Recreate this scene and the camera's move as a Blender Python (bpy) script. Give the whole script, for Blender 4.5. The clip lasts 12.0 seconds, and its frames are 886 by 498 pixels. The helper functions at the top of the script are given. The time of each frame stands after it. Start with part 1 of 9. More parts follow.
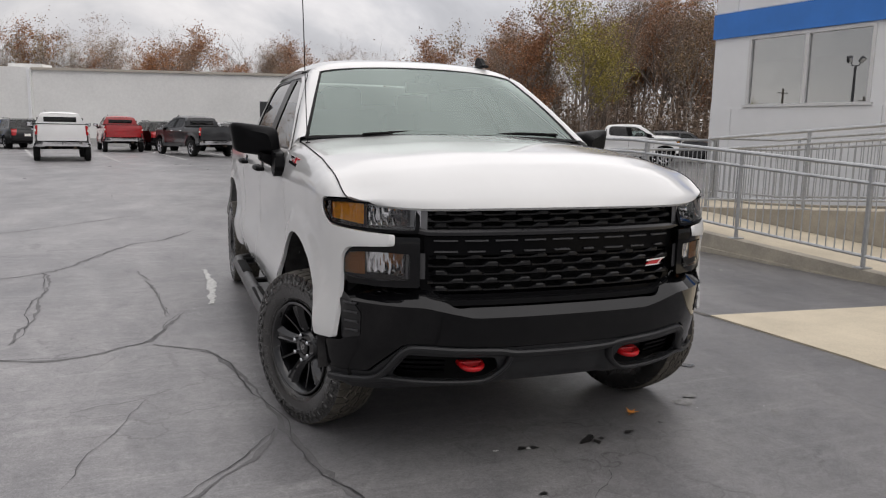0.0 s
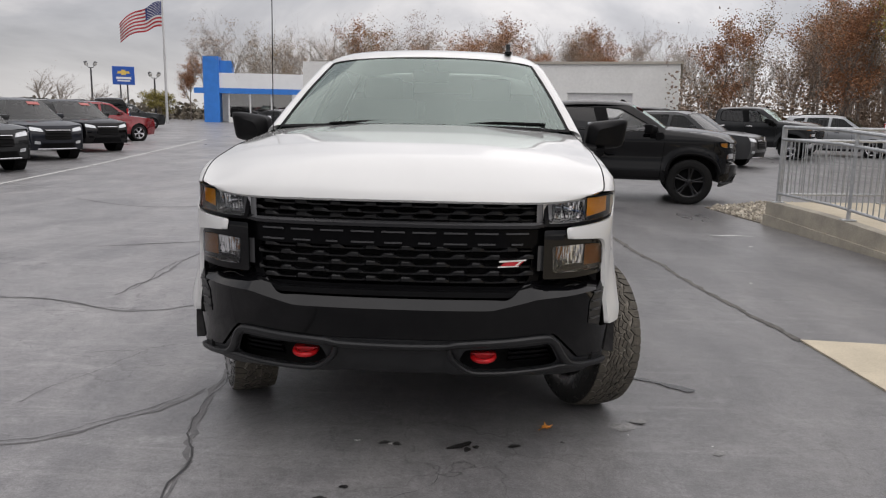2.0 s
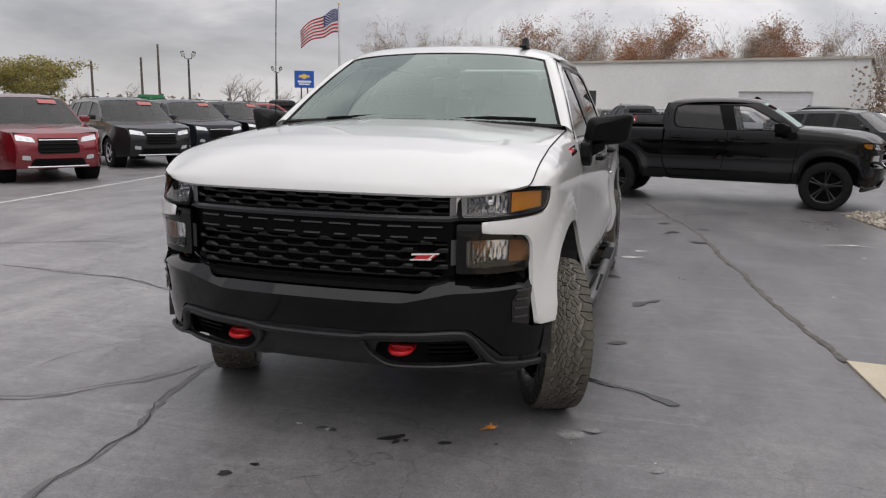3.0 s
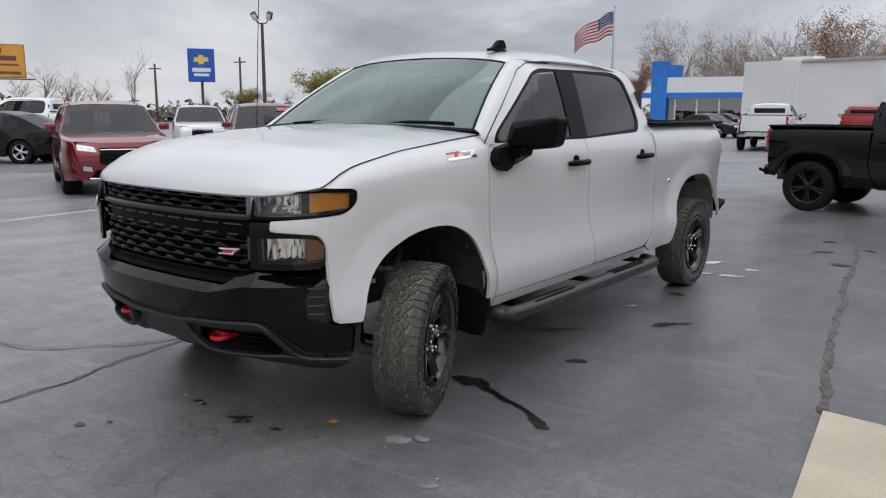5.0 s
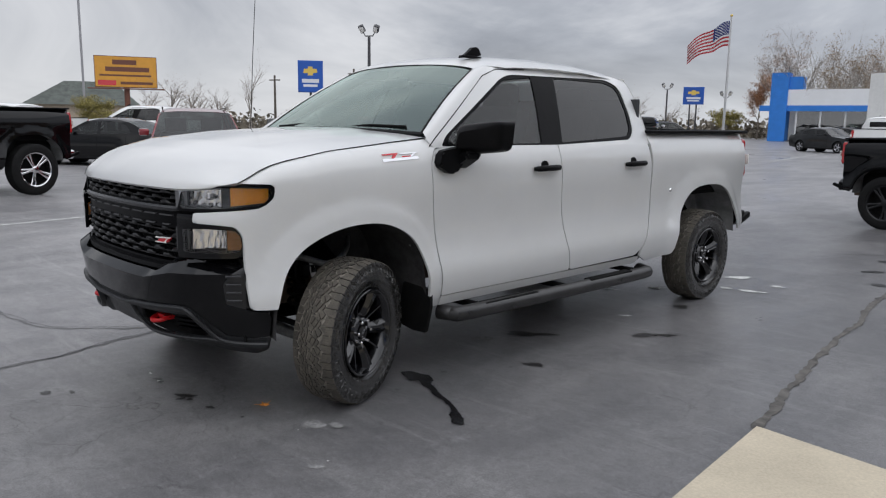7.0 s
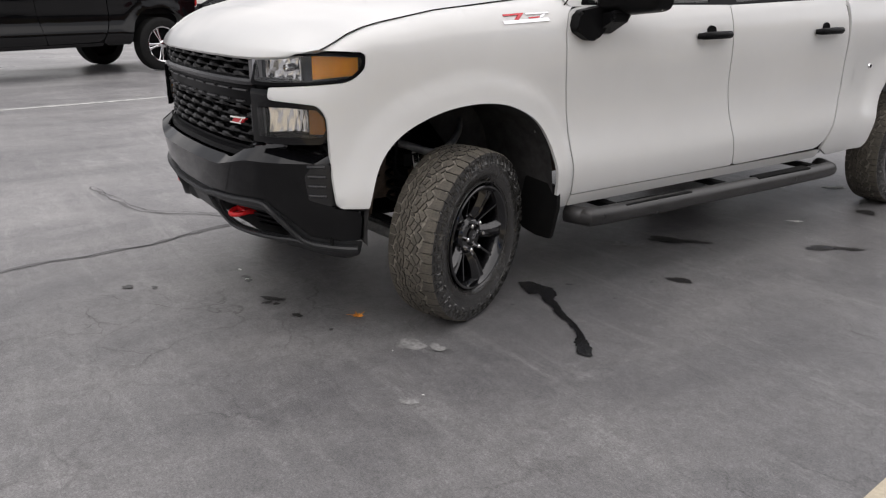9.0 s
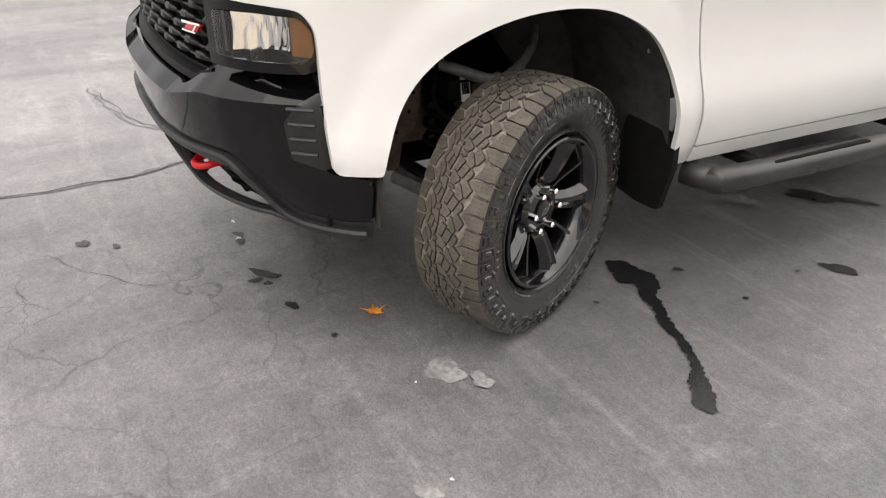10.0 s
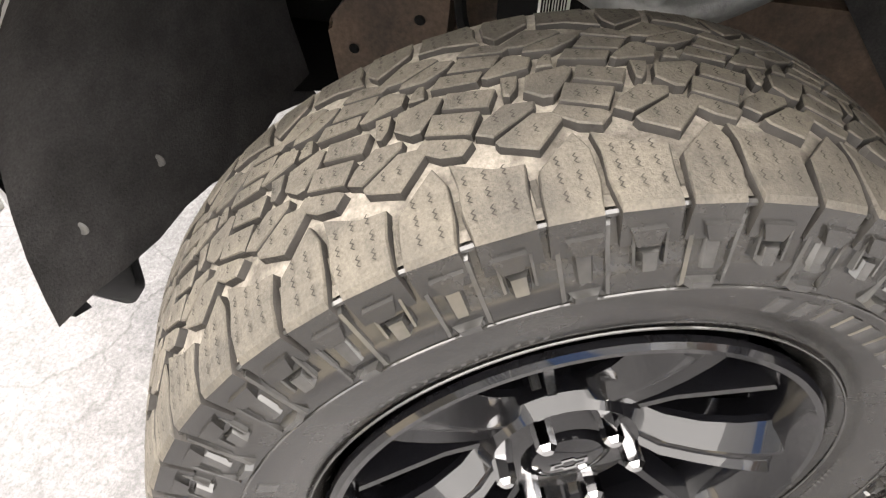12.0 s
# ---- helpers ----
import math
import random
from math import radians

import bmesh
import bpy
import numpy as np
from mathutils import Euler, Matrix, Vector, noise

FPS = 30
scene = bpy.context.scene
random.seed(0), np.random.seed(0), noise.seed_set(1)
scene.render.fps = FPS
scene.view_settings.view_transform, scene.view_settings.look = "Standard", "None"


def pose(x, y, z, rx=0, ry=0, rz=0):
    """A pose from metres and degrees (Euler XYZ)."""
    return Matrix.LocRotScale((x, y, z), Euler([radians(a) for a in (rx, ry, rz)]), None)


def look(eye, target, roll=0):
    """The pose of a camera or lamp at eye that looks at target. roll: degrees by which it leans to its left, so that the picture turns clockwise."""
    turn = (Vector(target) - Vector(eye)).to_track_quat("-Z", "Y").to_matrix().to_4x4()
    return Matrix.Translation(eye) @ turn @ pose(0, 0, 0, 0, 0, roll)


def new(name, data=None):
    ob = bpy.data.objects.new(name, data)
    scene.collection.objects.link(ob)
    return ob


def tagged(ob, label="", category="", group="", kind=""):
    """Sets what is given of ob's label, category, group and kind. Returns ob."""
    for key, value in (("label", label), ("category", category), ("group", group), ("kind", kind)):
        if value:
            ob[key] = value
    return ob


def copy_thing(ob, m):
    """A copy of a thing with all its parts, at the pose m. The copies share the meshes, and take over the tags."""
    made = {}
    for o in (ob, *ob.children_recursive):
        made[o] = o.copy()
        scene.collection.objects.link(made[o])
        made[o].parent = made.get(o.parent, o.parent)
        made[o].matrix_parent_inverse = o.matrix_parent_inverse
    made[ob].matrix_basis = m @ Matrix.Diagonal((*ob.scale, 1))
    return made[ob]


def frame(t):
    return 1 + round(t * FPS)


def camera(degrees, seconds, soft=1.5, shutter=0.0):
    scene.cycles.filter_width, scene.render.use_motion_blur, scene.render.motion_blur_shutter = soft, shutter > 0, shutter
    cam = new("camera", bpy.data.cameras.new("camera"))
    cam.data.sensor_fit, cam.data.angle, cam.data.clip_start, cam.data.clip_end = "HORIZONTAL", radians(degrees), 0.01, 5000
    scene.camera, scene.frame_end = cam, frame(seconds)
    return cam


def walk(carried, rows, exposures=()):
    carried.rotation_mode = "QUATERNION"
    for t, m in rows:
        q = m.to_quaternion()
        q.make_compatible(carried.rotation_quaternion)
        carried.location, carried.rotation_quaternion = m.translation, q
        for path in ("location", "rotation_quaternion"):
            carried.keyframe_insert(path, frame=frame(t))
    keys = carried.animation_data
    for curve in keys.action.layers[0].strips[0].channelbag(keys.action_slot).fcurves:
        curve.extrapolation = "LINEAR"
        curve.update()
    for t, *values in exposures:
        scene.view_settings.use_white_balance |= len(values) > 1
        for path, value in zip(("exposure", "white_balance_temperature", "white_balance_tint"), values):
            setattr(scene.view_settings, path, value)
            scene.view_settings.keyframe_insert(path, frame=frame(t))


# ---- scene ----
from mathutils import geometry
from mathutils.bvhtree import BVHTree

cam = camera(60.7, 12.0, soft=1.2)
PATH = [
    (0, (-1.601, -3.769, 1.492), (-0.922, -1.914, 1.182), 1.1),
    (0.5, (-1.121, -3.931, 1.499), (-0.618, -2.022, 1.178), 1.2),
    (1, (-0.642, -4.006, 1.492), (-0.325, -2.059, 1.158), 1.2),
    (1.5, (-0.148, -4.022, 1.515), (-0.037, -2.055, 1.171), 1.1),
    (2, (0.383, -4.022, 1.54), (0.274, -2.057, 1.183), 1.1),
    (2.5, (0.886, -3.918, 1.529), (0.555, -1.979, 1.164), 1.0),
    (3, (1.44, -3.843, 1.521), (0.894, -1.953, 1.159), 0.9),
    (3.2, (1.632, -3.782, 1.55), (1.008, -1.917, 1.183), 1.0),
    (4.8, (3.183, -3.005, 1.519), (2.006, -1.429, 1.159), 0.3),
    (5, (3.338, -2.946, 1.544), (2.133, -1.39, 1.185), 0.3),
    (5.5, (3.705, -2.759, 1.539), (2.42, -1.268, 1.183), 0.5),
    (6, (3.88, -2.511, 1.505), (2.521, -1.084, 1.161), 0.7),
    (6.5, (4.066, -2.43, 1.502), (2.672, -1.033, 1.177), 0.6),
    (6.7, (4.136, -2.435, 1.518), (2.73, -1.05, 1.192), 0.8),
    (8.3, (4.109, -2.28, 1.426), (2.585, -1.059, 0.994), 0.0),
    (8.5, (3.97, -2.229, 1.424), (2.443, -1.034, 0.933), 0.3),
    (9, (3.589, -1.921, 1.409), (2.017, -0.861, 0.772), 0.3),
    (9.5, (3.158, -1.591, 1.367), (1.557, -0.707, 0.558), 0.3),
    (10, (2.672, -1.256, 1.323), (1.106, -0.414, 0.406), 0.5),
    (10.5, (2.261, -0.897, 1.27), (0.72, -0.108, 0.268), 2.7),
    (11, (1.829, -0.569, 1.142), (0.278, 0.121, 0.084), 6.2),
    (11.5, (1.516, -0.268, 1.087), (0.014, -0.022, -0.210), 3.8),
    (12, (1.402, -0.053, 1.054), (0.005, -0.359, -0.344), 1.6),
]
EXPOSURES = [(0, 0.61, 6750, 13), (3.2, 0.68, 6700, 13), (5.0, 0.58, 6250, 11), (7.0, 0.56, 6250, 11), (8.5, 0.66, 6500, 12), (9.0, 0.88, 6750, 13), (9.5, 1.27, 7050, 13), (10.0, 1.68, 7150, 13), (10.5, 1.95, 7150, 13), (11.0, 2.2, 7100, 13), (11.5, 3.05, 7150, 13), (12.0, 3.15, 7200, 12)]
walk(cam, [(t, look(eye, target, roll)) for t, eye, target, roll in PATH], EXPOSURES)

# ---- world and light: a bright overcast sky, with a wide weak sun behind the clouds ----
SUN_FROM = Vector((3.2, 0.6, 7.0))
world = bpy.data.worlds.new("overcast_sky")
scene.world = world
world.use_nodes = True


def build_sky():
    nt = world.node_tree
    nt.nodes.clear()
    link = nt.links.new

    def node(kind, **inputs):
        n = nt.nodes.new(kind)
        for k, v in inputs.items():
            n.inputs[k.replace("_", " ")].default_value = v
        return n

    out = node("ShaderNodeOutputWorld")
    bg = node("ShaderNodeBackground", Strength=0.72)
    sky = node("ShaderNodeTexSky")
    sky.sky_type = "NISHITA"
    sky.sun_disc = False
    sky.sun_elevation, sky.sun_rotation = radians(65), radians(79)
    tc = node("ShaderNodeTexCoord")
    sep = node("ShaderNodeSeparateXYZ")
    link(tc.outputs["Generated"], sep.inputs[0])
    # project the directions on a flat cloud deck, so that the banks crowd together near the horizon
    lift = node("ShaderNodeMath")
    lift.operation = "ADD"
    lift.inputs[1].default_value = 0.26
    link(sep.outputs["Z"], lift.inputs[0])
    mx = node("ShaderNodeMath")
    mx.operation = "MAXIMUM"
    mx.inputs[1].default_value = 0.05
    link(lift.outputs[0], mx.inputs[0])
    dx, dy = node("ShaderNodeMath"), node("ShaderNodeMath")
    dx.operation = dy.operation = "DIVIDE"
    link(sep.outputs["X"], dx.inputs[0])
    link(sep.outputs["Y"], dy.inputs[0])
    link(mx.outputs[0], dx.inputs[1])
    link(mx.outputs[0], dy.inputs[1])
    comb = node("ShaderNodeCombineXYZ")
    link(dx.outputs[0], comb.inputs[0])
    link(dy.outputs[0], comb.inputs[1])
    big = node("ShaderNodeTexNoise", Scale=0.55, Detail=8.0, Roughness=0.56, Distortion=0.6)
    link(comb.outputs[0], big.inputs["Vector"])
    ramp = node("ShaderNodeValToRGB")
    ramp.color_ramp.elements[0].position = 0.33
    ramp.color_ramp.elements[0].color = (0.21, 0.224, 0.25, 1)
    ramp.color_ramp.elements[1].position = 0.70
    ramp.color_ramp.elements[1].color = (0.98, 0.97, 0.96, 1)
    mid = ramp.color_ramp.elements.new(0.5)
    mid.color = (0.455, 0.47, 0.50, 1)
    link(big.outputs["Fac"], ramp.inputs[0])
    # a clearer, brighter strip low over the horizon
    glow = node("ShaderNodeMapRange", From_Min=0.0, From_Max=0.10, To_Min=0.55, To_Max=0.0)
    link(sep.outputs["Z"], glow.inputs["Value"])
    hz = node("ShaderNodeMix")
    hz.data_type = "RGBA"
    hz.inputs[7].default_value = (0.90, 0.90, 0.89, 1)
    link(glow.outputs[0], hz.inputs[0])
    link(ramp.outputs[0], hz.inputs[6])
    # overhead the deck is thinner and lets more light through
    zen = node("ShaderNodeMapRange", From_Min=0.30, From_Max=0.95, To_Min=1.0, To_Max=1.3)
    link(sep.outputs["Z"], zen.inputs["Value"])
    up = node("ShaderNodeMix")
    up.data_type = "RGBA"
    up.blend_type = "MULTIPLY"
    up.inputs[0].default_value = 1.0
    link(hz.outputs[2], up.inputs[6])
    link(zen.outputs[0], up.inputs[7])
    # the cloud is thinner, and so brighter, round the hidden sun
    toward = node("ShaderNodeVectorMath")
    toward.operation = "DOT_PRODUCT"
    toward.inputs[1].default_value = SUN_FROM.normalized()
    link(tc.outputs["Generated"], toward.inputs[0])
    glare = node("ShaderNodeMapRange", From_Min=-0.4, From_Max=1.0, To_Min=0.80, To_Max=1.75)
    glare.interpolation_type = "SMOOTHSTEP"
    link(toward.outputs["Value"], glare.inputs["Value"])
    lit = node("ShaderNodeMix")
    lit.data_type = "RGBA"
    lit.blend_type = "MULTIPLY"
    lit.inputs[0].default_value = 1.0
    link(up.outputs[2], lit.inputs[6])
    link(glare.outputs[0], lit.inputs[7])
    dim = node("ShaderNodeMix")
    dim.data_type = "RGBA"
    dim.blend_type = "MULTIPLY"
    dim.inputs[0].default_value = 1.0
    dim.inputs[7].default_value = (0.08, 0.08, 0.08, 1)
    link(sky.outputs[0], dim.inputs[6])
    mix = node("ShaderNodeMix")
    mix.data_type = "RGBA"
    mix.inputs[0].default_value = 0.95
    link(dim.outputs[2], mix.inputs[6])
    link(lit.outputs[2], mix.inputs[7])
    link(mix.outputs[2], bg.inputs["Color"])
    link(bg.outputs[0], out.inputs["Surface"])


build_sky()
sun = new("sun", bpy.data.lights.new("sun", "SUN"))
sun.data.energy, sun.data.angle, sun.data.color = 0.80, radians(110), (1.0, 0.97, 0.93)
sun.matrix_basis = look(SUN_FROM * 4, (0, 0, 0))


# ---- materials ----
def surface(name, base, rough=0.5, metal=0.0, vary=0.0, scale=6.0, fine=0.0, fine_scale=120.0, bump=0.0, bump_scale=200.0,
            rough_vary=0.0, coat=0.0, coat_rough=0.03, second=None, random_tint=0.0, spec=0.5, coat_ior=1.5):
    """A procedural surface: a base colour that varies in broad patches and in fine grain, uneven gloss and fine relief."""
    m = bpy.data.materials.new(name)
    m.use_nodes = True
    nt = m.node_tree
    b = nt.nodes["Principled BSDF"]
    link = nt.links.new
    b.inputs["Roughness"].default_value = rough
    b.inputs["Metallic"].default_value = metal
    b.inputs["Coat Weight"].default_value = coat
    b.inputs["Coat Roughness"].default_value = coat_rough
    b.inputs["Coat IOR"].default_value = coat_ior
    b.inputs["Specular IOR Level"].default_value = spec
    b.inputs["Base Color"].default_value = (*base, 1)
    tc = nt.nodes.new("ShaderNodeTexCoord")

    def grain(sc, detail=5.0, rgh=0.6):
        n = nt.nodes.new("ShaderNodeTexNoise")
        n.inputs["Scale"].default_value = sc
        n.inputs["Detail"].default_value = detail
        n.inputs["Roughness"].default_value = rgh
        link(tc.outputs["Object"], n.inputs["Vector"])
        return n

    colour = None
    if vary or second:
        n = grain(scale)
        r = nt.nodes.new("ShaderNodeValToRGB")
        lo = second or tuple(c * (1 - vary) for c in base)
        hi = base if second else tuple(min(1, c * (1 + vary)) for c in base)
        r.color_ramp.elements[0].position, r.color_ramp.elements[1].position = 0.35, 0.65
        r.color_ramp.elements[0].color, r.color_ramp.elements[1].color = (*lo, 1), (*hi, 1)
        link(n.outputs["Fac"], r.inputs[0])
        colour = r.outputs[0]
        if rough_vary:
            mr = nt.nodes.new("ShaderNodeMapRange")
            mr.inputs["From Min"].default_value, mr.inputs["From Max"].default_value = 0.3, 0.7
            mr.inputs["To Min"].default_value, mr.inputs["To Max"].default_value = rough - rough_vary, rough + rough_vary
            link(n.outputs["Fac"], mr.inputs["Value"])
            link(mr.outputs[0], b.inputs["Roughness"])
    if fine:
        n2 = grain(fine_scale, 3.0)
        mr = nt.nodes.new("ShaderNodeMapRange")
        mr.inputs["From Min"].default_value, mr.inputs["From Max"].default_value = 0.25, 0.75
        mr.inputs["To Min"].default_value, mr.inputs["To Max"].default_value = 1 - fine, 1 + fine
        link(n2.outputs["Fac"], mr.inputs["Value"])
        mu = nt.nodes.new("ShaderNodeMix")
        mu.data_type, mu.blend_type = "RGBA", "MULTIPLY"
        mu.inputs[0].default_value = 1.0
        if colour:
            link(colour, mu.inputs[6])
        else:
            mu.inputs[6].default_value = (*base, 1)
        link(mr.outputs[0], mu.inputs[7])
        colour = mu.outputs[2]
    if random_tint:
        info = nt.nodes.new("ShaderNodeObjectInfo")
        mr = nt.nodes.new("ShaderNodeMapRange")
        mr.inputs["To Min"].default_value, mr.inputs["To Max"].default_value = 1 - random_tint, 1 + random_tint
        link(info.outputs["Random"], mr.inputs["Value"])
        mu = nt.nodes.new("ShaderNodeMix")
        mu.data_type, mu.blend_type = "RGBA", "MULTIPLY"
        mu.inputs[0].default_value = 1.0
        if colour:
            link(colour, mu.inputs[6])
        else:
            mu.inputs[6].default_value = (*base, 1)
        link(mr.outputs[0], mu.inputs[7])
        colour = mu.outputs[2]
    if colour:
        link(colour, b.inputs["Base Color"])
    if bump:
        n3 = grain(bump_scale, 4.0)
        bp = nt.nodes.new("ShaderNodeBump")
        bp.inputs["Strength"].default_value = 1.0
        bp.inputs["Distance"].default_value = bump
        link(n3.outputs["Fac"], bp.inputs["Height"])
        link(bp.outputs[0], b.inputs["Normal"])
    return m


def glass(name, tint, dark=0.0, rough=0.0, sheen=(1, 1, 1), gain=1.25):
    """Thin automotive or window glass: clear or tinted, with a true reflection."""
    m = bpy.data.materials.new(name)
    m.use_nodes = True
    nt = m.node_tree
    nt.nodes.clear()
    out = nt.nodes.new("ShaderNodeOutputMaterial")
    clear = nt.nodes.new("ShaderNodeBsdfTransparent")
    clear.inputs["Color"].default_value = (*tint, 1)
    gloss = nt.nodes.new("ShaderNodeBsdfGlossy")
    gloss.inputs["Roughness"].default_value = rough
    gloss.inputs["Color"].default_value = (*sheen, 1)
    fr = nt.nodes.new("ShaderNodeFresnel")
    fr.inputs["IOR"].default_value = 1.52
    ad = nt.nodes.new("ShaderNodeMath")
    ad.operation = "MULTIPLY_ADD"
    ad.inputs[1].default_value, ad.inputs[2].default_value = gain, dark
    mix = nt.nodes.new("ShaderNodeMixShader")
    nt.links.new(fr.outputs[0], ad.inputs[0])
    nt.links.new(ad.outputs[0], mix.inputs[0])
    nt.links.new(clear.outputs[0], mix.inputs[1])
    nt.links.new(gloss.outputs[0], mix.inputs[2])
    nt.links.new(mix.outputs[0], out.inputs["Surface"])
    return m


WHITE_PAINT = surface("white_paint", (0.635, 0.635, 0.625), 0.32, vary=0.015, scale=3, coat=1.0, coat_rough=0.02, bump=0.00012, bump_scale=60)
GLOSS_BLACK = surface("gloss_black", (0.003, 0.003, 0.0035), 0.2, vary=0.2, scale=20, coat=1.0, coat_rough=0.03, coat_ior=1.38, spec=0.0)
GRILLE_BLACK = surface("grille_black", (0.003, 0.003, 0.0035), 0.3, vary=0.2, scale=20, spec=0.03, coat=0.15, coat_ior=1.35, coat_rough=0.08)
SATIN_BLACK = surface("satin_black_plastic", (0.0045, 0.0045, 0.005), 0.42, spec=0.09, vary=0.2, scale=9, bump=0.0006, bump_scale=420)
MATTE_BLACK = surface("matte_black", (0.004, 0.004, 0.004), 0.8, spec=0.2, vary=0.3, scale=14, bump=0.001, bump_scale=150)
LINER_BLACK = surface("felt_liner", (0.042, 0.0405, 0.0405), 0.85, spec=0.2, vary=0.3, scale=14, fine=0.25, fine_scale=300, bump=0.0012, bump_scale=260)
CHROME = surface("chrome", (0.75, 0.75, 0.76), 0.08, 1.0)
ALLOY = surface("alloy", (0.55, 0.55, 0.57), 0.25, 1.0, vary=0.1, scale=20)
AMBER = surface("amber_lens", (1.0, 0.36, 0.008), 0.4, spec=0.2, vary=0.12, scale=60)
# darker, browner amber for the lower marker
DIM_AMBER = surface("dark_amber_lens", (0.30, 0.11, 0.018), 0.35, spec=0.2, vary=0.15, scale=60)
RED_HOOK = surface("red_painted_steel", (0.55, 0.008, 0.012), 0.35, vary=0.15, scale=30)
RED_LENS = surface("red_lens", (0.42, 0.008, 0.010), 0.12, coat=1.0)
BADGE_RED = surface("badge_red", (0.55, 0.02, 0.03), 0.25, coat=0.5)
RUBBER = surface("tyre_rubber", (0.021, 0.020, 0.0188), 0.24, coat=0.5, coat_rough=0.16, vary=0.35, scale=18, fine=0.2, fine_scale=300, rough_vary=0.07, bump=0.0003, bump_scale=300)
TREAD_DUST = surface("dusty_tread_rubber", (0.108, 0.095, 0.075), 0.72, second=(0.055, 0.049, 0.040), scale=16, fine=0.3, fine_scale=420, bump=0.0011, bump_scale=320)
SIPE = surface("sipe", (0.030, 0.026, 0.021), 0.9, vary=0.4, scale=40)
BLOCK_SIDE = surface("tread_block_side", (0.026, 0.023, 0.020), 0.7, vary=0.4, scale=25, bump=0.0008, bump_scale=300)
RAISED_RUBBER = surface("raised_sidewall_rubber", (0.040, 0.039, 0.037), 0.15, coat=0.7, coat_rough=0.08, vary=0.3, scale=40)
RIM_BLACK = surface("black_wheel_paint", (0.005, 0.005, 0.006), 0.16, coat=1.0, coat_rough=0.03, coat_ior=1.5, spec=0.2, vary=0.2, scale=15)
RUST = surface("rusty_frame", (0.125, 0.085, 0.060), 0.75, second=(0.055, 0.040, 0.031), scale=14, fine=0.3, fine_scale=160, bump=0.002, bump_scale=90)
CAST = surface("cast_arm", (0.15, 0.15, 0.145), 0.5, 0.2, vary=0.3, scale=25, bump=0.001, bump_scale=120)
SEAT = surface("seat_cloth", (0.045, 0.046, 0.048), 0.85, vary=0.2, scale=20, bump=0.001, bump_scale=300)
CABIN = surface("cabin_plastic", (0.030, 0.031, 0.033), 0.6, vary=0.2, scale=12)
HEADLINER = surface("headliner", (0.30, 0.30, 0.29), 0.9, vary=0.05, scale=20)
LABEL_WHITE = surface("paper_label", (0.75, 0.74, 0.70), 0.6, vary=0.05, scale=80)
WINDSCREEN = glass("windscreen_glass", (0.56, 0.66, 0.62), 0.10, 0.0, (0.86, 1.0, 0.94))
SIDE_GLASS = glass("front_side_glass", (0.46, 0.53, 0.51), 0.0, gain=0.9)
TINTED = glass("tinted_rear_glass", (0.07, 0.076, 0.076), 0.0, gain=0.9)
LAMP_GLASS = glass("lamp_cover", (0.93, 0.93, 0.93), 0.0)


# ---- mesh tools ----
def finish(name, bm, mat, parent=None, label="", sharp=38, fix=True):
    """One mesh object from a bmesh; mat is one material or a list of them."""
    if fix:
        bmesh.ops.recalc_face_normals(bm, faces=bm.faces)
    me = bpy.data.meshes.new(name)
    bm.to_mesh(me)
    bm.free()
    for m in (mat if isinstance(mat, (list, tuple)) else [mat]):
        me.materials.append(m)
    if sharp:
        me.polygons.foreach_set("use_smooth", [True] * len(me.polygons))
        me.set_sharp_from_angle(angle=radians(sharp))
    ob = new(name, me)
    if parent:
        ob.parent = parent
    if label:
        ob["label"] = label
    return ob


part = finish


def thing(name, label, category, m=None, group="", kind=""):
    ob = new(name)
    ob.empty_display_size = 0.2
    if m is not None:
        ob.matrix_basis = m
    return tagged(ob, label, category, group, kind)


def interp(x, xs, ys):
    return float(np.interp(x, xs, ys))


def smooth_poly(points, n=6, closed=False):
    """Catmull-Rom through the points."""
    pts = [Vector(p) for p in points]
    out = []
    k = len(pts)
    for i in range(k if closed else k - 1):
        p1, p2 = pts[i], pts[(i + 1) % k]
        p0 = pts[i - 1] if (i or closed) else p1 * 2 - p2
        p3 = pts[(i + 2) % k] if (closed or i + 2 < k) else p2 * 2 - p1
        for j in range(n):
            t = j / n
            out.append(0.5 * (2 * p1 + (p2 - p0) * t + (2 * p0 - 5 * p1 + 4 * p2 - p3) * t * t + (3 * p1 - p0 - 3 * p2 + p3) * t ** 3))
    if not closed:
        out.append(pts[-1])
    return out


def fillet(points, r, n=4):
    """A closed polygon in the plane with its corners rounded by about r; a point may carry its own r as a third number."""
    pts = [(Vector(p[:2]), p[2] if len(p) > 2 else r) for p in points]
    out = []
    for i, (p, rad) in enumerate(pts):
        a, b = pts[i - 1][0] - p, pts[(i + 1) % len(pts)][0] - p
        d = min(rad, a.length * 0.45, b.length * 0.45)
        if d < 1e-4:
            out.append(p)
            continue
        s, e = p + a.normalized() * d, p + b.normalized() * d
        for j in range(n + 1):
            t = j / n
            out.append(s * (1 - t) ** 2 + p * 2 * t * (1 - t) + e * t * t)
    return out


def inside(poly, pts):
    """Which of the points (an n x 2 array) lie in the polygon."""
    p = np.array([tuple(q)[:2] for q in poly])
    x, y = pts[:, 0], pts[:, 1]
    res = np.zeros(len(pts), bool)
    j = len(p) - 1
    for i in range(len(p)):
        xi, yi, xj, yj = p[i, 0], p[i, 1], p[j, 0], p[j, 1]
        c = ((yi > y) != (yj > y)) & (x < (xj - xi) * (y - yi) / (yj - yi + 1e-12) + xi)
        res ^= c
        j = i
    return res


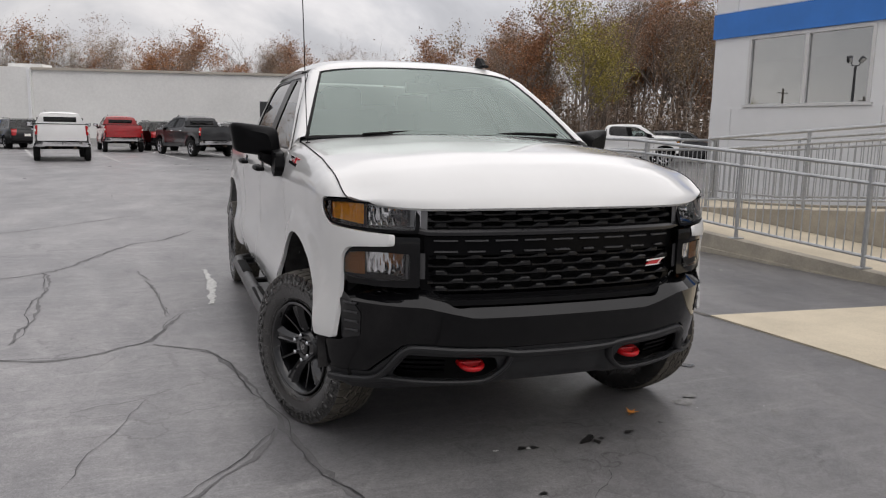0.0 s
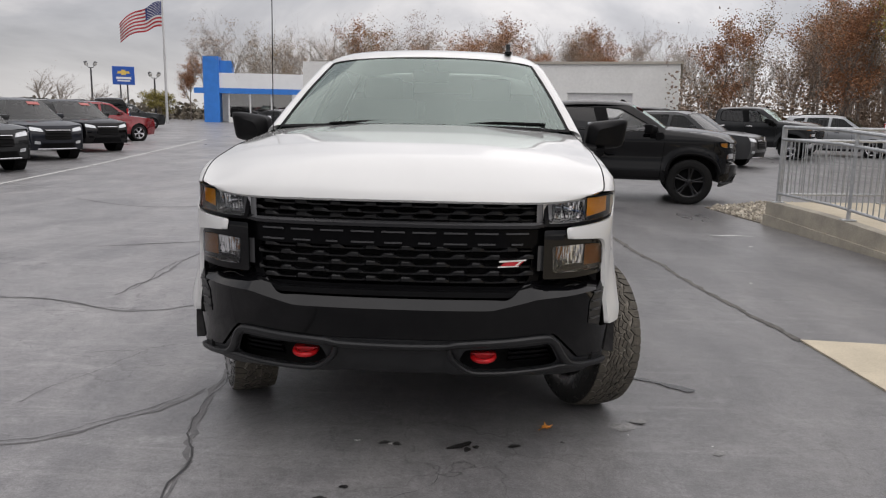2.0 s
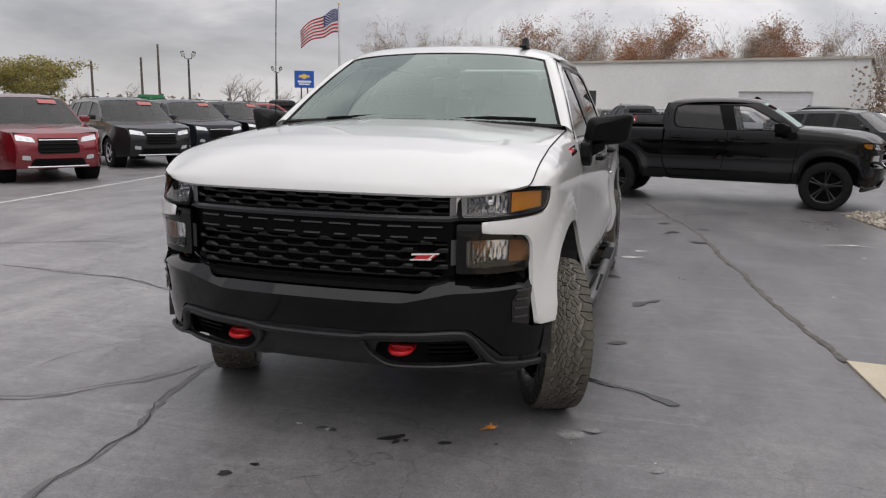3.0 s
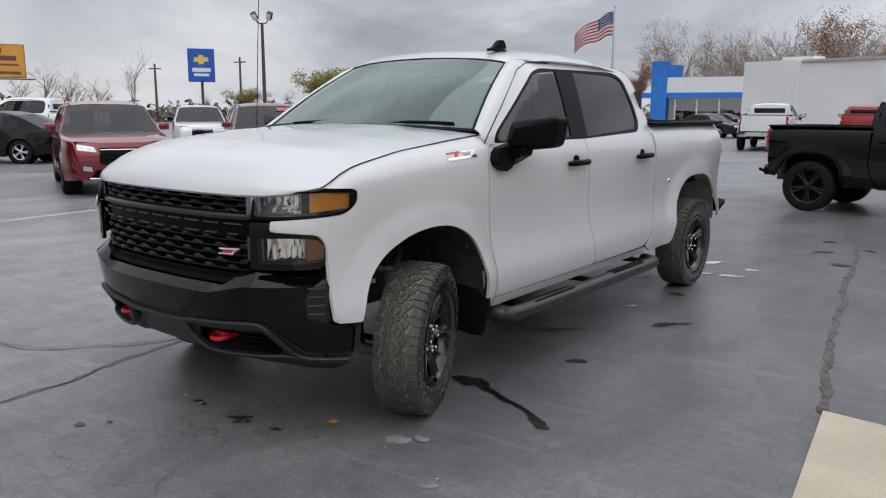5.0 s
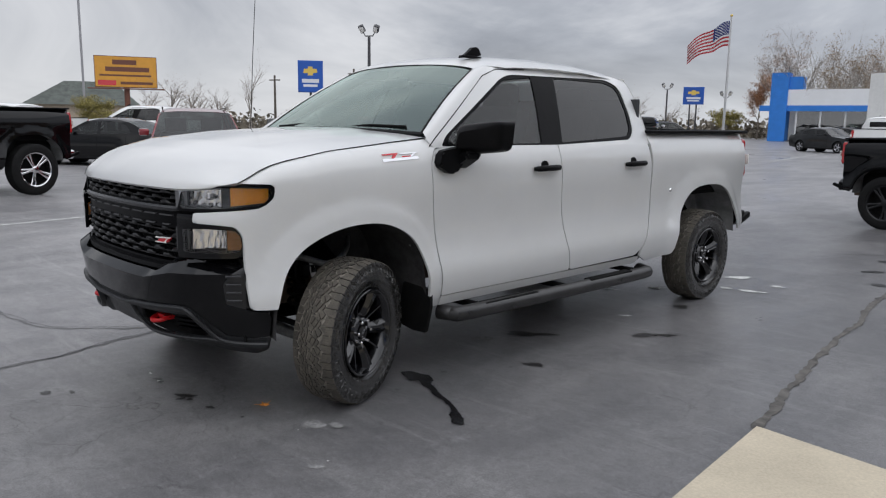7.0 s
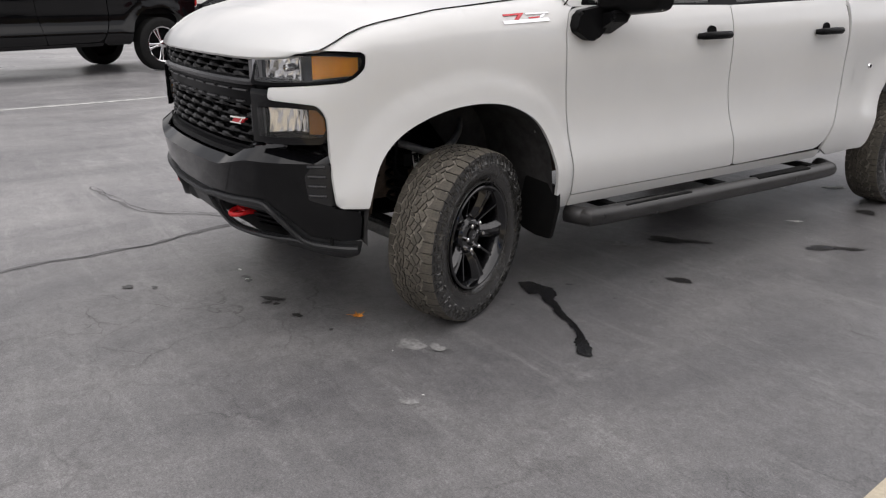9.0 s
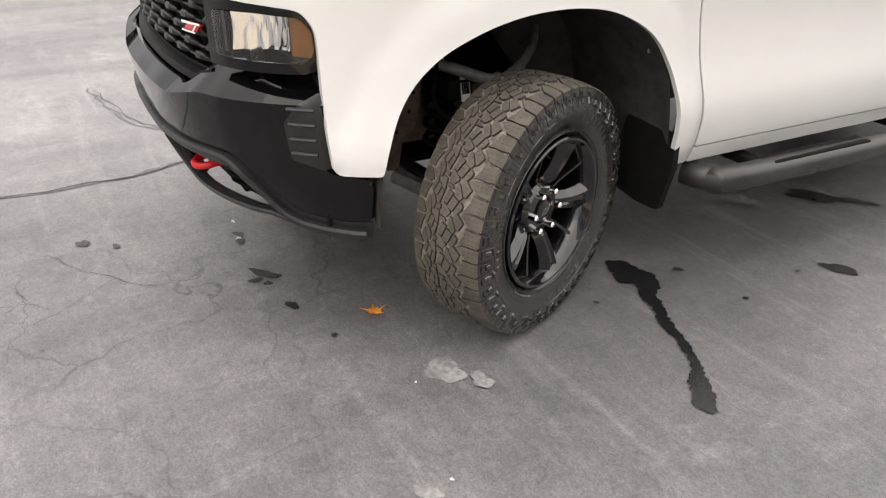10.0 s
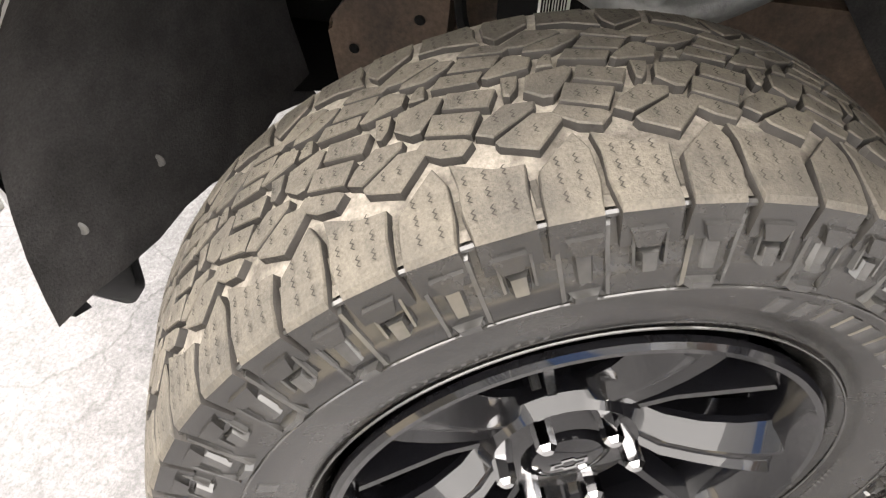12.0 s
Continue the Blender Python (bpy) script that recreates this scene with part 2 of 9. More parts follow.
def dense(poly, step, closed=True):
    out = []
    n = len(poly)
    for i in range(n if closed else n - 1):
        a, b = Vector(tuple(poly[i])[:2]), Vector(tuple(poly[(i + 1) % n])[:2])
        k = max(1, int((b - a).length / step))
        out += [a.lerp(b, t / k) for t in range(k)]
    if not closed:
        out.append(Vector(tuple(poly[-1])[:2]))
    return out


def sheet(outline, place, holes=(), step=0.05, creases=(), turn_in=None, mirror=False):
    """A curved panel: the outline and its holes in the panel's own plane, filled with small triangles and laid on the surface place(u, v).
    turn_in: a vector by which its rims are folded back, for thickness."""
    loops = [dense(outline, step)] + [dense(h, step) for h in holes]
    pts, edges = [], []
    for lp in loops:
        s = len(pts)
        pts += lp
        edges += [(s + i, s + (i + 1) % len(lp)) for i in range(len(lp))]
    for c in creases:
        lp = dense(c, step, False)
        s = len(pts)
        pts += lp
        edges += [(s + i, s + i + 1) for i in range(len(lp) - 1)]
    a = np.array([tuple(p) for p in loops[0]])
    gx, gy = np.meshgrid(np.arange(a[:, 0].min() + step / 2, a[:, 0].max(), step), np.arange(a[:, 1].min() + step / 2, a[:, 1].max(), step))
    g = np.column_stack([gx.ravel(), gy.ravel()])
    keep = inside(loops[0], g)
    for h in loops[1:]:
        keep &= ~inside(h, g)
    g = g[keep]
    allp = np.array([tuple(p) for p in pts])
    if len(g):
        d = np.sqrt(((g[:, None, :] - allp[None, :, :]) ** 2).sum(2)).min(1)
        pts += [Vector(p) for p in g[d > step * 0.45]]
    vs, _, fs, *_ = geometry.delaunay_2d_cdt(pts, edges, [], 0, 1e-6)
    cen = np.array([[sum(vs[i][k] for i in f) / len(f) for k in (0, 1)] for f in fs])
    ok = inside(loops[0], cen)
    for h in loops[1:]:
        ok &= ~inside(h, cen)
    bm = bmesh.new()
    verts = [bm.verts.new(place(v[0], v[1])) for v in vs]
    for f, o in zip(fs, ok):
        if o:
            bm.faces.new([verts[i] for i in f])
    bmesh.ops.delete(bm, geom=[v for v in bm.verts if not v.link_faces], context="VERTS")
    bmesh.ops.recalc_face_normals(bm, faces=bm.faces)
    if turn_in is not None:
        rim = [e for e in bm.edges if e.is_boundary]
        new_geo = bmesh.ops.extrude_edge_only(bm, edges=rim)["geom"]
        for v in new_geo:
            if isinstance(v, bmesh.types.BMVert):
                v.co += Vector(turn_in)
    if mirror:
        flip(bm)
    return bm


def flip(bm):
    """Mirror a bmesh at x = 0."""
    for v in bm.verts:
        v.co.x = -v.co.x
    bmesh.ops.reverse_faces(bm, faces=bm.faces)
    return bm


def grid(nu, nv, place, closed_u=False):
    bm = bmesh.new()
    vs = [[bm.verts.new(place(i / (nu if closed_u else nu - 1), j / (nv - 1))) for j in range(nv)] for i in range(nu)]
    for i in range(nu if closed_u else nu - 1):
        for j in range(nv - 1):
            k = (i + 1) % nu
            bm.faces.new((vs[i][j], vs[k][j], vs[k][j + 1], vs[i][j + 1]))
    return bm


def add_box(bm, c, size, m=None, bevel=0.0, index=0):
    """A box in a bmesh, at c, with its edges bevelled."""
    made = bmesh.ops.create_cube(bm, size=1, matrix=(m or Matrix.Identity(4)) @ Matrix.Translation(c) @ Matrix.Diagonal((*size, 1)))
    faces = {f for v in made["verts"] for f in v.link_faces}
    for f in faces:
        f.material_index = index
    if bevel:
        edges = list({e for v in made["verts"] for e in v.link_edges})
        bmesh.ops.bevel(bm, geom=edges, offset=bevel, segments=2, affect="EDGES", profile=0.6)


def box_mesh(c, size, bevel=0.0, m=None):
    bm = bmesh.new()
    add_box(bm, c, size, m, bevel)
    return bm


def tube(points, r, n=10, cap=True, radii=None, bm=None):
    """A round bar along the points."""
    bm = bm or bmesh.new()
    pts = [Vector(p) for p in points]
    rings = []
    side = None
    for i, p in enumerate(pts):
        d = (pts[min(i + 1, len(pts) - 1)] - pts[max(i - 1, 0)]).normalized()
        ref = side if side is not None else (Vector((0, 0, 1)) if abs(d.z) < 0.9 else Vector((1, 0, 0)))
        a = d.cross(ref).normalized() if side is None else (side - d * side.dot(d)).normalized()
        side = a
        b = d.cross(a)
        rr = radii[i] if radii else r
        rings.append([bm.verts.new(p + (a * math.cos(2 * math.pi * k / n) + b * math.sin(2 * math.pi * k / n)) * rr) for k in range(n)])
    for q, w in zip(rings, rings[1:]):
        for k in range(n):
            bm.faces.new((q[k], q[(k + 1) % n], w[(k + 1) % n], w[k]))
    if cap:
        bm.faces.new(rings[0][::-1])
        bm.faces.new(rings[-1])
    return bm


def revolve(profile, n=48, axis="x"):
    """Turn a profile of (along the axis, radius) round the axis; closed where its radius is 0."""
    bm = bmesh.new()
    rings = []
    for a, r in profile:
        if r < 1e-6:
            rings.append([bm.verts.new((a, 0, 0))])
        else:
            rings.append([bm.verts.new((a, r * math.cos(2 * math.pi * k / n), r * math.sin(2 * math.pi * k / n))) for k in range(n)])
    for q, w in zip(rings, rings[1:]):
        for k in range(n):
            l = (k + 1) % n
            if len(q) == 1 and len(w) == 1:
                continue
            if len(q) == 1:
                bm.faces.new((q[0], w[l], w[k]))
            elif len(w) == 1:
                bm.faces.new((q[k], q[l], w[0]))
            else:
                bm.faces.new((q[k], q[l], w[l], w[k]))
    if axis == "z":
        bm.transform(Matrix(((0, 1, 0, 0), (0, 0, 1, 0), (1, 0, 0, 0), (0, 0, 0, 1))))
    return bm


def prism(poly, place, depth, bevel=0.0):
    """A flat piece with a polygon outline: place(u, v, d) gives the point at depth d."""
    bm = bmesh.new()
    top = [bm.verts.new(place(p[0], p[1], 0.0)) for p in poly]
    bot = [bm.verts.new(place(p[0], p[1], depth)) for p in poly]
    bm.faces.new(top)
    bm.faces.new(bot[::-1])
    n = len(poly)
    for i in range(n):
        bm.faces.new((top[i], bot[i], bot[(i + 1) % n], top[(i + 1) % n]))
    if bevel:
        bmesh.ops.bevel(bm, geom=[e for e in bm.edges], offset=bevel, segments=1, affect="EDGES")
    return bm

# ---- the white pickup: nose towards -y, its left side at +x, ground under the front axle at the origin ----
ARCH_F = [(-0.533, 0.60), (-0.515, 0.675), (-0.486, 0.755), (-0.447, 0.815), (-0.402, 0.859), (-0.345, 0.895), (-0.265, 0.929), (-0.18, 0.954), (-0.08, 0.970), (0.04, 0.973),
          (0.15, 0.958), (0.24, 0.926), (0.312, 0.884), (0.365, 0.828), (0.404, 0.755), (0.427, 0.670), (0.437, 0.60), (0.445, 0.52)]
ARCH_R = [(3.17, 0.50), (3.20, 0.64), (3.26, 0.79), (3.36, 0.91), (3.48, 0.98), (3.62, 1.005), (3.76, 1.008), (3.90, 1.00), (4.03, 0.965), (4.14, 0.90),
          (4.225, 0.81), (4.275, 0.70), (4.285, 0.62)]
ARCH_F_LINE, ARCH_R_LINE = smooth_poly(ARCH_F, 4), smooth_poly(ARCH_R, 4)
ARCH_PTS = np.array([tuple(p) for p in dense(ARCH_F_LINE, 0.004, False) + dense(ARCH_R_LINE, 0.004, False)])
PLAN = smooth_poly([(-0.10, 1.0), (-0.20, 1.0), (-0.30, 1.0), (-0.42, 0.996), (-0.52, 0.984), (-0.60, 0.962), (-0.67, 0.928), (-0.735, 0.875), (-0.79, 0.805),
                    (-0.84, 0.715), (-0.872, 0.62), (-0.90, 0.50)], 8)
PLAN_L = [-0.10]
for _a, _b in zip(PLAN, PLAN[1:]):
    PLAN_L.append(PLAN_L[-1] - (_b - _a).length)
PROF_Z = [0.40, 0.44, 0.47, 0.52, 0.58, 0.63, 0.67, 0.72, 0.80, 0.90, 1.02, 1.12, 1.20, 1.26, 1.31, 1.35, 1.38, 1.42, 1.46]
PROF_X = [0.955, 0.975, 0.990, 1.005, 1.016, 1.021, 1.017, 1.003, 0.986, 0.979, 0.984, 0.992, 0.993, 0.986, 0.974, 0.960, 0.945, 0.915, 0.87]


HOOD_EDGE = []


def shoulder(u, y, z, off, x=1.0, nx=1.0):
    """Near the hood joint the fender rolls over in a soft shoulder to meet the hood's edge."""
    f = interp(u, [-0.80, -0.72, 0.47, 0.60], [0, 1, 1, 0])
    if f <= 0 or z < 1.1:
        return off
    if not HOOD_EDGE:
        for i in range(41):
            p = hood_point(1, i / 40)
            HOOD_EDGE.append((p.y, p.x))
    zs = interp(y, SEAM_Y, SEAM_Z)
    k = max(0.0, min(1.0, 1 - (zs - 0.004 - z) / interp(u, [-0.6, -0.35, 0.3], [0.045, 0.10, 0.11])))
    want = (interp(y, [e[0] for e in HOOD_EDGE], [e[1] for e in HOOD_EDGE]) + 0.006 - x) / nx
    return off + (want - off) * (1 - math.sqrt(max(0.0, 1 - k * k))) * f


def body(u, z, s=1, out=0.0):
    """The skin of the body side: u runs along the truck and round the front corner, z is the height."""
    off = interp(z, PROF_Z, PROF_X) - 1.0 + out
    d = float(np.sqrt(((ARCH_PTS - (u, z)) ** 2).sum(1).min()))
    e = min(1.0, max(0.0, (d - 0.082) / 0.032))
    off += 0.013 * math.exp(-(d / 0.10) ** 2) + 0.012 * (1 - e * e * (3 - 2 * e)) + 0.003 * math.exp(-(d / 0.02) ** 2)
    if u > -0.10:
        if u > 3.9:
            off -= 0.045 * ((u - 3.9) / 0.65) ** 2
        off = shoulder(u, u, z, off)
        return Vector((s * (1.0 + off), u, z))
    lens = [-v for v in PLAN_L]
    y = interp(-u, lens, [p.x for p in PLAN])
    x = interp(-u, lens, [p.y for p in PLAN])
    e = 0.02
    ty = interp(-u + e, lens, [p.x for p in PLAN]) - interp(-u - e, lens, [p.x for p in PLAN])
    tx = interp(-u + e, lens, [p.y for p in PLAN]) - interp(-u - e, lens, [p.y for p in PLAN])
    n = Vector((-ty, tx, 0)).normalized()
    k = max(0.0, min(1.0, (-u - 0.45) / 0.4))
    off = off * (1 - k) + (0.6 * (interp(z, [0.4, 0.6, 0.9, 1.0, 1.03, 1.08, 1.12, 1.20, 1.3, 1.4], [-0.02, 0.0, 0.0, 0.0, 0.006, -0.015, -0.045, -0.062, -0.085, -0.13])) + out) * k
    off = shoulder(u, y, z, off, x, n.x)
    return Vector((s * (x + n.x * off), y + n.y * off, z))


def truck_panel(name, outline, mat, parent, s, r=0.012, step=0.045, holes=(), creases=(), out=0.0, fold=0.018, label=""):
    bm = sheet(fillet(outline, r), lambda u, v: body(u, v, 1, out), holes, step, creases, (-fold, 0, 0))
    if s < 0:
        flip(bm)
    return part(name, bm, mat, parent, label, sharp=50, fix=False)


def hood_front(x):
    return interp(abs(x), [0, 0.15, 0.3, 0.5, 0.6, 0.7, 0.8, 0.86, 0.9], [-0.932, -0.929, -0.917, -0.885, -0.857, -0.815, -0.752, -0.695, -0.650])


HOOD_V = [0, 0.012, 0.03, 0.06, 0.13, 0.20, 0.37, 0.75, 1.25, 1.60]
HOOD_Z = [1.178, 1.207, 1.228, 1.256, 1.306, 1.337, 1.382, 1.424, 1.452, 1.460]
SEAM_Y = [-0.675, -0.62, -0.56, -0.50, -0.43, -0.167, 0.26, 0.62]
SEAM_Z = [1.207, 1.235, 1.268, 1.290, 1.307, 1.352, 1.394, 1.425]


def hood_point(p, q, lift=0.0):
    xf, xr = p * 0.880, p * 0.888
    yf, yr = hood_front(xf), 0.41 + 0.12 * abs(p) ** 3
    y = yf + (yr - yf) * q ** 1.35
    x = xf + (xr - xf) * q + math.copysign(0.026 * abs(p) ** 2, p) * math.sin(math.pi * min(1, q ** 0.45))
    zc = interp(y - yf, HOOD_V, HOOD_Z)
    # a raised middle with two soft creases
    zc += 0.012 * math.exp(-((abs(x) - 0.0) / 0.46) ** 6) * min(1, q * 4)
    zs = interp(y, SEAM_Y, SEAM_Z)
    w = abs(p) ** 7
    edge = min(1.0, (abs(p)) ** 2.5) * 0.018
    z = zc * (1 - w) + zs * w - edge * (1 - w)
    if q == 0:
        z = min(z, 1.178 + 0.030 * abs(p) ** 3)
    return Vector((x, y, z + lift))


def cab_x(z):
    return interp(z, [1.30, 1.36, 1.45, 1.60, 1.75, 1.83, 1.87, 1.90], [0.972, 0.952, 0.912, 0.845, 0.772, 0.727, 0.690, 0.64])


def cab_side(y, z, s=1, out=0.0):
    x = cab_x(z) + out
    if y > 2.65:
        x -= 0.05 * ((y - 2.65) / 0.25) ** 2 * 0.6
    return Vector((s * x, y, z))


def build_truck():
    truck = thing("pickup_truck", "white crew-cab pickup with black bumper and red tow hooks", "pickup truck")
    # --- body panels, both sides
    seam_up = [(-0.575, 1.262), (-0.50, 1.288), (-0.43, 1.303), (-0.167, 1.348), (0.26, 1.388), (0.60, 1.415)]
    fender = ([(-0.648, 0.602, 0.02)] + [tuple(p) for p in ARCH_F_LINE] + [(0.452, 0.448), (0.555, 0.440), (0.552, 0.56), (0.525, 0.85), (0.497, 1.10), (0.487, 1.25),
              (0.52, 1.345, 0.03), (0.62, 1.395, 0.01)] + seam_up[::-1] +
              [(-0.645, 1.228), (-0.715, 1.208), (-0.60, 1.205), (-0.536, 1.202), (-0.517, 1.19, 0.02), (-0.519, 1.14, 0.04), (-0.559, 1.105, 0.04), (-0.60, 1.088), (-0.75, 1.076),
               (-0.918, 1.064), (-0.918, 1.018), (-0.80, 1.012), (-0.712, 1.004, 0.03), (-0.678, 0.96, 0.03), (-0.671, 0.80), (-0.662, 0.70)])
    front_door = [(0.562, 0.502), (1.795, 0.502, 0.03), (1.755, 0.65), (1.700, 0.95), (1.680, 1.20), (1.672, 1.362), (0.60, 1.362), (0.525, 1.345, 0.03), (0.494, 1.25), (0.504, 1.10),
                  (0.532, 0.85), (0.559, 0.60)]
    rear_door = [(1.803, 0.502, 0.03), (2.62, 0.512, 0.06), (2.70, 0.56, 0.05), (2.80, 0.75, 0.08), (2.832, 0.88, 0.05), (2.815, 1.10), (2.795, 1.362), (1.680, 1.362), (1.688, 1.20), (1.708, 0.95),
                 (1.763, 0.65)]
    bedside = ([(2.80, 0.45), (2.95, 0.452), (3.15, 0.468, 0.02)] + [tuple(p) for p in ARCH_R_LINE] + [(4.32, 0.575), (4.44, 0.60, 0.03), (4.475, 0.75), (4.485, 1.0), (4.510, 1.36), (4.515, 1.445),
               (2.842, 1.452), (2.835, 1.36), (2.83, 1.10), (2.845, 0.88), (2.815, 0.75), (2.715, 0.55), (2.69, 0.50)])
    rocker = [(0.562, 0.440), (2.67, 0.448), (2.685, 0.497), (0.562, 0.497)]
    for s in (1, -1):
        fd = truck_panel("fender", fender, WHITE_PAINT, truck, s, step=0.032)
        truck_panel("front_door", front_door, WHITE_PAINT, truck, s)
        truck_panel("rear_door", rear_door, WHITE_PAINT, truck, s)
        truck_panel("bed_side", bedside, WHITE_PAINT, truck, s)
        truck_panel("rocker_panel", rocker, WHITE_PAINT, truck, s, 0.01)
        # sills and inner structure behind the joints, dark
        inner = [(0.47, 0.46), (2.75, 0.46), (2.80, 0.75), (2.80, 1.36), (0.50, 1.36)]
        truck_panel("inner_panel", inner, MATTE_BLACK, truck, s, out=-0.03, step=0.12)
    # --- hood
    nu, nv = 41, 37
    bm = grid(nu, nv, lambda a, b: hood_point(2 * a - 1, b))
    rim = [e for e in bm.edges if e.is_boundary]
    for v in bmesh.ops.extrude_edge_only(bm, edges=rim)["geom"]:
        if isinstance(v, bmesh.types.BMVert):
            v.co.z -= 0.010
            v.co.x *= 0.994
            v.co.y += 0.010 if v.co.y < 0.3 else 0
    part("hood", bm, WHITE_PAINT, truck, sharp=42)
    for s in (1, -1):
        line = [hood_point(s, q) + Vector((s * 0.003, 0, -0.001)) for q in np.linspace(0.015, 0.99, 40)]
        part("hood_joint", tube(line, 0.0028, 6), MATTE_BLACK, truck)
    bm = grid(9, 5, lambda a, b: Vector(((2 * a - 1) * 0.90, 0.30 + 0.36 * b, 1.405 - 0.03 * (2 * a - 1) ** 2)))
    part("cowl", bm, SATIN_BLACK, truck)
    # washer arms
    for x0, x1 in ((-0.55, 0.05), (0.15, 0.72)):
        part("wiper", tube([(x0, 0.455, 1.462), ((x0 + x1) / 2, 0.48, 1.482), (x1, 0.525, 1.478)], 0.008, 6), MATTE_BLACK, truck)
    # --- windscreen and roof
    def screen(a, b, lift=0.0):
        p = 2 * a - 1
        zb, zt = 1.452 - 0.020 * abs(p) ** 2, 1.887 - 0.045 * abs(p) ** 3
        yb, yt = 0.42 + 0.10 * abs(p) ** 2.4, 1.09 + 0.05 * abs(p) ** 2
        xw = 0.868 + (0.664 - 0.868) * b
        bulge = 0.028 * math.sin(math.pi * b)
        return Vector((p * xw, yb + (yt - yb) * b - bulge * 0.5 - lift * 0.5, zb + (zt - zb) * b + bulge * 0.5 + lift))
    part("windscreen", grid(25, 15, screen), WINDSCREEN, truck, sharp=60)
    edge = []
    for k in range(25):
        edge.append(screen(k / 24, 0.0, 0.003))
    bm = bmesh.new()
    ring_in, ring_out = [], []
    order = [(k / 24, 0.0) for k in range(25)] + [(1.0, k / 14) for k in range(1, 15)] + [(1 - k / 24, 1.0) for k in range(1, 25)] + [(0.0, 1 - k / 14) for k in range(1, 14)]
    for a, b in order:
        ring_out.append(bm.verts.new(screen(a, b, 0.002)))
        ring_in.append(bm.verts.new(screen(0.5 + (a - 0.5) * 0.98, 0.5 + (b - 0.5) * (0.945 if b < 0.5 else 0.985), 0.003)))
    for i in range(len(order)):
        j = (i + 1) % len(order)
        bm.faces.new((ring_out[i], ring_out[j], ring_in[j], ring_in[i]))
    part("windscreen_trim", bm, SATIN_BLACK, truck, sharp=60)

    def roof(a, b):
        p = 2 * a - 1
        y0, y1 = 1.09 + 0.05 * abs(p) ** 2, 2.80 - 0.03 * abs(p) ** 2
        y = y0 + (y1 - y0) * b
        zc = interp(y - 0.05 * p * p * (1 - b), [1.09, 1.14, 1.25, 1.45, 1.8, 2.2, 2.6, 2.74, 2.80], [1.892, 1.922, 1.946, 1.964, 1.972, 1.965, 1.938, 1.912, 1.872])
        w = interp(y, [1.09, 1.4, 2.3, 2.8], [0.664, 0.718, 0.73, 0.70])
        return Vector((p * w, y, zc - 0.032 * p * p - 0.060 * abs(p) ** 9 * interp(b, [0, 0.15, 1], [0.25, 1, 1])))
    part("roof", grid(31, 27, roof), WHITE_PAINT, truck, sharp=60)
    # --- cab sides: pillars, black surrounds and panes
    window_hole = fillet([(0.600, 1.368, 0.02), (0.66, 1.43, 0.03), (1.305, 1.792, 0.05), (1.42, 1.822, 0.05), (2.52, 1.838, 0.06), (2.655, 1.79, 0.06), (2.675, 1.60, 0.05), (2.655, 1.46, 0.04), (2.58, 1.395, 0.06), (1.70, 1.366)], 0.03)
    shell = [(0.535, 1.362), (2.845, 1.362), (2.87, 1.50), (2.855, 1.72), (2.80, 1.835, 0.06), (2.62, 1.868, 0.05), (1.45, 1.872), (1.26, 1.864), (1.13, 1.822), (0.80, 1.600), (0.50, 1.400)]
    pane_f = fillet([(0.655, 1.378, 0.02), (0.70, 1.43, 0.03), (1.335, 1.782, 0.04), (1.635, 1.815, 0.02), (1.525, 1.378, 0.015)], 0.02)
    pane_r = fillet([(1.745, 1.380, 0.015), (1.880, 1.818, 0.015), (2.50, 1.815, 0.06), (2.625, 1.775, 0.05), (2.645, 1.60, 0.05), (2.625, 1.475, 0.05), (2.56, 1.42, 0.06)], 0.02)
    for s in (1, -1):
        def fix_side(bm, sgn=s):
            return flip(bm) if sgn < 0 else bm
        bm = sheet(fillet(shell, 0.015), lambda u, v: cab_side(u, v), [window_hole], 0.05, (), (-0.03, 0, 0))
        part("cab_pillar_panel", fix_side(bm), WHITE_PAINT, truck, sharp=45, fix=False)
        bm = sheet(window_hole, lambda u, v: cab_side(u, v, 1, -0.006), [pane_f, pane_r], 0.05, (), (-0.015, 0, 0))
        part("window_surround", fix_side(bm), GRILLE_BLACK, truck, "gloss black window surround", sharp=45, fix=False)
        bm = sheet(pane_f, lambda u, v: cab_side(u, v, 1, -0.012), (), 0.08)
        part("front_window", fix_side(bm), SIDE_GLASS, truck, sharp=45, fix=False)
        bm = sheet(pane_r, lambda u, v: cab_side(u, v, 1, -0.012), (), 0.08)
        part("rear_window", fix_side(bm), TINTED, truck, "dark tinted glass", sharp=45, fix=False)
        # pillar between the windscreen and the side panel
        pil = [(0.50, 1.400), (0.65, 1.500), (0.80, 1.600), (0.965, 1.711), (1.13, 1.822), (1.26, 1.864)]
        bm = bmesh.new()
        rows = []
        for i, (y, z) in enumerate(pil):
            a, b = cab_side(y, z, s, 0.0), screen(1.0 if s > 0 else 0.0, min(1.0, 0.02 + i / 4.6), 0.004)
            mid = (a + b) / 2 + Vector((s * 0.012, -0.012, 0.008))
            rows.append([bm.verts.new(q) for q in (a, (a + mid) / 2 + Vector((s * 0.004, -0.004, 0.003)), mid, (b + mid) / 2 + Vector((s * 0.002, -0.003, 0.003)), b)])
        for p, q in zip(rows, rows[1:]):
            for k in range(4):
                bm.faces.new((p[k], p[k + 1], q[k + 1], q[k]))
        part("front_pillar", bm, WHITE_PAINT, truck, sharp=60)
        # sheet metal that joins the roof's edge to the cab side
        ditch = bmesh.new()
        pairs = []
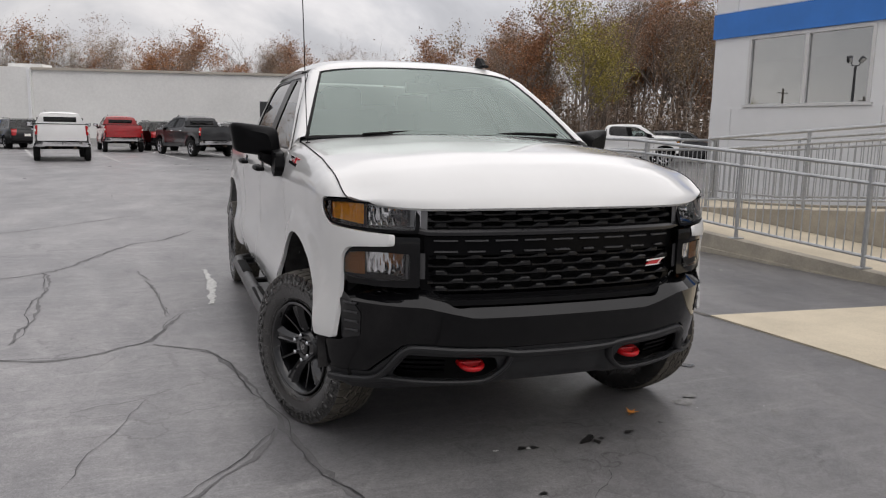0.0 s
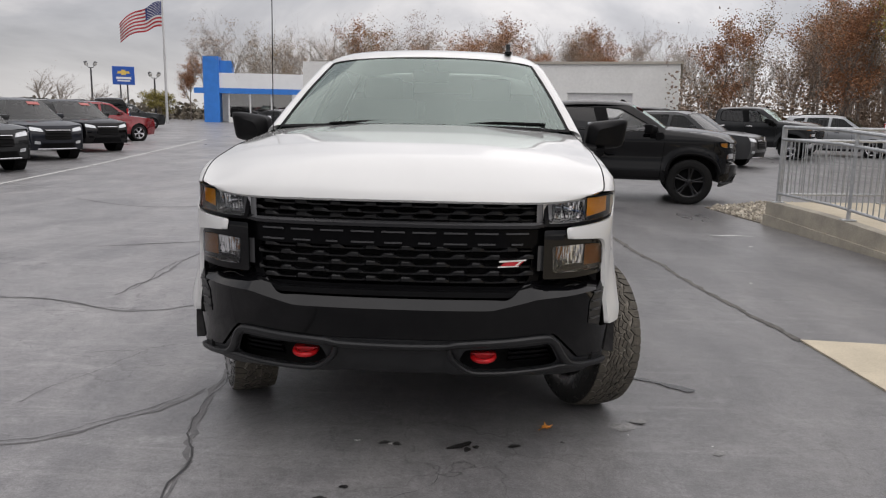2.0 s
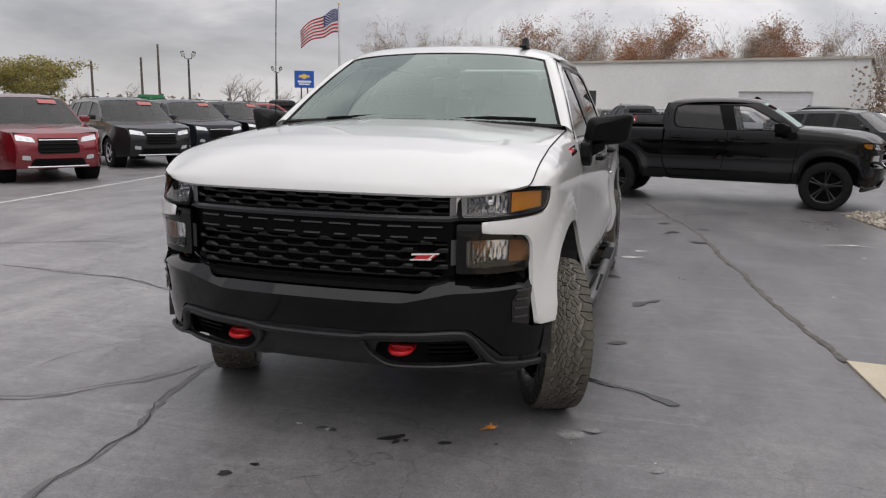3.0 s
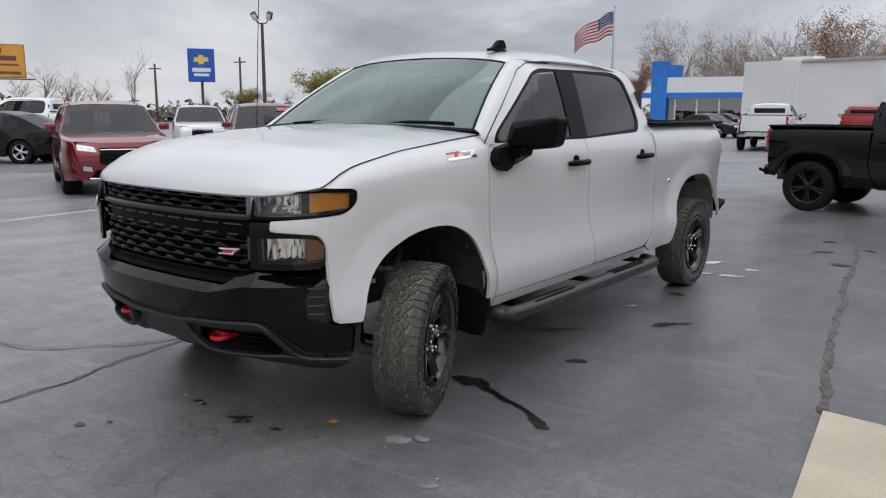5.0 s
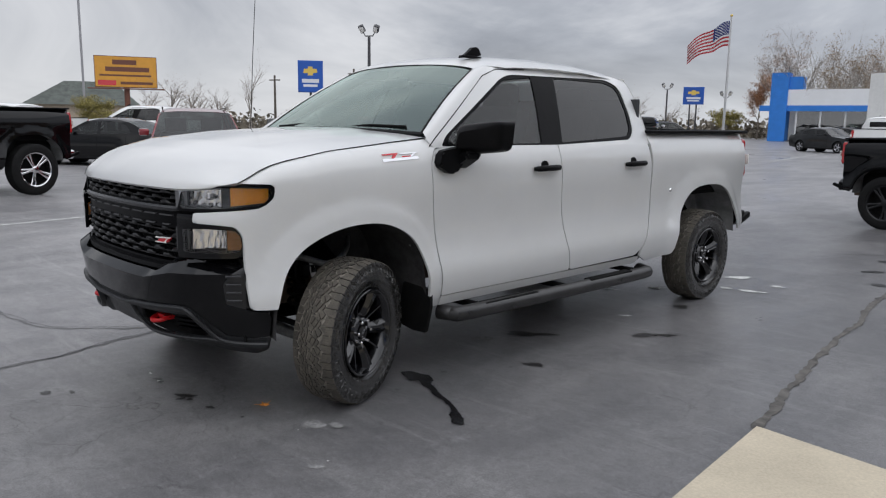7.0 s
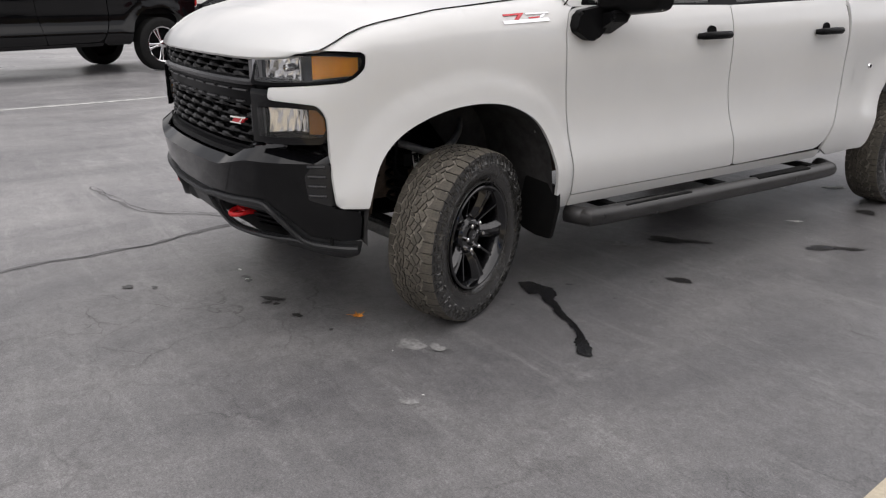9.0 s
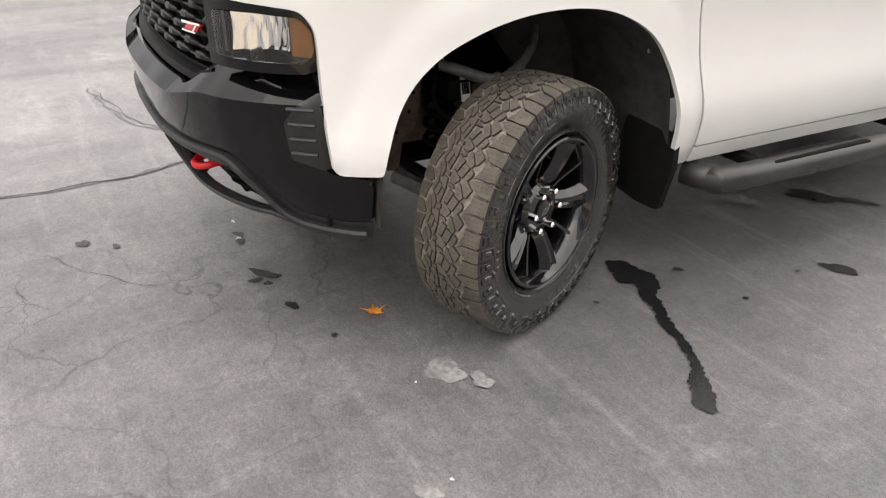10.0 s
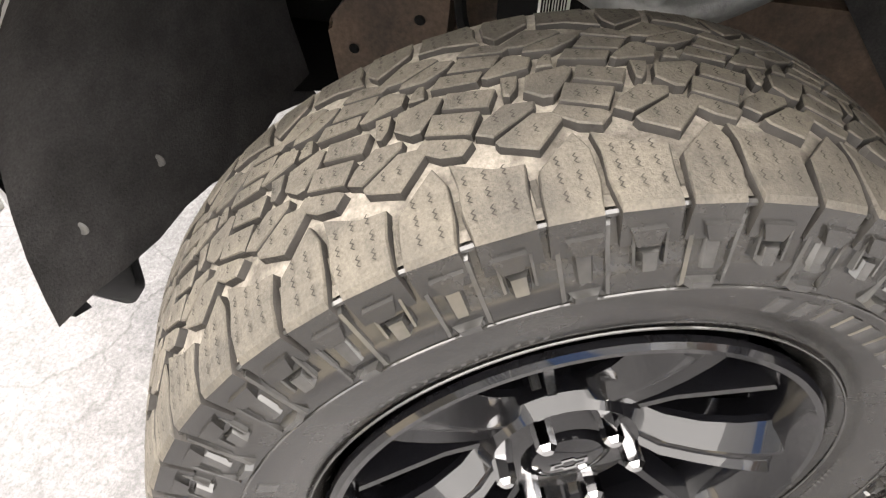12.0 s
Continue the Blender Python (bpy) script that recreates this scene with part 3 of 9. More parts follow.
        for b in np.linspace(0.0, 0.93, 24):
            r = roof(1.0 if s > 0 else 0.0, b)
            top = interp(r.y, [1.13, 1.26, 1.45, 2.62, 2.80], [1.822, 1.864, 1.872, 1.868, 1.835]) - 0.004
            c = cab_side(r.y, top, s, -0.002)
            pairs.append([ditch.verts.new(q) for q in (r + Vector((0, 0, -0.001)), (r + c) / 2 + Vector((0, 0, -0.004)), c)])
        for p, q in zip(pairs, pairs[1:]):
            for k in range(2):
                ditch.faces.new((p[k], p[k + 1], q[k + 1], q[k]))
        part("roof_side_rail", ditch, WHITE_PAINT, truck, sharp=60)
        # joint line along the pillar
        line = [cab_side(y, z, s, 0.001) for y, z in ((0.505, 1.37), (0.56, 1.41), (0.80, 1.57), (1.14, 1.80), (1.30, 1.850), (1.6, 1.862))]
        part("door_joint", tube(line, 0.0035, 5), MATTE_BLACK, truck)
    # back of the cab
    bm = grid(9, 7, lambda a, b: Vector(((2 * a - 1) * cab_x(1.36 + 0.50 * b) * 0.985, 2.86 - 0.05 * b ** 3, 1.36 + 0.50 * b)))
    part("cab_back", bm, WHITE_PAINT, truck)
    part("back_window", box_mesh((0, 2.852, 1.60), (1.2, 0.012, 0.26), 0.004), TINTED, truck)
    # --- bed
    part("bed_floor", box_mesh((0, 3.68, 0.93), (1.70, 1.62, 0.04)), MATTE_BLACK, truck)
    for s in (1, -1):
        part("bed_rail", box_mesh((s * 0.895, 3.675, 1.452), (0.12, 1.66, 0.026), 0.008), SATIN_BLACK, truck, "black bed rail cap")
        part("bed_inner_wall", box_mesh((s * 0.84, 3.68, 1.19), (0.03, 1.62, 0.50)), SATIN_BLACK, truck)
    part("bed_front_wall", box_mesh((0, 2.90, 1.19), (1.66, 0.04, 0.50)), WHITE_PAINT, truck)
    part("tailgate", box_mesh((0, 4.50, 1.12), (1.74, 0.07, 0.64), 0.02), WHITE_PAINT, truck)
    part("tailgate_cap", box_mesh((0, 4.505, 1.452), (1.76, 0.09, 0.03), 0.01), SATIN_BLACK, truck)
    part("tow_cover", box_mesh((0, 3.05, 1.465), (1.62, 0.26, 0.05), 0.02), MATTE_BLACK, truck)
    for s in (1, -1):
        lamp = part("tail_lamp", prism(fillet([(0.825, 1.40), (0.918, 1.39), (0.938, 1.04), (0.85, 1.01)], 0.03), lambda u, v, d: Vector((s * u, 4.545 - d, v)), 0.07, 0.008), RED_LENS, truck)
        part("tail_lamp_insert", box_mesh((s * 0.925, 4.563, 1.20), (0.06, 0.012, 0.09), 0.004), LABEL_WHITE, lamp)
        bm = sheet(fillet([(-0.02, 0.60), (0.55, 0.60), (0.72, 0.58), (0.90, 0.58), (0.965, 0.64), (0.975, 0.72), (0.72, 0.76), (-0.02, 0.76)], 0.02),
                   lambda u, v: Vector((u, 4.62 - 0.42 * max(0, u - 0.62) ** 1.5 - 0.12 * max(0, 0.62 - v), v)), (), 0.05, (), (0, -0.12, 0))
        part("rear_bumper", flip(bm) if s < 0 else bm, SATIN_BLACK, truck, "black rear bumper", fix=False)
        part("bumper_end", box_mesh((0, 0, 0), (0.05, 0.20, 0.055), 0.016, pose(s * 0.965, 4.53, 0.655, 18, 0, 0)), SATIN_BLACK, truck)
    build_nose(truck)
    build_trim(truck)
    build_cabin(truck)
    build_chassis(truck)
    return truck


# --- the nose ---
NOSE = smooth_poly([(0, -0.90), (0.15, -0.898), (0.30, -0.890), (0.45, -0.872), (0.58, -0.842), (0.70, -0.79), (0.80, -0.715), (0.87, -0.63), (0.92, -0.54)], 6)
BUMP = smooth_poly([(0, -0.972), (0.2, -0.968), (0.4, -0.950), (0.56, -0.918), (0.70, -0.866), (0.80, -0.798), (0.885, -0.712), (0.945, -0.625), (0.985, -0.54), (1.0, -0.46), (1.0, -0.38)], 6)


def along(curve):
    run = [0.0]
    for a, b in zip(curve, curve[1:]):
        run.append(run[-1] + (b - a).length)
    xs, ys = [p.x for p in curve], [p.y for p in curve]

    def at(a, back=0.0):
        """The point at arc length a from the middle (negative: the right half), moved back by so much."""
        s = -1 if a < 0 else 1
        a = abs(a)
        x, y = interp(a, run, xs), interp(a, run, ys)
        tx, ty = interp(a + 0.02, run, xs) - interp(a - 0.02, run, xs), interp(a + 0.02, run, ys) - interp(a - 0.02, run, ys)
        if a < 0.02:
            tx, ty = 1.0, 0.0
        n = Vector((-ty, tx)).normalized()
        return Vector((s * (x + n.x * back), y + n.y * back))
    return at


nose_at, bump_at = along(NOSE), along(BUMP)


def nose(a, z, back=0.0):
    p = nose_at(a, back)
    return Vector((p.x, p.y, z))


def bump_crease(a):
    return interp(abs(a), [0, 0.42, 0.63, 1.2], [0.722, 0.722, 0.768, 0.782])


def bumper(a, z, back=0.0):
    c = bump_crease(a)
    extra = 0.0
    if z > c:
        extra = (z - c) * 1.25
    else:
        k = interp(abs(a), [0.8, 1.1], [1.0, 0.25])
        extra = ((c - z) * 0.16 + max(0.0, 0.56 - z) * 0.25) * k
    p = bump_at(a, back + extra)
    return Vector((p.x, p.y, z))


def wave_bar(row_z, a0, a1, phase, truck, height=0.020, depth=0.034):
    """One bar of the grille, with its row of blunt steps."""
    bm = bmesh.new()
    n = int((a1 - a0) / 0.0115)
    rows = []
    for i in range(n + 1):
        a = a0 + (a1 - a0) * i / n
        t = ((a + phase) / 0.150) % 1.0
        w = interp(t, [0, 0.10, 0.22, 0.50, 0.62, 1.0], [0, 0.0, 1, 1, 0, 0])
        zc, h = row_z + 0.009 * (w - 0.5), height * (0.55 + 0.60 * w)
        bk = 0.018 * (1 - w)
        sec = ((0.0 + bk, -0.30), (0.0 + bk, 0.25), (0.006 + bk, 0.5), (depth, 0.42), (depth, -0.5), (0.008 + bk, -0.5))
        rows.append([bm.verts.new(nose(a, zc + h * v, b)) for b, v in sec])
    for p, q in zip(rows, rows[1:]):
        for k in range(6):
            bm.faces.new((p[k], q[k], q[(k + 1) % 6], p[(k + 1) % 6]))
    return bm


GRILLE_BAR = surface("grille_bar_plastic", (0.005, 0.005, 0.0055), 0.30, spec=0.35, vary=0.2, scale=30)
VALANCE = surface("valance_plastic", (0.018, 0.0185, 0.020), 0.40, spec=0.4, vary=0.15, scale=12, bump=0.0006, bump_scale=380)
VENT_GREY = surface("vent_plastic", (0.012, 0.012, 0.013), 0.4, vary=0.2, scale=20)
NAME_GREY = surface("grey_outline", (0.055, 0.055, 0.058), 0.35, vary=0.1)


def build_nose(truck):
    # dark fascia behind everything
    bm = sheet([(-0.66, 0.72), (0.66, 0.72), (0.66, 1.185), (-0.66, 1.185)], lambda u, v: nose(u, v, 0.075), (), 0.06)
    part("fascia_backing", bm, MATTE_BLACK, truck)
    grille = part("grille", sheet(fillet([(-0.70, 1.168), (0.70, 1.168), (0.695, 1.100), (0.80, 1.085), (0.80, 0.985), (0.66, 0.98), (0.625, 0.815, 0.05), (0.57, 0.785, 0.04), (-0.57, 0.785, 0.04),
                  (-0.625, 0.815, 0.05), (-0.66, 0.98), (-0.80, 0.985), (-0.80, 1.085), (-0.695, 1.100)], 0.012), lambda u, v: nose(u, v, 0.012),
                  [fillet([(-0.615, 1.160), (0.615, 1.160), (0.63, 1.092), (-0.63, 1.092)], 0.015),
                   fillet([(-0.60, 0.975), (0.60, 0.975), (0.585, 0.835), (0.545, 0.808), (-0.545, 0.808), (-0.585, 0.835)], 0.02)], 0.04, (), (0, 0.05, 0)), GRILLE_BLACK, truck, "black grille with stepped bars", fix=False)
    for row, ph in ((1.150, 0.0), (1.122, 0.075), (1.098, 0.0)):
        part("grille_bar", wave_bar(row, -0.62, 0.62, ph, truck), GRILLE_BAR, grille)
    for row, ph in ((0.966, 0.0), (0.932, 0.075), (0.897, 0.0), (0.862, 0.075), (0.830, 0.0)):
        part("grille_bar", wave_bar(row, -0.60, 0.60, ph, truck), GRILLE_BAR, grille)
    # the bright-edged bar between the two fields, drawn out under the head lamps
    bm = bmesh.new()
    rows = []
    for i in range(81):
        a = -0.80 + 1.6 * i / 80
        zc = 1.072 + interp(abs(a), [0, 0.60, 0.66, 0.80], [0, 0, 0.010, 0.012])
        rows.append([bm.verts.new(nose(a, zc + dz, b)) for b, dz in ((-0.012, -0.010), (-0.014, 0.004), (-0.004, 0.014), (0.02, 0.014), (0.02, -0.014), (-0.004, -0.014))])
    for p, q in zip(rows, rows[1:]):
        for k in range(6):
            bm.faces.new((p[k], q[k], q[(k + 1) % 6], p[(k + 1) % 6]))
    part("grille_crossbar", bm, surface("dark_bright_bar", (0.016, 0.016, 0.018), 0.25, vary=0.1), grille, "dark polished crossbar")
    bm = sheet(fillet([(-0.62, 1.055), (0.62, 1.055), (0.615, 0.978), (-0.615, 0.978)], 0.01), lambda u, v: nose(u, v, 0.004), (), 0.05, (), (0, 0.03, 0))
    part("name_band", bm, GRILLE_BLACK, grille, fix=False)
    # short raised bars stand for the maker's lettering
    for i in range(9):
        a = -0.525 + 0.131 * i
        for z0, z1, inner in ((1.036, 1.042, 0.0), (0.990, 0.996, 0.012 * (i % 3))):
            bm = sheet([(a - 0.049 + inner, z0), (a + 0.049 - inner, z0), (a + 0.049 - inner, z1), (a - 0.049 + inner, z1)], lambda u, v: nose(u, v, -0.006), (), 0.03, (), (0, 0.012, 0))
            part("name_bar", bm, NAME_GREY, grille, fix=False)
    # red and white trim badge
    badge = part("grille_badge", sheet(fillet([(0.452, 0.902), (0.530, 0.902), (0.560, 0.925), (0.480, 0.925)], 0.004, 2), lambda u, v: nose(u, v, -0.008), (), 0.03, (), (0, 0.01, 0)), BADGE_RED, grille, "red trim badge", fix=False)
    for poly in ([(0.446, 0.918), (0.562, 0.924), (0.564, 0.930), (0.448, 0.926)], [(0.440, 0.896), (0.530, 0.899), (0.532, 0.904), (0.442, 0.902)], [(0.515, 0.905), (0.525, 0.905), (0.545, 0.922), (0.536, 0.922)]):
        part("badge_stripe", sheet(poly, lambda u, v: nose(u, v, -0.011), (), 0.03), LABEL_WHITE, grille)
    # lower lip of the grille opening
    bm = bmesh.new()
    rows = []
    for i in range(61):
        a = -0.60 + 1.2 * i / 60
        z = 0.778 + interp(abs(a), [0, 0.5, 0.6], [0, 0, 0.03])
        rows.append([bm.verts.new(nose(a, z + dz, b)) for b, dz in ((-0.015, -0.012), (-0.012, 0.010), (0.03, 0.018), (0.05, -0.03))])
    for p, q in zip(rows, rows[1:]):
        for k in range(4):
            bm.faces.new((p[k], q[k], q[(k + 1) % 4], p[(k + 1) % 4]))
    part("grille_lip", bm, SATIN_BLACK, grille)
    # bumper: two gloss-black halves of one moulding
    up = [(0.0, 0.758), (0.50, 0.758, 0.03), (0.625, 0.842, 0.04), (0.95, 0.855), (1.055, 0.860), (1.075, 0.80), (1.02, 0.745), (1.00, 0.625, 0.02), (1.03, 0.592), (1.128, 0.580), (1.138, 0.55),
          (1.130, 0.455, 0.02), (1.06, 0.452), (0.915, 0.462), (0.72, 0.606, 0.02), (0.30, 0.588), (0.0, 0.572)]
    full = [(-p[0], *p[1:]) for p in up[:0:-1]] + up
    full = [p for i, p in enumerate(full) if not (p[0] == 0.0)]
    crease = [(a, bump_crease(a)) for a in np.linspace(-1.10, 1.10, 60)]
    bm = sheet(fillet(full, 0.012), bumper, (), 0.035, [crease], (0, 0.012, 0))
    bump = part("front_bumper", bm, GLOSS_BLACK, truck, "gloss black front bumper", sharp=24, fix=False)
    # satin lower frame with the hook openings
    low = [(0.0, 0.568), (0.30, 0.584), (0.71, 0.602, 0.02), (0.905, 0.458), (1.06, 0.448), (1.129, 0.451), (1.118, 0.375), (1.07, 0.350), (0.90, 0.354), (0.62, 0.385), (0.44, 0.405), (0.0, 0.410)]
    full = [(-p[0], *p[1:]) for p in low[::-1] if p[0]] + [p for p in low if p[0]]
    hole = [(0.29, 0.480), (0.345, 0.445), (0.43, 0.436), (0.765, 0.440), (0.800, 0.455), (0.705, 0.556), (0.315, 0.540)]

    def valance(u, v):
        # the bar along the top and round the openings stands proud of the middle panel
        proud = 0.0
        if abs(u) < 0.26 and v < 0.545:
            proud = 0.02
        if v < 0.42:
            proud += (0.42 - v) * 0.9
        return bumper(u, v, 0.004 + proud)
    holes = [fillet(hole, 0.018), fillet([(-p[0], p[1]) for p in hole], 0.018)]
    val = part("lower_valance", sheet(fillet(full, 0.012), valance, holes, 0.03, (), (0, 0.014, 0)), VALANCE, truck, "dark satin lower valance", sharp=35, fix=False)
    def ribbon(path, half):
        """A rounded rib that stands proud of the valance along a path of (arc length, height)."""
        line = dense(smooth_poly(path, 5), 0.02, False)
        bm = bmesh.new()
        rows = []
        for i, p in enumerate(line):
            d = (line[min(i + 1, len(line) - 1)] - line[max(i - 1, 0)]).normalized()
            q = Vector((-d.y, d.x))
            rows.append([bm.verts.new(bumper((p + q * o).x, (p + q * o).y, b)) for o, b in ((-half, 0.010), (-half * 0.9, -0.010), (-half * 0.4, -0.017), (half * 0.35, -0.018), (half * 0.85, -0.012), (half, 0.010))])
        for p, q in zip(rows, rows[1:]):
            for k in range(5):
                bm.faces.new((p[k], q[k], q[k + 1], p[k + 1]))
        return bm
    upper = [(0.0, 0.552), (0.22, 0.556), (0.30, 0.568), (0.50, 0.578), (0.66, 0.586), (0.715, 0.572), (0.77, 0.520), (0.84, 0.452), (0.90, 0.424), (1.00, 0.416), (1.118, 0.414)]
    part("valance_rib", ribbon([(-a, z) for a, z in upper[:0:-1]] + upper, 0.017), VALANCE, val, "satin grey rib", sharp=40)
    for s in (1, -1):
        part("valance_rib", ribbon([(s * a, z) for a, z in ((0.245, 0.545), (0.265, 0.490), (0.335, 0.432), (0.42, 0.420), (0.62, 0.422), (0.80, 0.428), (0.88, 0.424))], 0.012), VALANCE, val, "satin grey rib", sharp=40)
        # recess behind the opening, hook and slatted side
        bm = sheet([(0.0, 0.40), (s * 0.93, 0.40), (s * 0.93, 0.615), (0.0, 0.615)], lambda u, v: bumper(u, v, 0.085), (), 0.06)
        part("hook_recess", bm, MATTE_BLACK, bump)
        for k in range(4):
            z = 0.452 + 0.024 * k
            bm = sheet([(s * 0.53, z), (s * (0.79 - 0.02 * k), z), (s * (0.785 - 0.02 * k), z + 0.012), (s * 0.53, z + 0.012)], lambda u, v: bumper(u, v, 0.045), (), 0.04, (), (0, 0.04, 0))
            part("recess_slat", bm, SATIN_BLACK, bump, fix=False)
        cx = s * 0.392
        loop = [(cx + 0.046 * math.cos(t), -0.850 - 0.046 * max(0, math.sin(t)), 0.494 - 0.008 * math.sin(t)) for t in np.linspace(-0.25, math.pi + 0.25, 17)]
        hook = part("tow_hook", tube(loop, 0.0120, 10), RED_HOOK, truck, "red steel tow hook")
        part("hook_bracket", box_mesh((cx, -0.825, 0.497), (0.112, 0.06, 0.026), 0.01), RED_HOOK, hook)
        # slotted corner vent beside the fender tip
        vent = fillet([(s * 0.925, 0.625), (s * 1.020, 0.602), (s * 1.015, 0.810), (s * 0.955, 0.775), (s * 0.915, 0.725)], 0.01)
        vb = part("corner_vent", sheet(vent, lambda u, v: bumper(u, min(v, 0.78), -0.003 + max(0, v - 0.78) * 0.4) + Vector((0, 0, max(0, v - 0.78))), (), 0.03, (), (0, 0.02, 0)), VENT_GREY, truck, "slotted bumper corner vent")
        for k in range(4):
            z = 0.645 + 0.040 * k
            bm = bmesh.new()
            rws = []
            for i in range(6):
                a = s * (0.930 + 0.072 * i / 5)
                rws.append([bm.verts.new(bumper(a, z + dz, b)) for b, dz in ((-0.004, -0.005), (-0.011, 0.0), (-0.010, 0.004), (0.01, 0.006), (0.01, -0.006))])
            for p, q in zip(rws, rws[1:]):
                for m in range(5):
                    bm.faces.new((p[m], q[m], q[(m + 1) % 5], p[(m + 1) % 5]))
            part("vent_slat", bm, NAME_GREY, vb)
        build_lamps(truck, s)
    part("skid_plate", sheet([(-0.60, -0.74), (0.60, -0.74), (0.52, -0.30), (-0.52, -0.30)], lambda u, v: Vector((u, v, 0.445 + 0.12 * (v + 0.80) ** 2)), (), 0.1), MATTE_BLACK, truck)


def build_lamps(truck, s):
    def on(u, v, back=0.0):
        return body(u, v, s, -back)

    def inset(x0, y0, x1, y1, bow=0.0, flute=0.0, n=24):
        """An upright panel inside the lamp, from (x0, y0) to (x1, y1) in plan, bowed and fluted."""
        return lambda t, v: Vector((s * (x0 + (x1 - x0) * t), y0 + (y1 - y0) * t + bow * 4 * t * (1 - t) + flute * math.sin(t * n) * math.sin(v * 150), v))
    # upper lamp
    outer = fillet([(-1.040, 1.178), (-1.035, 1.072), (-0.92, 1.072), (-0.75, 1.082), (-0.60, 1.094), (-0.560, 1.110, 0.04), (-0.525, 1.145, 0.04), (-0.523, 1.190, 0.01), (-0.60, 1.199), (-0.80, 1.194)], 0.012)
    head = part("headlight", sheet(outer, lambda u, v: on(u, v, 0.15), (), 0.035), MATTE_BLACK, truck, "clear halogen headlight with amber marker")
    small = fillet([(-1.022, 1.167), (-1.018, 1.084), (-0.92, 1.084), (-0.75, 1.092), (-0.60, 1.102), (-0.570, 1.116, 0.03), (-0.536, 1.148, 0.03), (-0.534, 1.181, 0.01), (-0.60, 1.190), (-0.80, 1.185)], 0.012)
    part("headlight_rim", sheet(outer, lambda u, v: on(u, v, 0.004), [small], 0.03, (), (0, 0.02, 0)), GRILLE_BLACK, head, fix=False)
    part("amber_marker", sheet([(0, 1.094), (1, 1.112), (1, 1.180), (0, 1.184)], inset(0.826, -0.672, 0.930, -0.558, -0.006, 0.0015, 90), (), 0.05, (), (0, 0.03, 0)), AMBER, head, "amber side marker", fix=False)
    part("reflector", sheet([(0, 1.090), (1, 1.084), (1, 1.182), (0, 1.184)], inset(0.820, -0.675, 0.672, -0.800, 0.045, 0.004, 44), (), 0.03), CHROME, head, "ribbed chrome reflector", sharp=25)
    part("divider", sheet([(0, 1.086), (1, 1.086), (1, 1.185), (0, 1.185)], inset(0.824, -0.715, 0.822, -0.640), (), 0.3, (), (-s * 0.006, 0, 0)), GRILLE_BLACK, head, fix=False)
    part("inner_bezel", sheet([(0, 1.084), (1, 1.082), (1, 1.182), (0, 1.182)], inset(0.665, -0.812, 0.600, -0.842), (), 0.3), surface("lamp_grey", (0.16, 0.16, 0.165), 0.3, 0.4), head, "grey lamp bezel")
    part("park_lamp", sheet([(0, 1.094), (1, 1.094), (1, 1.174), (0, 1.174)], inset(0.648, -0.825, 0.626, -0.836), (), 0.3, (), (0, 0.01, 0)), ALLOY, head, fix=False)
    for cx, cy, rr in ((0.745, -0.735, 0.014),):
        bm = revolve([(0.0, 0.0), (0.018, rr * 0.6), (0.016, rr), (-0.02, rr * 1.06)], 18)
        bm.transform(Matrix.Translation((s * cx, cy, 1.137)) @ Vector((s * 0.45, -0.9, 0)).to_track_quat("X", "Z").to_matrix().to_4x4())
        part("bulb", bm, CHROME, head)
    part("headlight_cover", sheet(small, lambda u, v: on(u, v, 0.004), (), 0.04), LAMP_GLASS, head)
    # lower lamp, in a gloss black surround
    sur = fillet([(-1.04, 1.055), (-1.04, 0.845), (-0.90, 0.845), (-0.705, 0.852), (-0.680, 0.90), (-0.684, 0.96, 0.02), (-0.720, 1.000, 0.03), (-0.81, 1.009), (-0.925, 1.014), (-0.925, 1.055)], 0.012)
    lens = fillet([(-1.000, 0.985), (-0.995, 0.874), (-0.90, 0.872), (-0.708, 0.878), (-0.688, 0.905), (-0.692, 0.955), (-0.722, 0.985), (-0.85, 0.990)], 0.012)
    fog = part("fog_light", sheet(sur, lambda u, v: on(u, v, 0.012), [lens], 0.035, (), (0, 0.02, 0)), GLOSS_BLACK, truck, "lower driving light in a black surround", fix=False)
    part("lamp_back", sheet(lens, lambda u, v: on(u, v, 0.15), (), 0.04), MATTE_BLACK, fog)
    part("amber_marker", sheet([(0, 0.884), (1, 0.890), (1, 0.974), (0, 0.982)], inset(0.826, -0.695, 0.912, -0.645, -0.004, 0.0015, 60), (), 0.05), DIM_AMBER, fog, "amber corner marker")
    part("reflector", sheet([(0, 0.892), (1, 0.884), (1, 0.986), (0, 0.984)], inset(0.820, -0.695, 0.690, -0.805, 0.035, 0.004, 36), (), 0.03), CHROME, fog, "chrome reflector", sharp=25)
    part("lamp_block", sheet([(0, 0.880), (1, 0.880), (1, 0.988), (0, 0.988)], inset(0.684, -0.818, 0.610, -0.850), (), 0.3), surface("smoked_insert", (0.05, 0.05, 0.052), 0.3), fog)
    part("lamp_cover", sheet(lens, lambda u, v: on(u, v, 0.008), (), 0.04), LAMP_GLASS, fog)


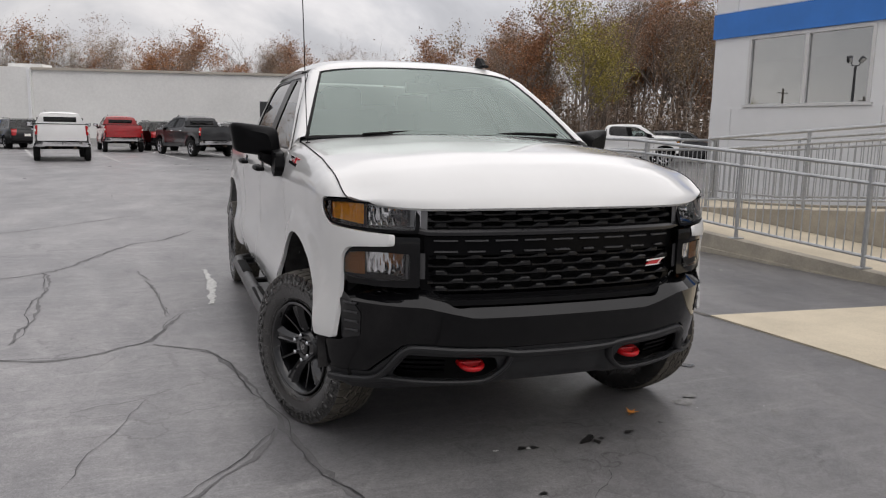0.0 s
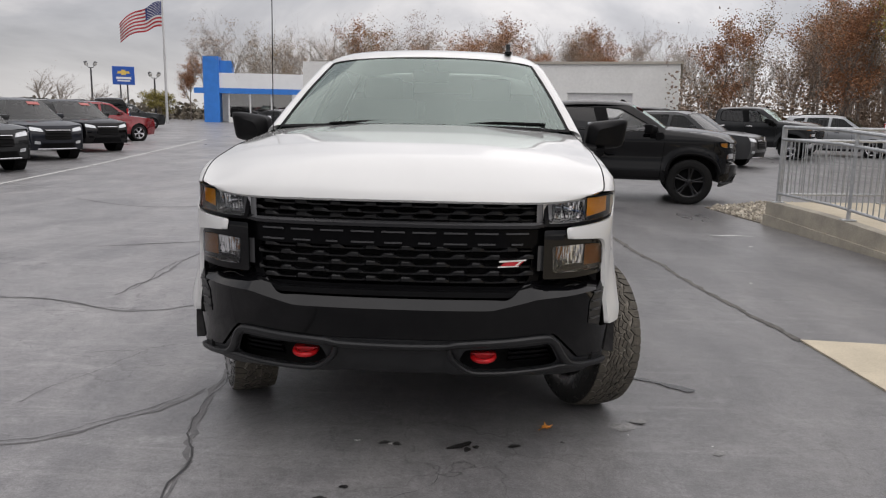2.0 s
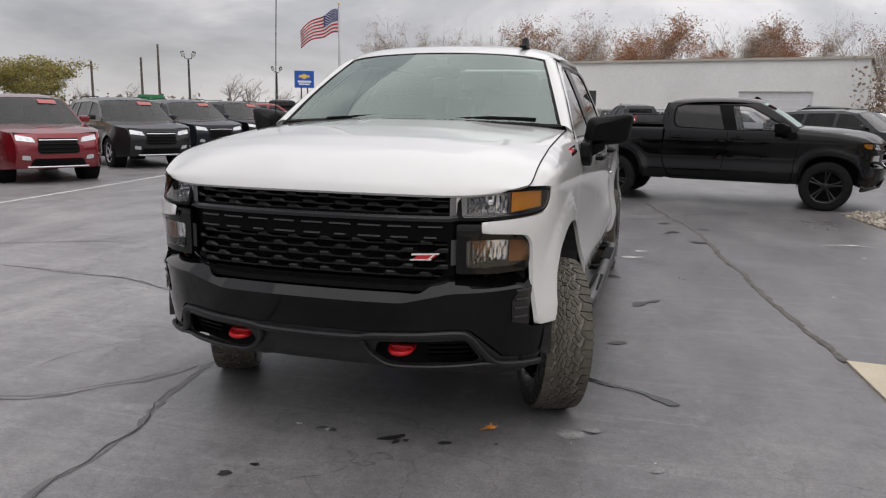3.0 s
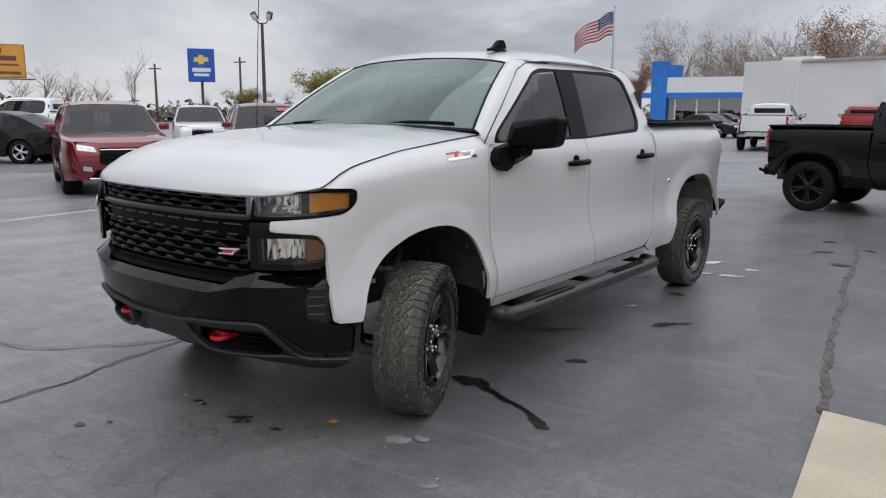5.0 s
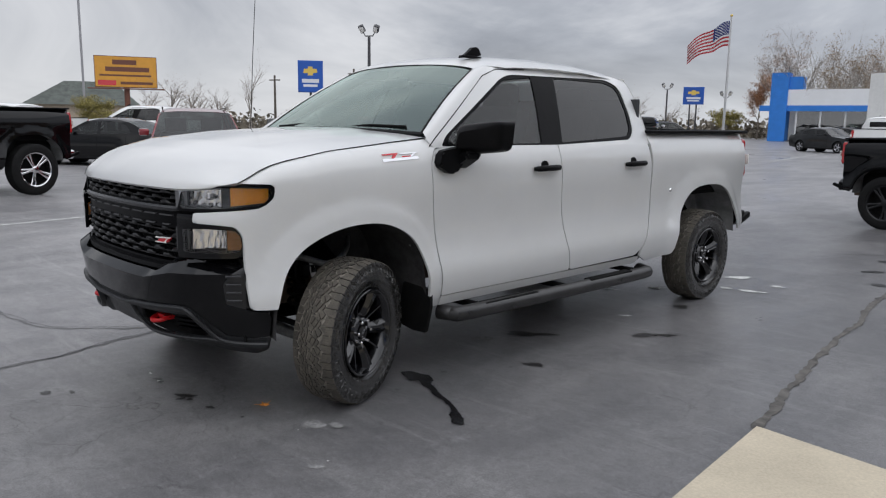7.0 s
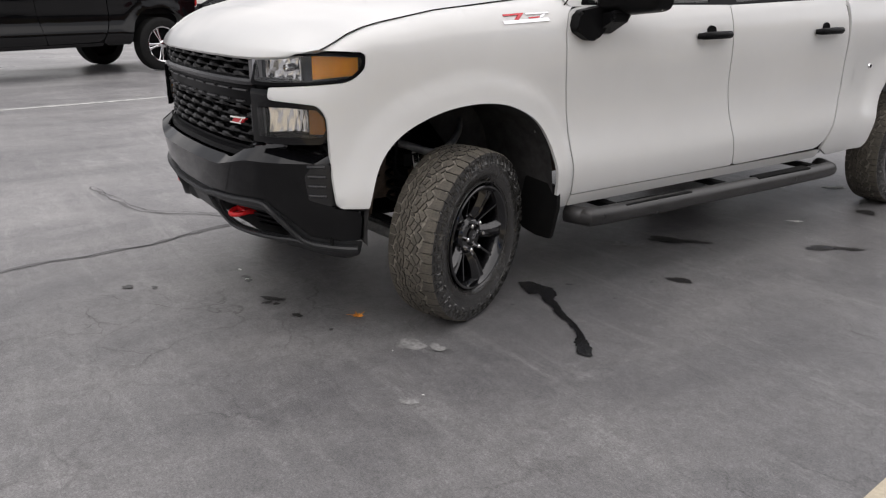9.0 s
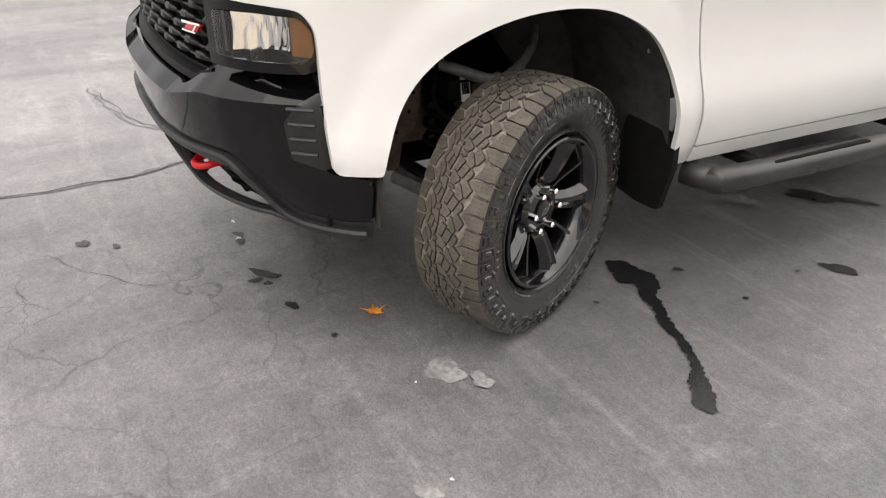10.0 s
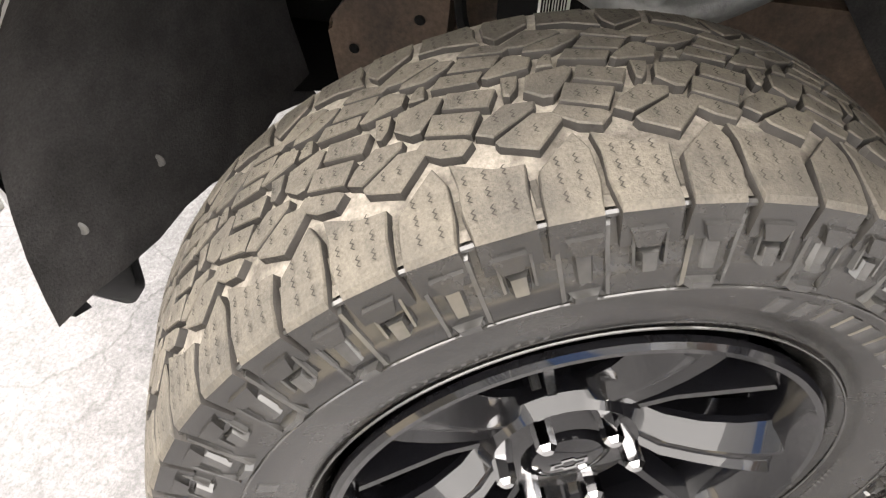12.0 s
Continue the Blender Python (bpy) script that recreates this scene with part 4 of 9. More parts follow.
def build_trim(truck):
    for s in (1, -1):
        # mirrors
        base = part("mirror", prism(fillet([(0.53, 1.345), (0.72, 1.375), (0.80, 1.34), (0.72, 1.295), (0.64, 1.215), (0.59, 1.215), (0.51, 1.26)], 0.02), lambda u, v, d: Vector((s * (0.975 + 0.06 - d), u, v)), 0.055, 0.01), SATIN_BLACK, truck, "black door mirror")
        part("mirror_arm", prism(fillet([(0.975, 1.325), (1.10, 1.345), (1.10, 1.305), (0.975, 1.235)], 0.012), lambda u, v, d: Vector((s * u, 0.66 + d, v)), 0.11, 0.012), SATIN_BLACK, base)

        def shell(a, b):
            # rounded housing, fuller at the outside
            th = 2 * math.pi * a
            c, si = math.cos(th), math.sin(th)
            k = 0.30
            ux = 0.128 * math.copysign(abs(c) ** k, c)
            uz = 0.088 * math.copysign(abs(si) ** k, si)
            depth = -0.075 + 0.16 * b
            f = (1 - (1 - min(1, b * 2.4)) ** 2.2 * 0.45) if b < 0.5 else 1.0
            return Vector((s * (1.112 + ux * f + 0.012 * uz / 0.08), 0.76 + depth + 0.05 * (ux / 0.128), 1.418 + uz * f + 0.014 * ux / 0.128))
        bm = grid(40, 12, shell, True)
        bmesh.ops.contextual_create(bm, geom=[e for e in bm.edges if e.is_boundary and sum(v.co.y for v in e.verts) / 2 < 0.75])
        part("mirror_housing", bm, SATIN_BLACK, base, sharp=35)
        part("mirror_glass", box_mesh((s * 1.112, 0.85, 1.42), (0.205, 0.008, 0.145), 0.003), CHROME, base, "mirror glass")
        # door handles
        for y in (1.50, 2.555):
            x = body(y, 1.215).x
            h = part("door_handle", tube([(s * (x + 0.006), y - 0.115, 1.215), (s * (x + 0.034), y - 0.095, 1.217), (s * (x + 0.042), y - 0.03, 1.219), (s * (x + 0.042), y + 0.05, 1.220), (s * (x + 0.034), y + 0.105, 1.220),
                     (s * (x + 0.004), y + 0.125, 1.219)], 0.017, 10, radii=[0.014, 0.019, 0.020, 0.020, 0.020, 0.014]), SATIN_BLACK, truck, "black door handle")
            bm = revolve([(0.0, 0.0), (0.001, 0.034), (-0.014, 0.036)], 24)
            bm.transform(Matrix.Translation((s * (x - 0.000), y, 1.235)) @ Matrix.Diagonal((s, 1.1, 0.9, 1)))
            part("handle_cup", bm, SATIN_BLACK, h)
        # red, silver and white trim badge on the fender
        for k, (poly, mat) in enumerate([([(0.145, 1.300), (0.40, 1.312), (0.395, 1.326), (0.14, 1.314)], CHROME), ([(0.15, 1.340), (0.262, 1.346), (0.225, 1.318), (0.205, 1.318), (0.228, 1.337), (0.15, 1.333)], BADGE_RED),
                                         ([(0.285, 1.322), (0.345, 1.326), (0.348, 1.331), (0.285, 1.328)], BADGE_RED), ([(0.268, 1.344), (0.40, 1.350), (0.402, 1.344), (0.270, 1.338)], CHROME),
                                         ([(0.33, 1.324), (0.352, 1.325), (0.395, 1.346), (0.372, 1.345)], CHROME)]):
            bm = sheet(poly, lambda u, v, kk=k: body(u, v - 0.008, s, 0.004 + 0.002 * (kk % 2)), (), 0.03, (), (-s * 0.006, 0, 0))
            part("fender_badge", bm, mat, truck, "red and chrome badge", fix=False)
        part("bed_decal", sheet([(4.18, 1.392), (4.45, 1.386), (4.45, 1.412), (4.18, 1.418)], lambda u, v: body(u, v, s, 0.003), [[(4.21, 1.399), (4.30, 1.396), (4.30, 1.404), (4.21, 1.407)], [(4.33, 1.396), (4.42, 1.393), (4.42, 1.401), (4.33, 1.404)]], 0.03),
             surface("faded_decal", (0.55, 0.42, 0.40), 0.6), truck, "faded red and grey bed decal")
    # fuel flap and cap on the left bed side
    part("fuel_flap", sheet(fillet([(2.955, 0.885), (3.105, 0.885), (3.105, 1.035), (2.955, 1.035)], 0.03), lambda u, v: body(u, v, 1, 0.0025), (), 0.04), WHITE_PAINT, truck)
    bm = revolve([(0.010, 0.0), (0.010, 0.012), (0.0, 0.017)], 16)
    bm.transform(Matrix.Translation(body(3.13, 0.99, 1, 0.0)))
    part("flap_button", bm, CHROME, truck)
    # roof fin and whip aerial
    fin = prism(fillet([(1.17, 1.925), (1.37, 1.950), (1.335, 2.003), (1.285, 1.998), (1.23, 1.955)], 0.01), lambda u, v, d: Vector((0.505 + 0.014 - d, u, v)), 0.028, 0.006)
    part("roof_fin", fin, SATIN_BLACK, truck, "black roof aerial fin")
    part("fin_base", box_mesh((0.505, 1.275, 1.936), (0.046, 0.17, 0.014), 0.006), SATIN_BLACK, truck)
    mast = tube([(-0.872, 0.40, 1.395), (-0.875, 0.415, 1.50), (-0.88, 0.45, 2.0), (-0.885, 0.48, 2.35)], 0.0028, 6)
    part("aerial_mast", mast, MATTE_BLACK, truck, "thin black whip aerial")
    part("aerial_base", tube([(-0.872, 0.40, 1.375), (-0.872, 0.40, 1.415)], 0.013, 10), MATTE_BLACK, truck)
    # cargo lamp on the roof's trailing edge
    part("third_brake_lamp", box_mesh((0, 2.80, 1.89), (0.34, 0.02, 0.03), 0.006), RED_LENS, truck)
    # tubular step bars, with treads and brackets
    STEP_BLACK = surface("dusty_satin_coating", (0.022, 0.021, 0.021), 0.33, spec=0.55, vary=0.3, scale=8, fine=0.2, fine_scale=240, rough_vary=0.06, bump=0.0005, bump_scale=300)
    for s in (1, -1):
        line = [(s * 0.94, 0.60, 0.39), (s * 1.02, 0.64, 0.388), (s * 1.06, 0.74, 0.386), (s * 1.064, 1.6, 0.382), (s * 1.06, 2.62, 0.378), (s * 1.02, 2.74, 0.378), (s * 0.94, 2.80, 0.376)]
        bar = part("step_bar", tube(smooth_poly(line, 5), 0.046, 16), STEP_BLACK, truck, "dusty black tubular side step")
        for y0, y1 in ((0.86, 1.36), (1.94, 2.46)):
            part("step_tread", box_mesh((s * 1.058, (y0 + y1) / 2, 0.420), (0.066, y1 - y0, 0.016), 0.007), MATTE_BLACK, bar, "ribbed step tread")
        for y in (0.86, 1.72, 2.60):
            part("step_bracket", box_mesh((s * 0.93, y, 0.40), (0.24, 0.06, 0.03), 0.006), MATTE_BLACK, bar)
        # mud flap behind the front wheel
        part("mud_flap", prism(fillet([(0.80, 0.575), (1.030, 0.560), (1.034, 0.455), (0.994, 0.296), (0.89, 0.290), (0.78, 0.305), (0.75, 0.36)], 0.012), lambda u, v, d: Vector((s * u, 0.445 + d, v)), 0.022, 0.004), MATTE_BLACK, truck, "black mud flap")


def build_cabin(truck):
    # dashboard, wheel, seats and liners that show through the glass
    bm = sheet(fillet([(-0.80, 0.56), (0.80, 0.56), (0.82, 0.98), (-0.82, 0.98)], 0.08), lambda u, v: Vector((u, v, 1.405 - 0.12 * max(0, v - 0.85) - 0.02 * math.cos(u * 4))), (), 0.08, (), (0, 0, -0.3))
    cab = part("dashboard", bm, CABIN, truck)
    ring = [(0.42 + 0.185 * math.cos(t), 1.10 - 0.075 * math.sin(t), 1.33 + 0.165 * math.sin(t)) for t in np.linspace(0, 2 * math.pi, 29)]
    part("steering_wheel", tube(ring, 0.016, 8, False), CABIN, truck)
    part("wheel_boss", box_mesh((0.42, 1.09, 1.32), (0.30, 0.05, 0.07), 0.02), CABIN, truck)
    for x in (-0.40, 0.40):
        for y in (1.42, 2.28):
            seat = part("seat_back", box_mesh((0, 0, 0.33), (0.52, 0.15, 0.66), 0.05, pose(x, y + 0.10, 0.98, -14)), SEAT, truck)
            part("seat_cushion", box_mesh((x, y - 0.14, 0.95), (0.52, 0.5, 0.14), 0.04), SEAT, seat)
            part("headrest", box_mesh((x, y + 0.28, 1.70), (0.29, 0.12, 0.17), 0.05), SEAT, seat)
    part("centre_console", box_mesh((0, 1.35, 1.02), (0.26, 0.7, 0.26), 0.04), CABIN, truck)
    part("cabin_floor", box_mesh((0, 1.75, 0.66), (1.86, 2.1, 0.05)), CABIN, truck)
    part("headliner", sheet([(-0.64, 1.16), (0.64, 1.16), (0.66, 2.72), (-0.66, 2.72)], lambda u, v: Vector((u, v, 1.872 - 0.05 * abs(u / 0.66) ** 4)), (), 0.15), HEADLINER, truck)
    part("rear_view_mirror", box_mesh((0.0, 1.06, 1.765), (0.24, 0.03, 0.075), 0.015), CABIN, truck)
    part("mirror_mount", box_mesh((0.0, 1.05, 1.82), (0.09, 0.07, 0.06), 0.015), CABIN, truck)
    part("cabin_rear_wall", box_mesh((0, 2.80, 1.25), (1.7, 0.03, 0.9)), CABIN, truck)
    part("firewall", box_mesh((0, 0.62, 1.05), (1.75, 0.05, 0.66)), MATTE_BLACK, truck)


def liner_mesh(line, s, x0, x1, grow, lean=0.0):
    """Wheel-well liner: a tunnel that follows the arch, and its end wall."""
    bm = bmesh.new()
    c = Vector((sum(p.x for p in line) / len(line), 0.45))
    rings = []
    for i, x in enumerate(np.linspace(x0, x1, 11)):
        ring = []
        for p in line:
            q = c + (p - c) * (1 + grow * (i > 0))
            if lean and q.x < c.x:
                # the leading wall leans towards the wheel as it runs inboard, and its foot is cut in waves
                k = max(0.0, min(1.0, (0.74 - q.y) / 0.30)) * (x0 - x) / (x0 - x1)
                q = q + Vector((lean * k ** 0.8, 0.018 * math.sin(x * 34) * k if q.y < 0.47 else 0.0))
            ring.append(bm.verts.new((s * x, *q)))
        rings.append(ring)
    for q, w in zip(rings, rings[1:]):
        for k in range(len(line) - 1):
            bm.faces.new((q[k], q[k + 1], w[k + 1], w[k]))
    back = [v for v, p in zip(rings[-1], line) if p.x > c.x - 0.02]
    bm.faces.new(back)
    return bm


def build_chassis(truck):
    for s in (1, -1):
        front = [Vector((-0.545, 0.440)), Vector((-0.545, 0.48)), Vector((-0.542, 0.54))] + [p + Vector((0, 0.0)) for p in ARCH_F_LINE] + [Vector((0.455, 0.36))]
        bm = liner_mesh(front, s, 1.002, 0.50, 0.012, 0.10)
        near = BVHTree.FromBMesh(bm)
        liner = part("wheel_well_liner", bm, LINER_BLACK, truck, "black felt wheel-well liner", sharp=40)
        for spot in ((0.816, -0.491, 0.524), (0.935, -0.527, 0.522), (0.93, 0.36, 0.80), (0.93, -0.40, 0.82)):
            p, n, _, _ = near.find_nearest(Vector((s * spot[0], spot[1], spot[2])))
            n = n if n.dot(Vector((s * 0.9, 0, 0.4)) - p) > 0 else -n
            clip = revolve([(0.0, 0.0085), (0.002, 0.008), (0.0032, 0.0055), (0.0022, 0.003), (0.0022, 0.0)], 14)
            clip.transform(Matrix.Translation(p + n * 0.0005) @ n.to_track_quat("X", "Z").to_matrix().to_4x4())
            part("liner_clip", clip, CAST, liner)
        rear = [Vector((3.16, 0.45))] + list(ARCH_R_LINE) + [Vector((4.29, 0.55))]
        part("wheel_well_liner", liner_mesh(rear, s, 0.985, 0.62, 0.03), surface("grey_well_liner", (0.20, 0.20, 0.20), 0.7, vary=0.25, scale=10, bump=0.002, bump_scale=60), truck, "grey rear wheel-well liner", sharp=40)
        # black plate added between the bumper and the liner, to darken a see-through gap
        part("splash_shield", box_mesh((s * 0.645, -0.645, 0.62), (0.49, 0.012, 0.44), 0.004), MATTE_BLACK, truck)
        # front suspension, seen over the tyre
        part("frame_rail", box_mesh((s * 0.44, 2.07, 0.56), (0.09, 4.86, 0.17), 0.012), RUST, truck, "rust-brown frame rail")
        bracket = prism(fillet([(-0.375, 0.50), (-0.345, 0.43), (-0.30, 0.43), (-0.285, 0.53), (-0.235, 0.58), (-0.215, 0.80), (-0.325, 0.80), (-0.335, 0.66), (-0.385, 0.60)], 0.012),
                        lambda u, v, d: Vector((s * (0.60 - d - 0.05 * (0.7 - v)), u, v)), 0.06, 0.006)
        br = part("shock_bracket", bracket, RUST, truck, "rusty stamped frame bracket")
        for yy, zz in ((-0.30, 0.66), (-0.25, 0.68), (-0.31, 0.56), (-0.265, 0.62), (-0.35, 0.57)):
            bm = revolve([(0.003, 0.0), (0.003, 0.005), (0.0, 0.007)], 10)
            bm.transform(Matrix.Translation((s * 0.598, yy, zz)))
            part("bracket_bolt", bm, MATTE_BLACK, br)
        arm = smooth_poly([(s * 0.50, -0.36, 0.83), (s * 0.58, -0.28, 0.80), (s * 0.66, -0.14, 0.755), (s * 0.70, -0.02, 0.715), (s * 0.69, 0.06, 0.735), (s * 0.60, 0.18, 0.78), (s * 0.50, 0.26, 0.82)], 6)
        part("control_arm", tube(arm, 0.024, 10, radii=[0.012 + 0.007 * math.sin(math.pi * i / (len(arm) - 1)) for i in range(len(arm))]), CAST, truck, "grey cast upper control arm")
        bm = revolve([(0.004, 0.0), (0.004, 0.007), (0.0, 0.013), (-0.014, 0.017), (-0.014, 0.0)], 20, "z")
        bm.transform(Matrix.Translation((s * 0.70, -0.01, 0.735)))
        part("ball_joint", bm, CAST, truck)
        part("knuckle", tube([(s * 0.71, -0.02, 0.715), (s * 0.72, -0.02, 0.60), (s * 0.74, -0.02, 0.40), (s * 0.72, -0.02, 0.22)], 0.05, 10, radii=[0.03, 0.045, 0.075, 0.04]), CAST, truck)
        part("shock_absorber", tube([(s * 0.52, -0.12, 0.86), (s * 0.56, -0.10, 0.30)], 0.035, 12), MATTE_BLACK, truck)
        coil = [(s * (0.52 + 0.02 * k / 60) + 0.055 * math.cos(k * 0.75), -0.12 + 0.055 * math.sin(k * 0.75), 0.85 - 0.38 * k / 60) for k in range(61)]
        part("coil_spring", tube(coil, 0.010, 6), MATTE_BLACK, truck)
        part("brake_line", tube(smooth_poly([(s * 0.62, -0.19, 0.93), (s * 0.66, -0.20, 0.80), (s * 0.65, -0.205, 0.66), (s * 0.68, -0.16, 0.60)], 5), 0.007, 6), MATTE_BLACK, truck)
        part("sensor_box", box_mesh((s * 0.625, -0.12, 0.69), (0.08, 0.09, 0.06), 0.008), MATTE_BLACK, truck)
        tag = part("paper_tag", box_mesh((0, 0, 0), (0.004, 0.032, 0.075), 0.0, pose(s * 0.668, -0.105, 0.690, 0, -14 * s, 0)), LABEL_WHITE, truck, "white paper barcode tag")
        for k in range(9):
            part("tag_bar", box_mesh((s * 0.0035, -0.012 + 0.003 * k, 0.005), (0.002, 0.0014 if k % 3 else 0.002, 0.04), 0.0, pose(s * 0.668, -0.105, 0.690, 0, -14 * s, 0)), MATTE_BLACK, tag)
        part("lower_arm", tube([(s * 0.45, -0.25, 0.36), (s * 0.74, -0.02, 0.24), (s * 0.45, 0.25, 0.36)], 0.035, 10), CAST, truck)
        part("tie_rod", tube([(s * 0.40, -0.22, 0.40), (s * 0.72, -0.17, 0.38)], 0.018, 8), MATTE_BLACK, truck)
        bm = revolve([(0.0, 0.0), (0.0, 0.165), (0.028, 0.165), (0.028, 0.0)], 32)
        bm.transform(Matrix.Translation((s * 0.80 - 0.014, -0.02, 0.395)))
        part("brake_disc", bm, ALLOY, truck)
    part("engine_bay_floor", box_mesh((0, -0.2, 0.52), (0.82, 1.2, 0.05)), MATTE_BLACK, truck)
    part("engine_block", box_mesh((0, 0.0, 0.85), (0.66, 0.9, 0.5), 0.05), MATTE_BLACK, truck)
    part("skid_plate", box_mesh((0, -0.33, 0.385), (0.84, 0.86, 0.02), 0.006), MATTE_BLACK, truck)
    part("front_crossmember", box_mesh((0, -0.62, 0.60), (1.5, 0.08, 0.16), 0.02), MATTE_BLACK, truck)
    part("rear_axle", tube([(-0.75, 3.745, 0.40), (0, 3.745, 0.40), (0.75, 3.745, 0.40)], 0.06, 12, radii=[0.05, 0.13, 0.05]), MATTE_BLACK, truck)
    part("underbody", box_mesh((0, 2.2, 0.54), (0.84, 3.2, 0.04)), MATTE_BLACK, truck)
    part("spare_wheel", box_mesh((0, 4.10, 0.55), (0.6, 0.6, 0.2), 0.09), MATTE_BLACK, truck)


# --- wheels: tyre with cut tread blocks, sidewall lugs and a black five-spoke rim; its outer face looks to +x ---
TYRE_R, TYRE_W = 0.393, 0.135
SPOKE_TURN = radians(-40)
NUT_TURN = radians(-18)
GROOVE = surface("groove_dust", (0.24, 0.216, 0.182), 0.8, second=(0.075, 0.066, 0.054), scale=30, fine=0.3, fine_scale=300, bump=0.001, bump_scale=300)


def crown(w):
    """Radius of the tread at the distance w from the middle."""
    return TYRE_R - 0.011 * (abs(w) / TYRE_W) ** 3.2


PITCH = 0.0907


def tread_blocks():
    """Top faces of one pitch of the pattern, as (along, across) outlines in millimetres for one half: two shoulder lugs, then small blocks in slanted groups."""
    lugs = [
        [(0, 72), (-26, 86), (-46, 89), (-43, 110), (-42, 135), (-3, 135), (0, 112), (-2, 90)],
        [(-52, 97), (-80, 70), (-87, 86), (-87, 112), (-83, 135), (-48, 135), (-49, 115)],
    ]
    small = [
        [(-10, 2), (-43, 12), (-35, 29), (-4, 17)],
        [(3, 20), (-29, 31.5), (-19, 51), (11, 38)],
        [(-45, 30), (-65, 34), (-63, 41), (-32, 60), (-21, 53), (-27, 43)],
        [(-61, 45), (-83, 50), (-57, 80), (-34, 69), (-32, 64)],
        [(26, 5), (-3, 1), (-7, 5), (0, 17), (13, 33), (20, 33), (31, 22)],
        [(-47, 10), (-48, 1), (-60, 3), (-56, 17), (-50, 24), (-46, 22)],
        [(13, 42), (-15, 54), (-19, 58), (-10, 68), (4, 64), (20, 50)],
    ]
    return lugs + small


def build_wheel():
    wheel = thing("wheel", "black five-spoke wheel with dusty all-terrain tyre", "wheel")
    # carcass
    prof = [(-0.078, 0.232), (-0.090, 0.250), (-0.097, 0.290), (-0.098, 0.325), (-0.094, 0.355), (-0.087, 0.372), (-0.068, 0.379), (-0.05, 0.3805), (0, 0.381), (0.05, 0.3805), (0.10, 0.379), (0.128, 0.372),
            (0.136, 0.355), (0.1405, 0.338), (0.1425, 0.336), (0.1430, 0.325), (0.1415, 0.310), (0.139, 0.290), (0.134, 0.268), (0.131, 0.262), (0.129, 0.258), (0.122, 0.245), (0.112, 0.238), (0.105, 0.232)]
    tyre = part("tyre", revolve(prof, 120), RUBBER, wheel, "black all-terrain tyre", sharp=50)
    # tread
    n = 27
    ang = 2 * math.pi / n
    verts, faces, mats = [], [], []
    sv, sf = [], []
    rng = random.Random(4)
    for k in range(n):
        for side in (1, -1):
            for bi, blk in enumerate(tread_blocks()):
                th0 = (k + (0.35 if side < 0 else 0.82)) * ang
                pts = [Vector((p[0] * side / 1000, p[1] / 1000)) for p in blk]
                thin = 1.0 if side > 0 else 0.66
                c = Vector((sum(p.x for p in pts) / len(pts), sum(p.y for p in pts) / len(pts)))
                m = len(pts)
                s0 = len(verts)
                dip = rng.uniform(0, 0.0006)
                for ring, (shrink, drop) in enumerate(((-0.0016, 0.0), (-0.0002, 0.0011), (0.0016, 0.014))):
                    for p in pts:
                        q = p + (p - c).normalized() * shrink
                        edge = p.y > 0.13
                        if edge:
                            q.y = (0.131, 0.1345, 0.1385)[ring]
                        r = crown(q.y) - drop - dip - (0, 0.002, 0.013)[ring] * edge
                        t = th0 + q.x / PITCH * ang
                        verts.append((side * q.y * thin, r * math.cos(t), r * math.sin(t)))
                faces.append([s0 + i for i in range(m)])
                mats.append(0)
                for ring in (0, 1):
                    for i in range(m):
                        j = (i + 1) % m
                        a, b = s0 + ring * m + i, s0 + ring * m + j
                        faces.append([a, b, b + m, a + m])
                        mats.append(0 if not ring else 1 if pts[i].y > 0.13 and pts[j].y > 0.13 else 2)
                # a smaller step on the lug's flank
                if bi < 2:
                    u0, u1 = c.x - 0.012, c.x + 0.012
                    s1 = len(verts)
                    for out in (0.0035, -0.002):
                        for u, w, r in ((u0, 0.1365, 0.3665), (u1, 0.1365, 0.3665), (u1 * 0.8 + u0 * 0.2, 0.139, 0.355), (u0 * 0.8 + u1 * 0.2, 0.139, 0.355)):
                            t = th0 + u / PITCH * ang
                            verts.append((side * (w + out) * thin, r * math.cos(t), r * math.sin(t)))
                    faces.append([s1, s1 + 1, s1 + 2, s1 + 3])
                    mats.append(1)
                    for i in range(4):
                        faces.append([s1 + i, s1 + (i + 1) % 4, s1 + 4 + (i + 1) % 4, s1 + 4 + i])
                        mats.append(1)
                # zig-zag sipes: short squiggles across each block
                cols, rows = ((3, 3), (2, 3), (2, 1), (2, 1), (2, 1), (2, 1), (1, 1), (1, 1), (1, 1))[bi]
                for j in range(cols):
                    for g in range(rows):
                        u = c.x + (j - (cols - 1) / 2) * 0.0125 + rng.uniform(-0.001, 0.001)
                        v0 = c.y + (g - (rows - 1) / 2) * 0.0135 - 0.004
                        for z in range(4):
                            a0, a1 = u + (0.0011 if z % 2 else -0.0011), u + (-0.0011 if z % 2 else 0.0011)
                            w0, w1 = v0 + z * 0.0021, v0 + (z + 1) * 0.0021
                            s1 = len(sv)
                            for aa, ww in ((a0 - 0.0006, w0), (a0 + 0.0006, w0), (a1 + 0.0006, w1), (a1 - 0.0006, w1)):
                                t = th0 + aa / PITCH * ang
                                r = crown(ww) + 0.0004
                                sv.append((side * ww * thin, r * math.cos(t), r * math.sin(t)))
                            sf.append([s1, s1 + 1, s1 + 2, s1 + 3])
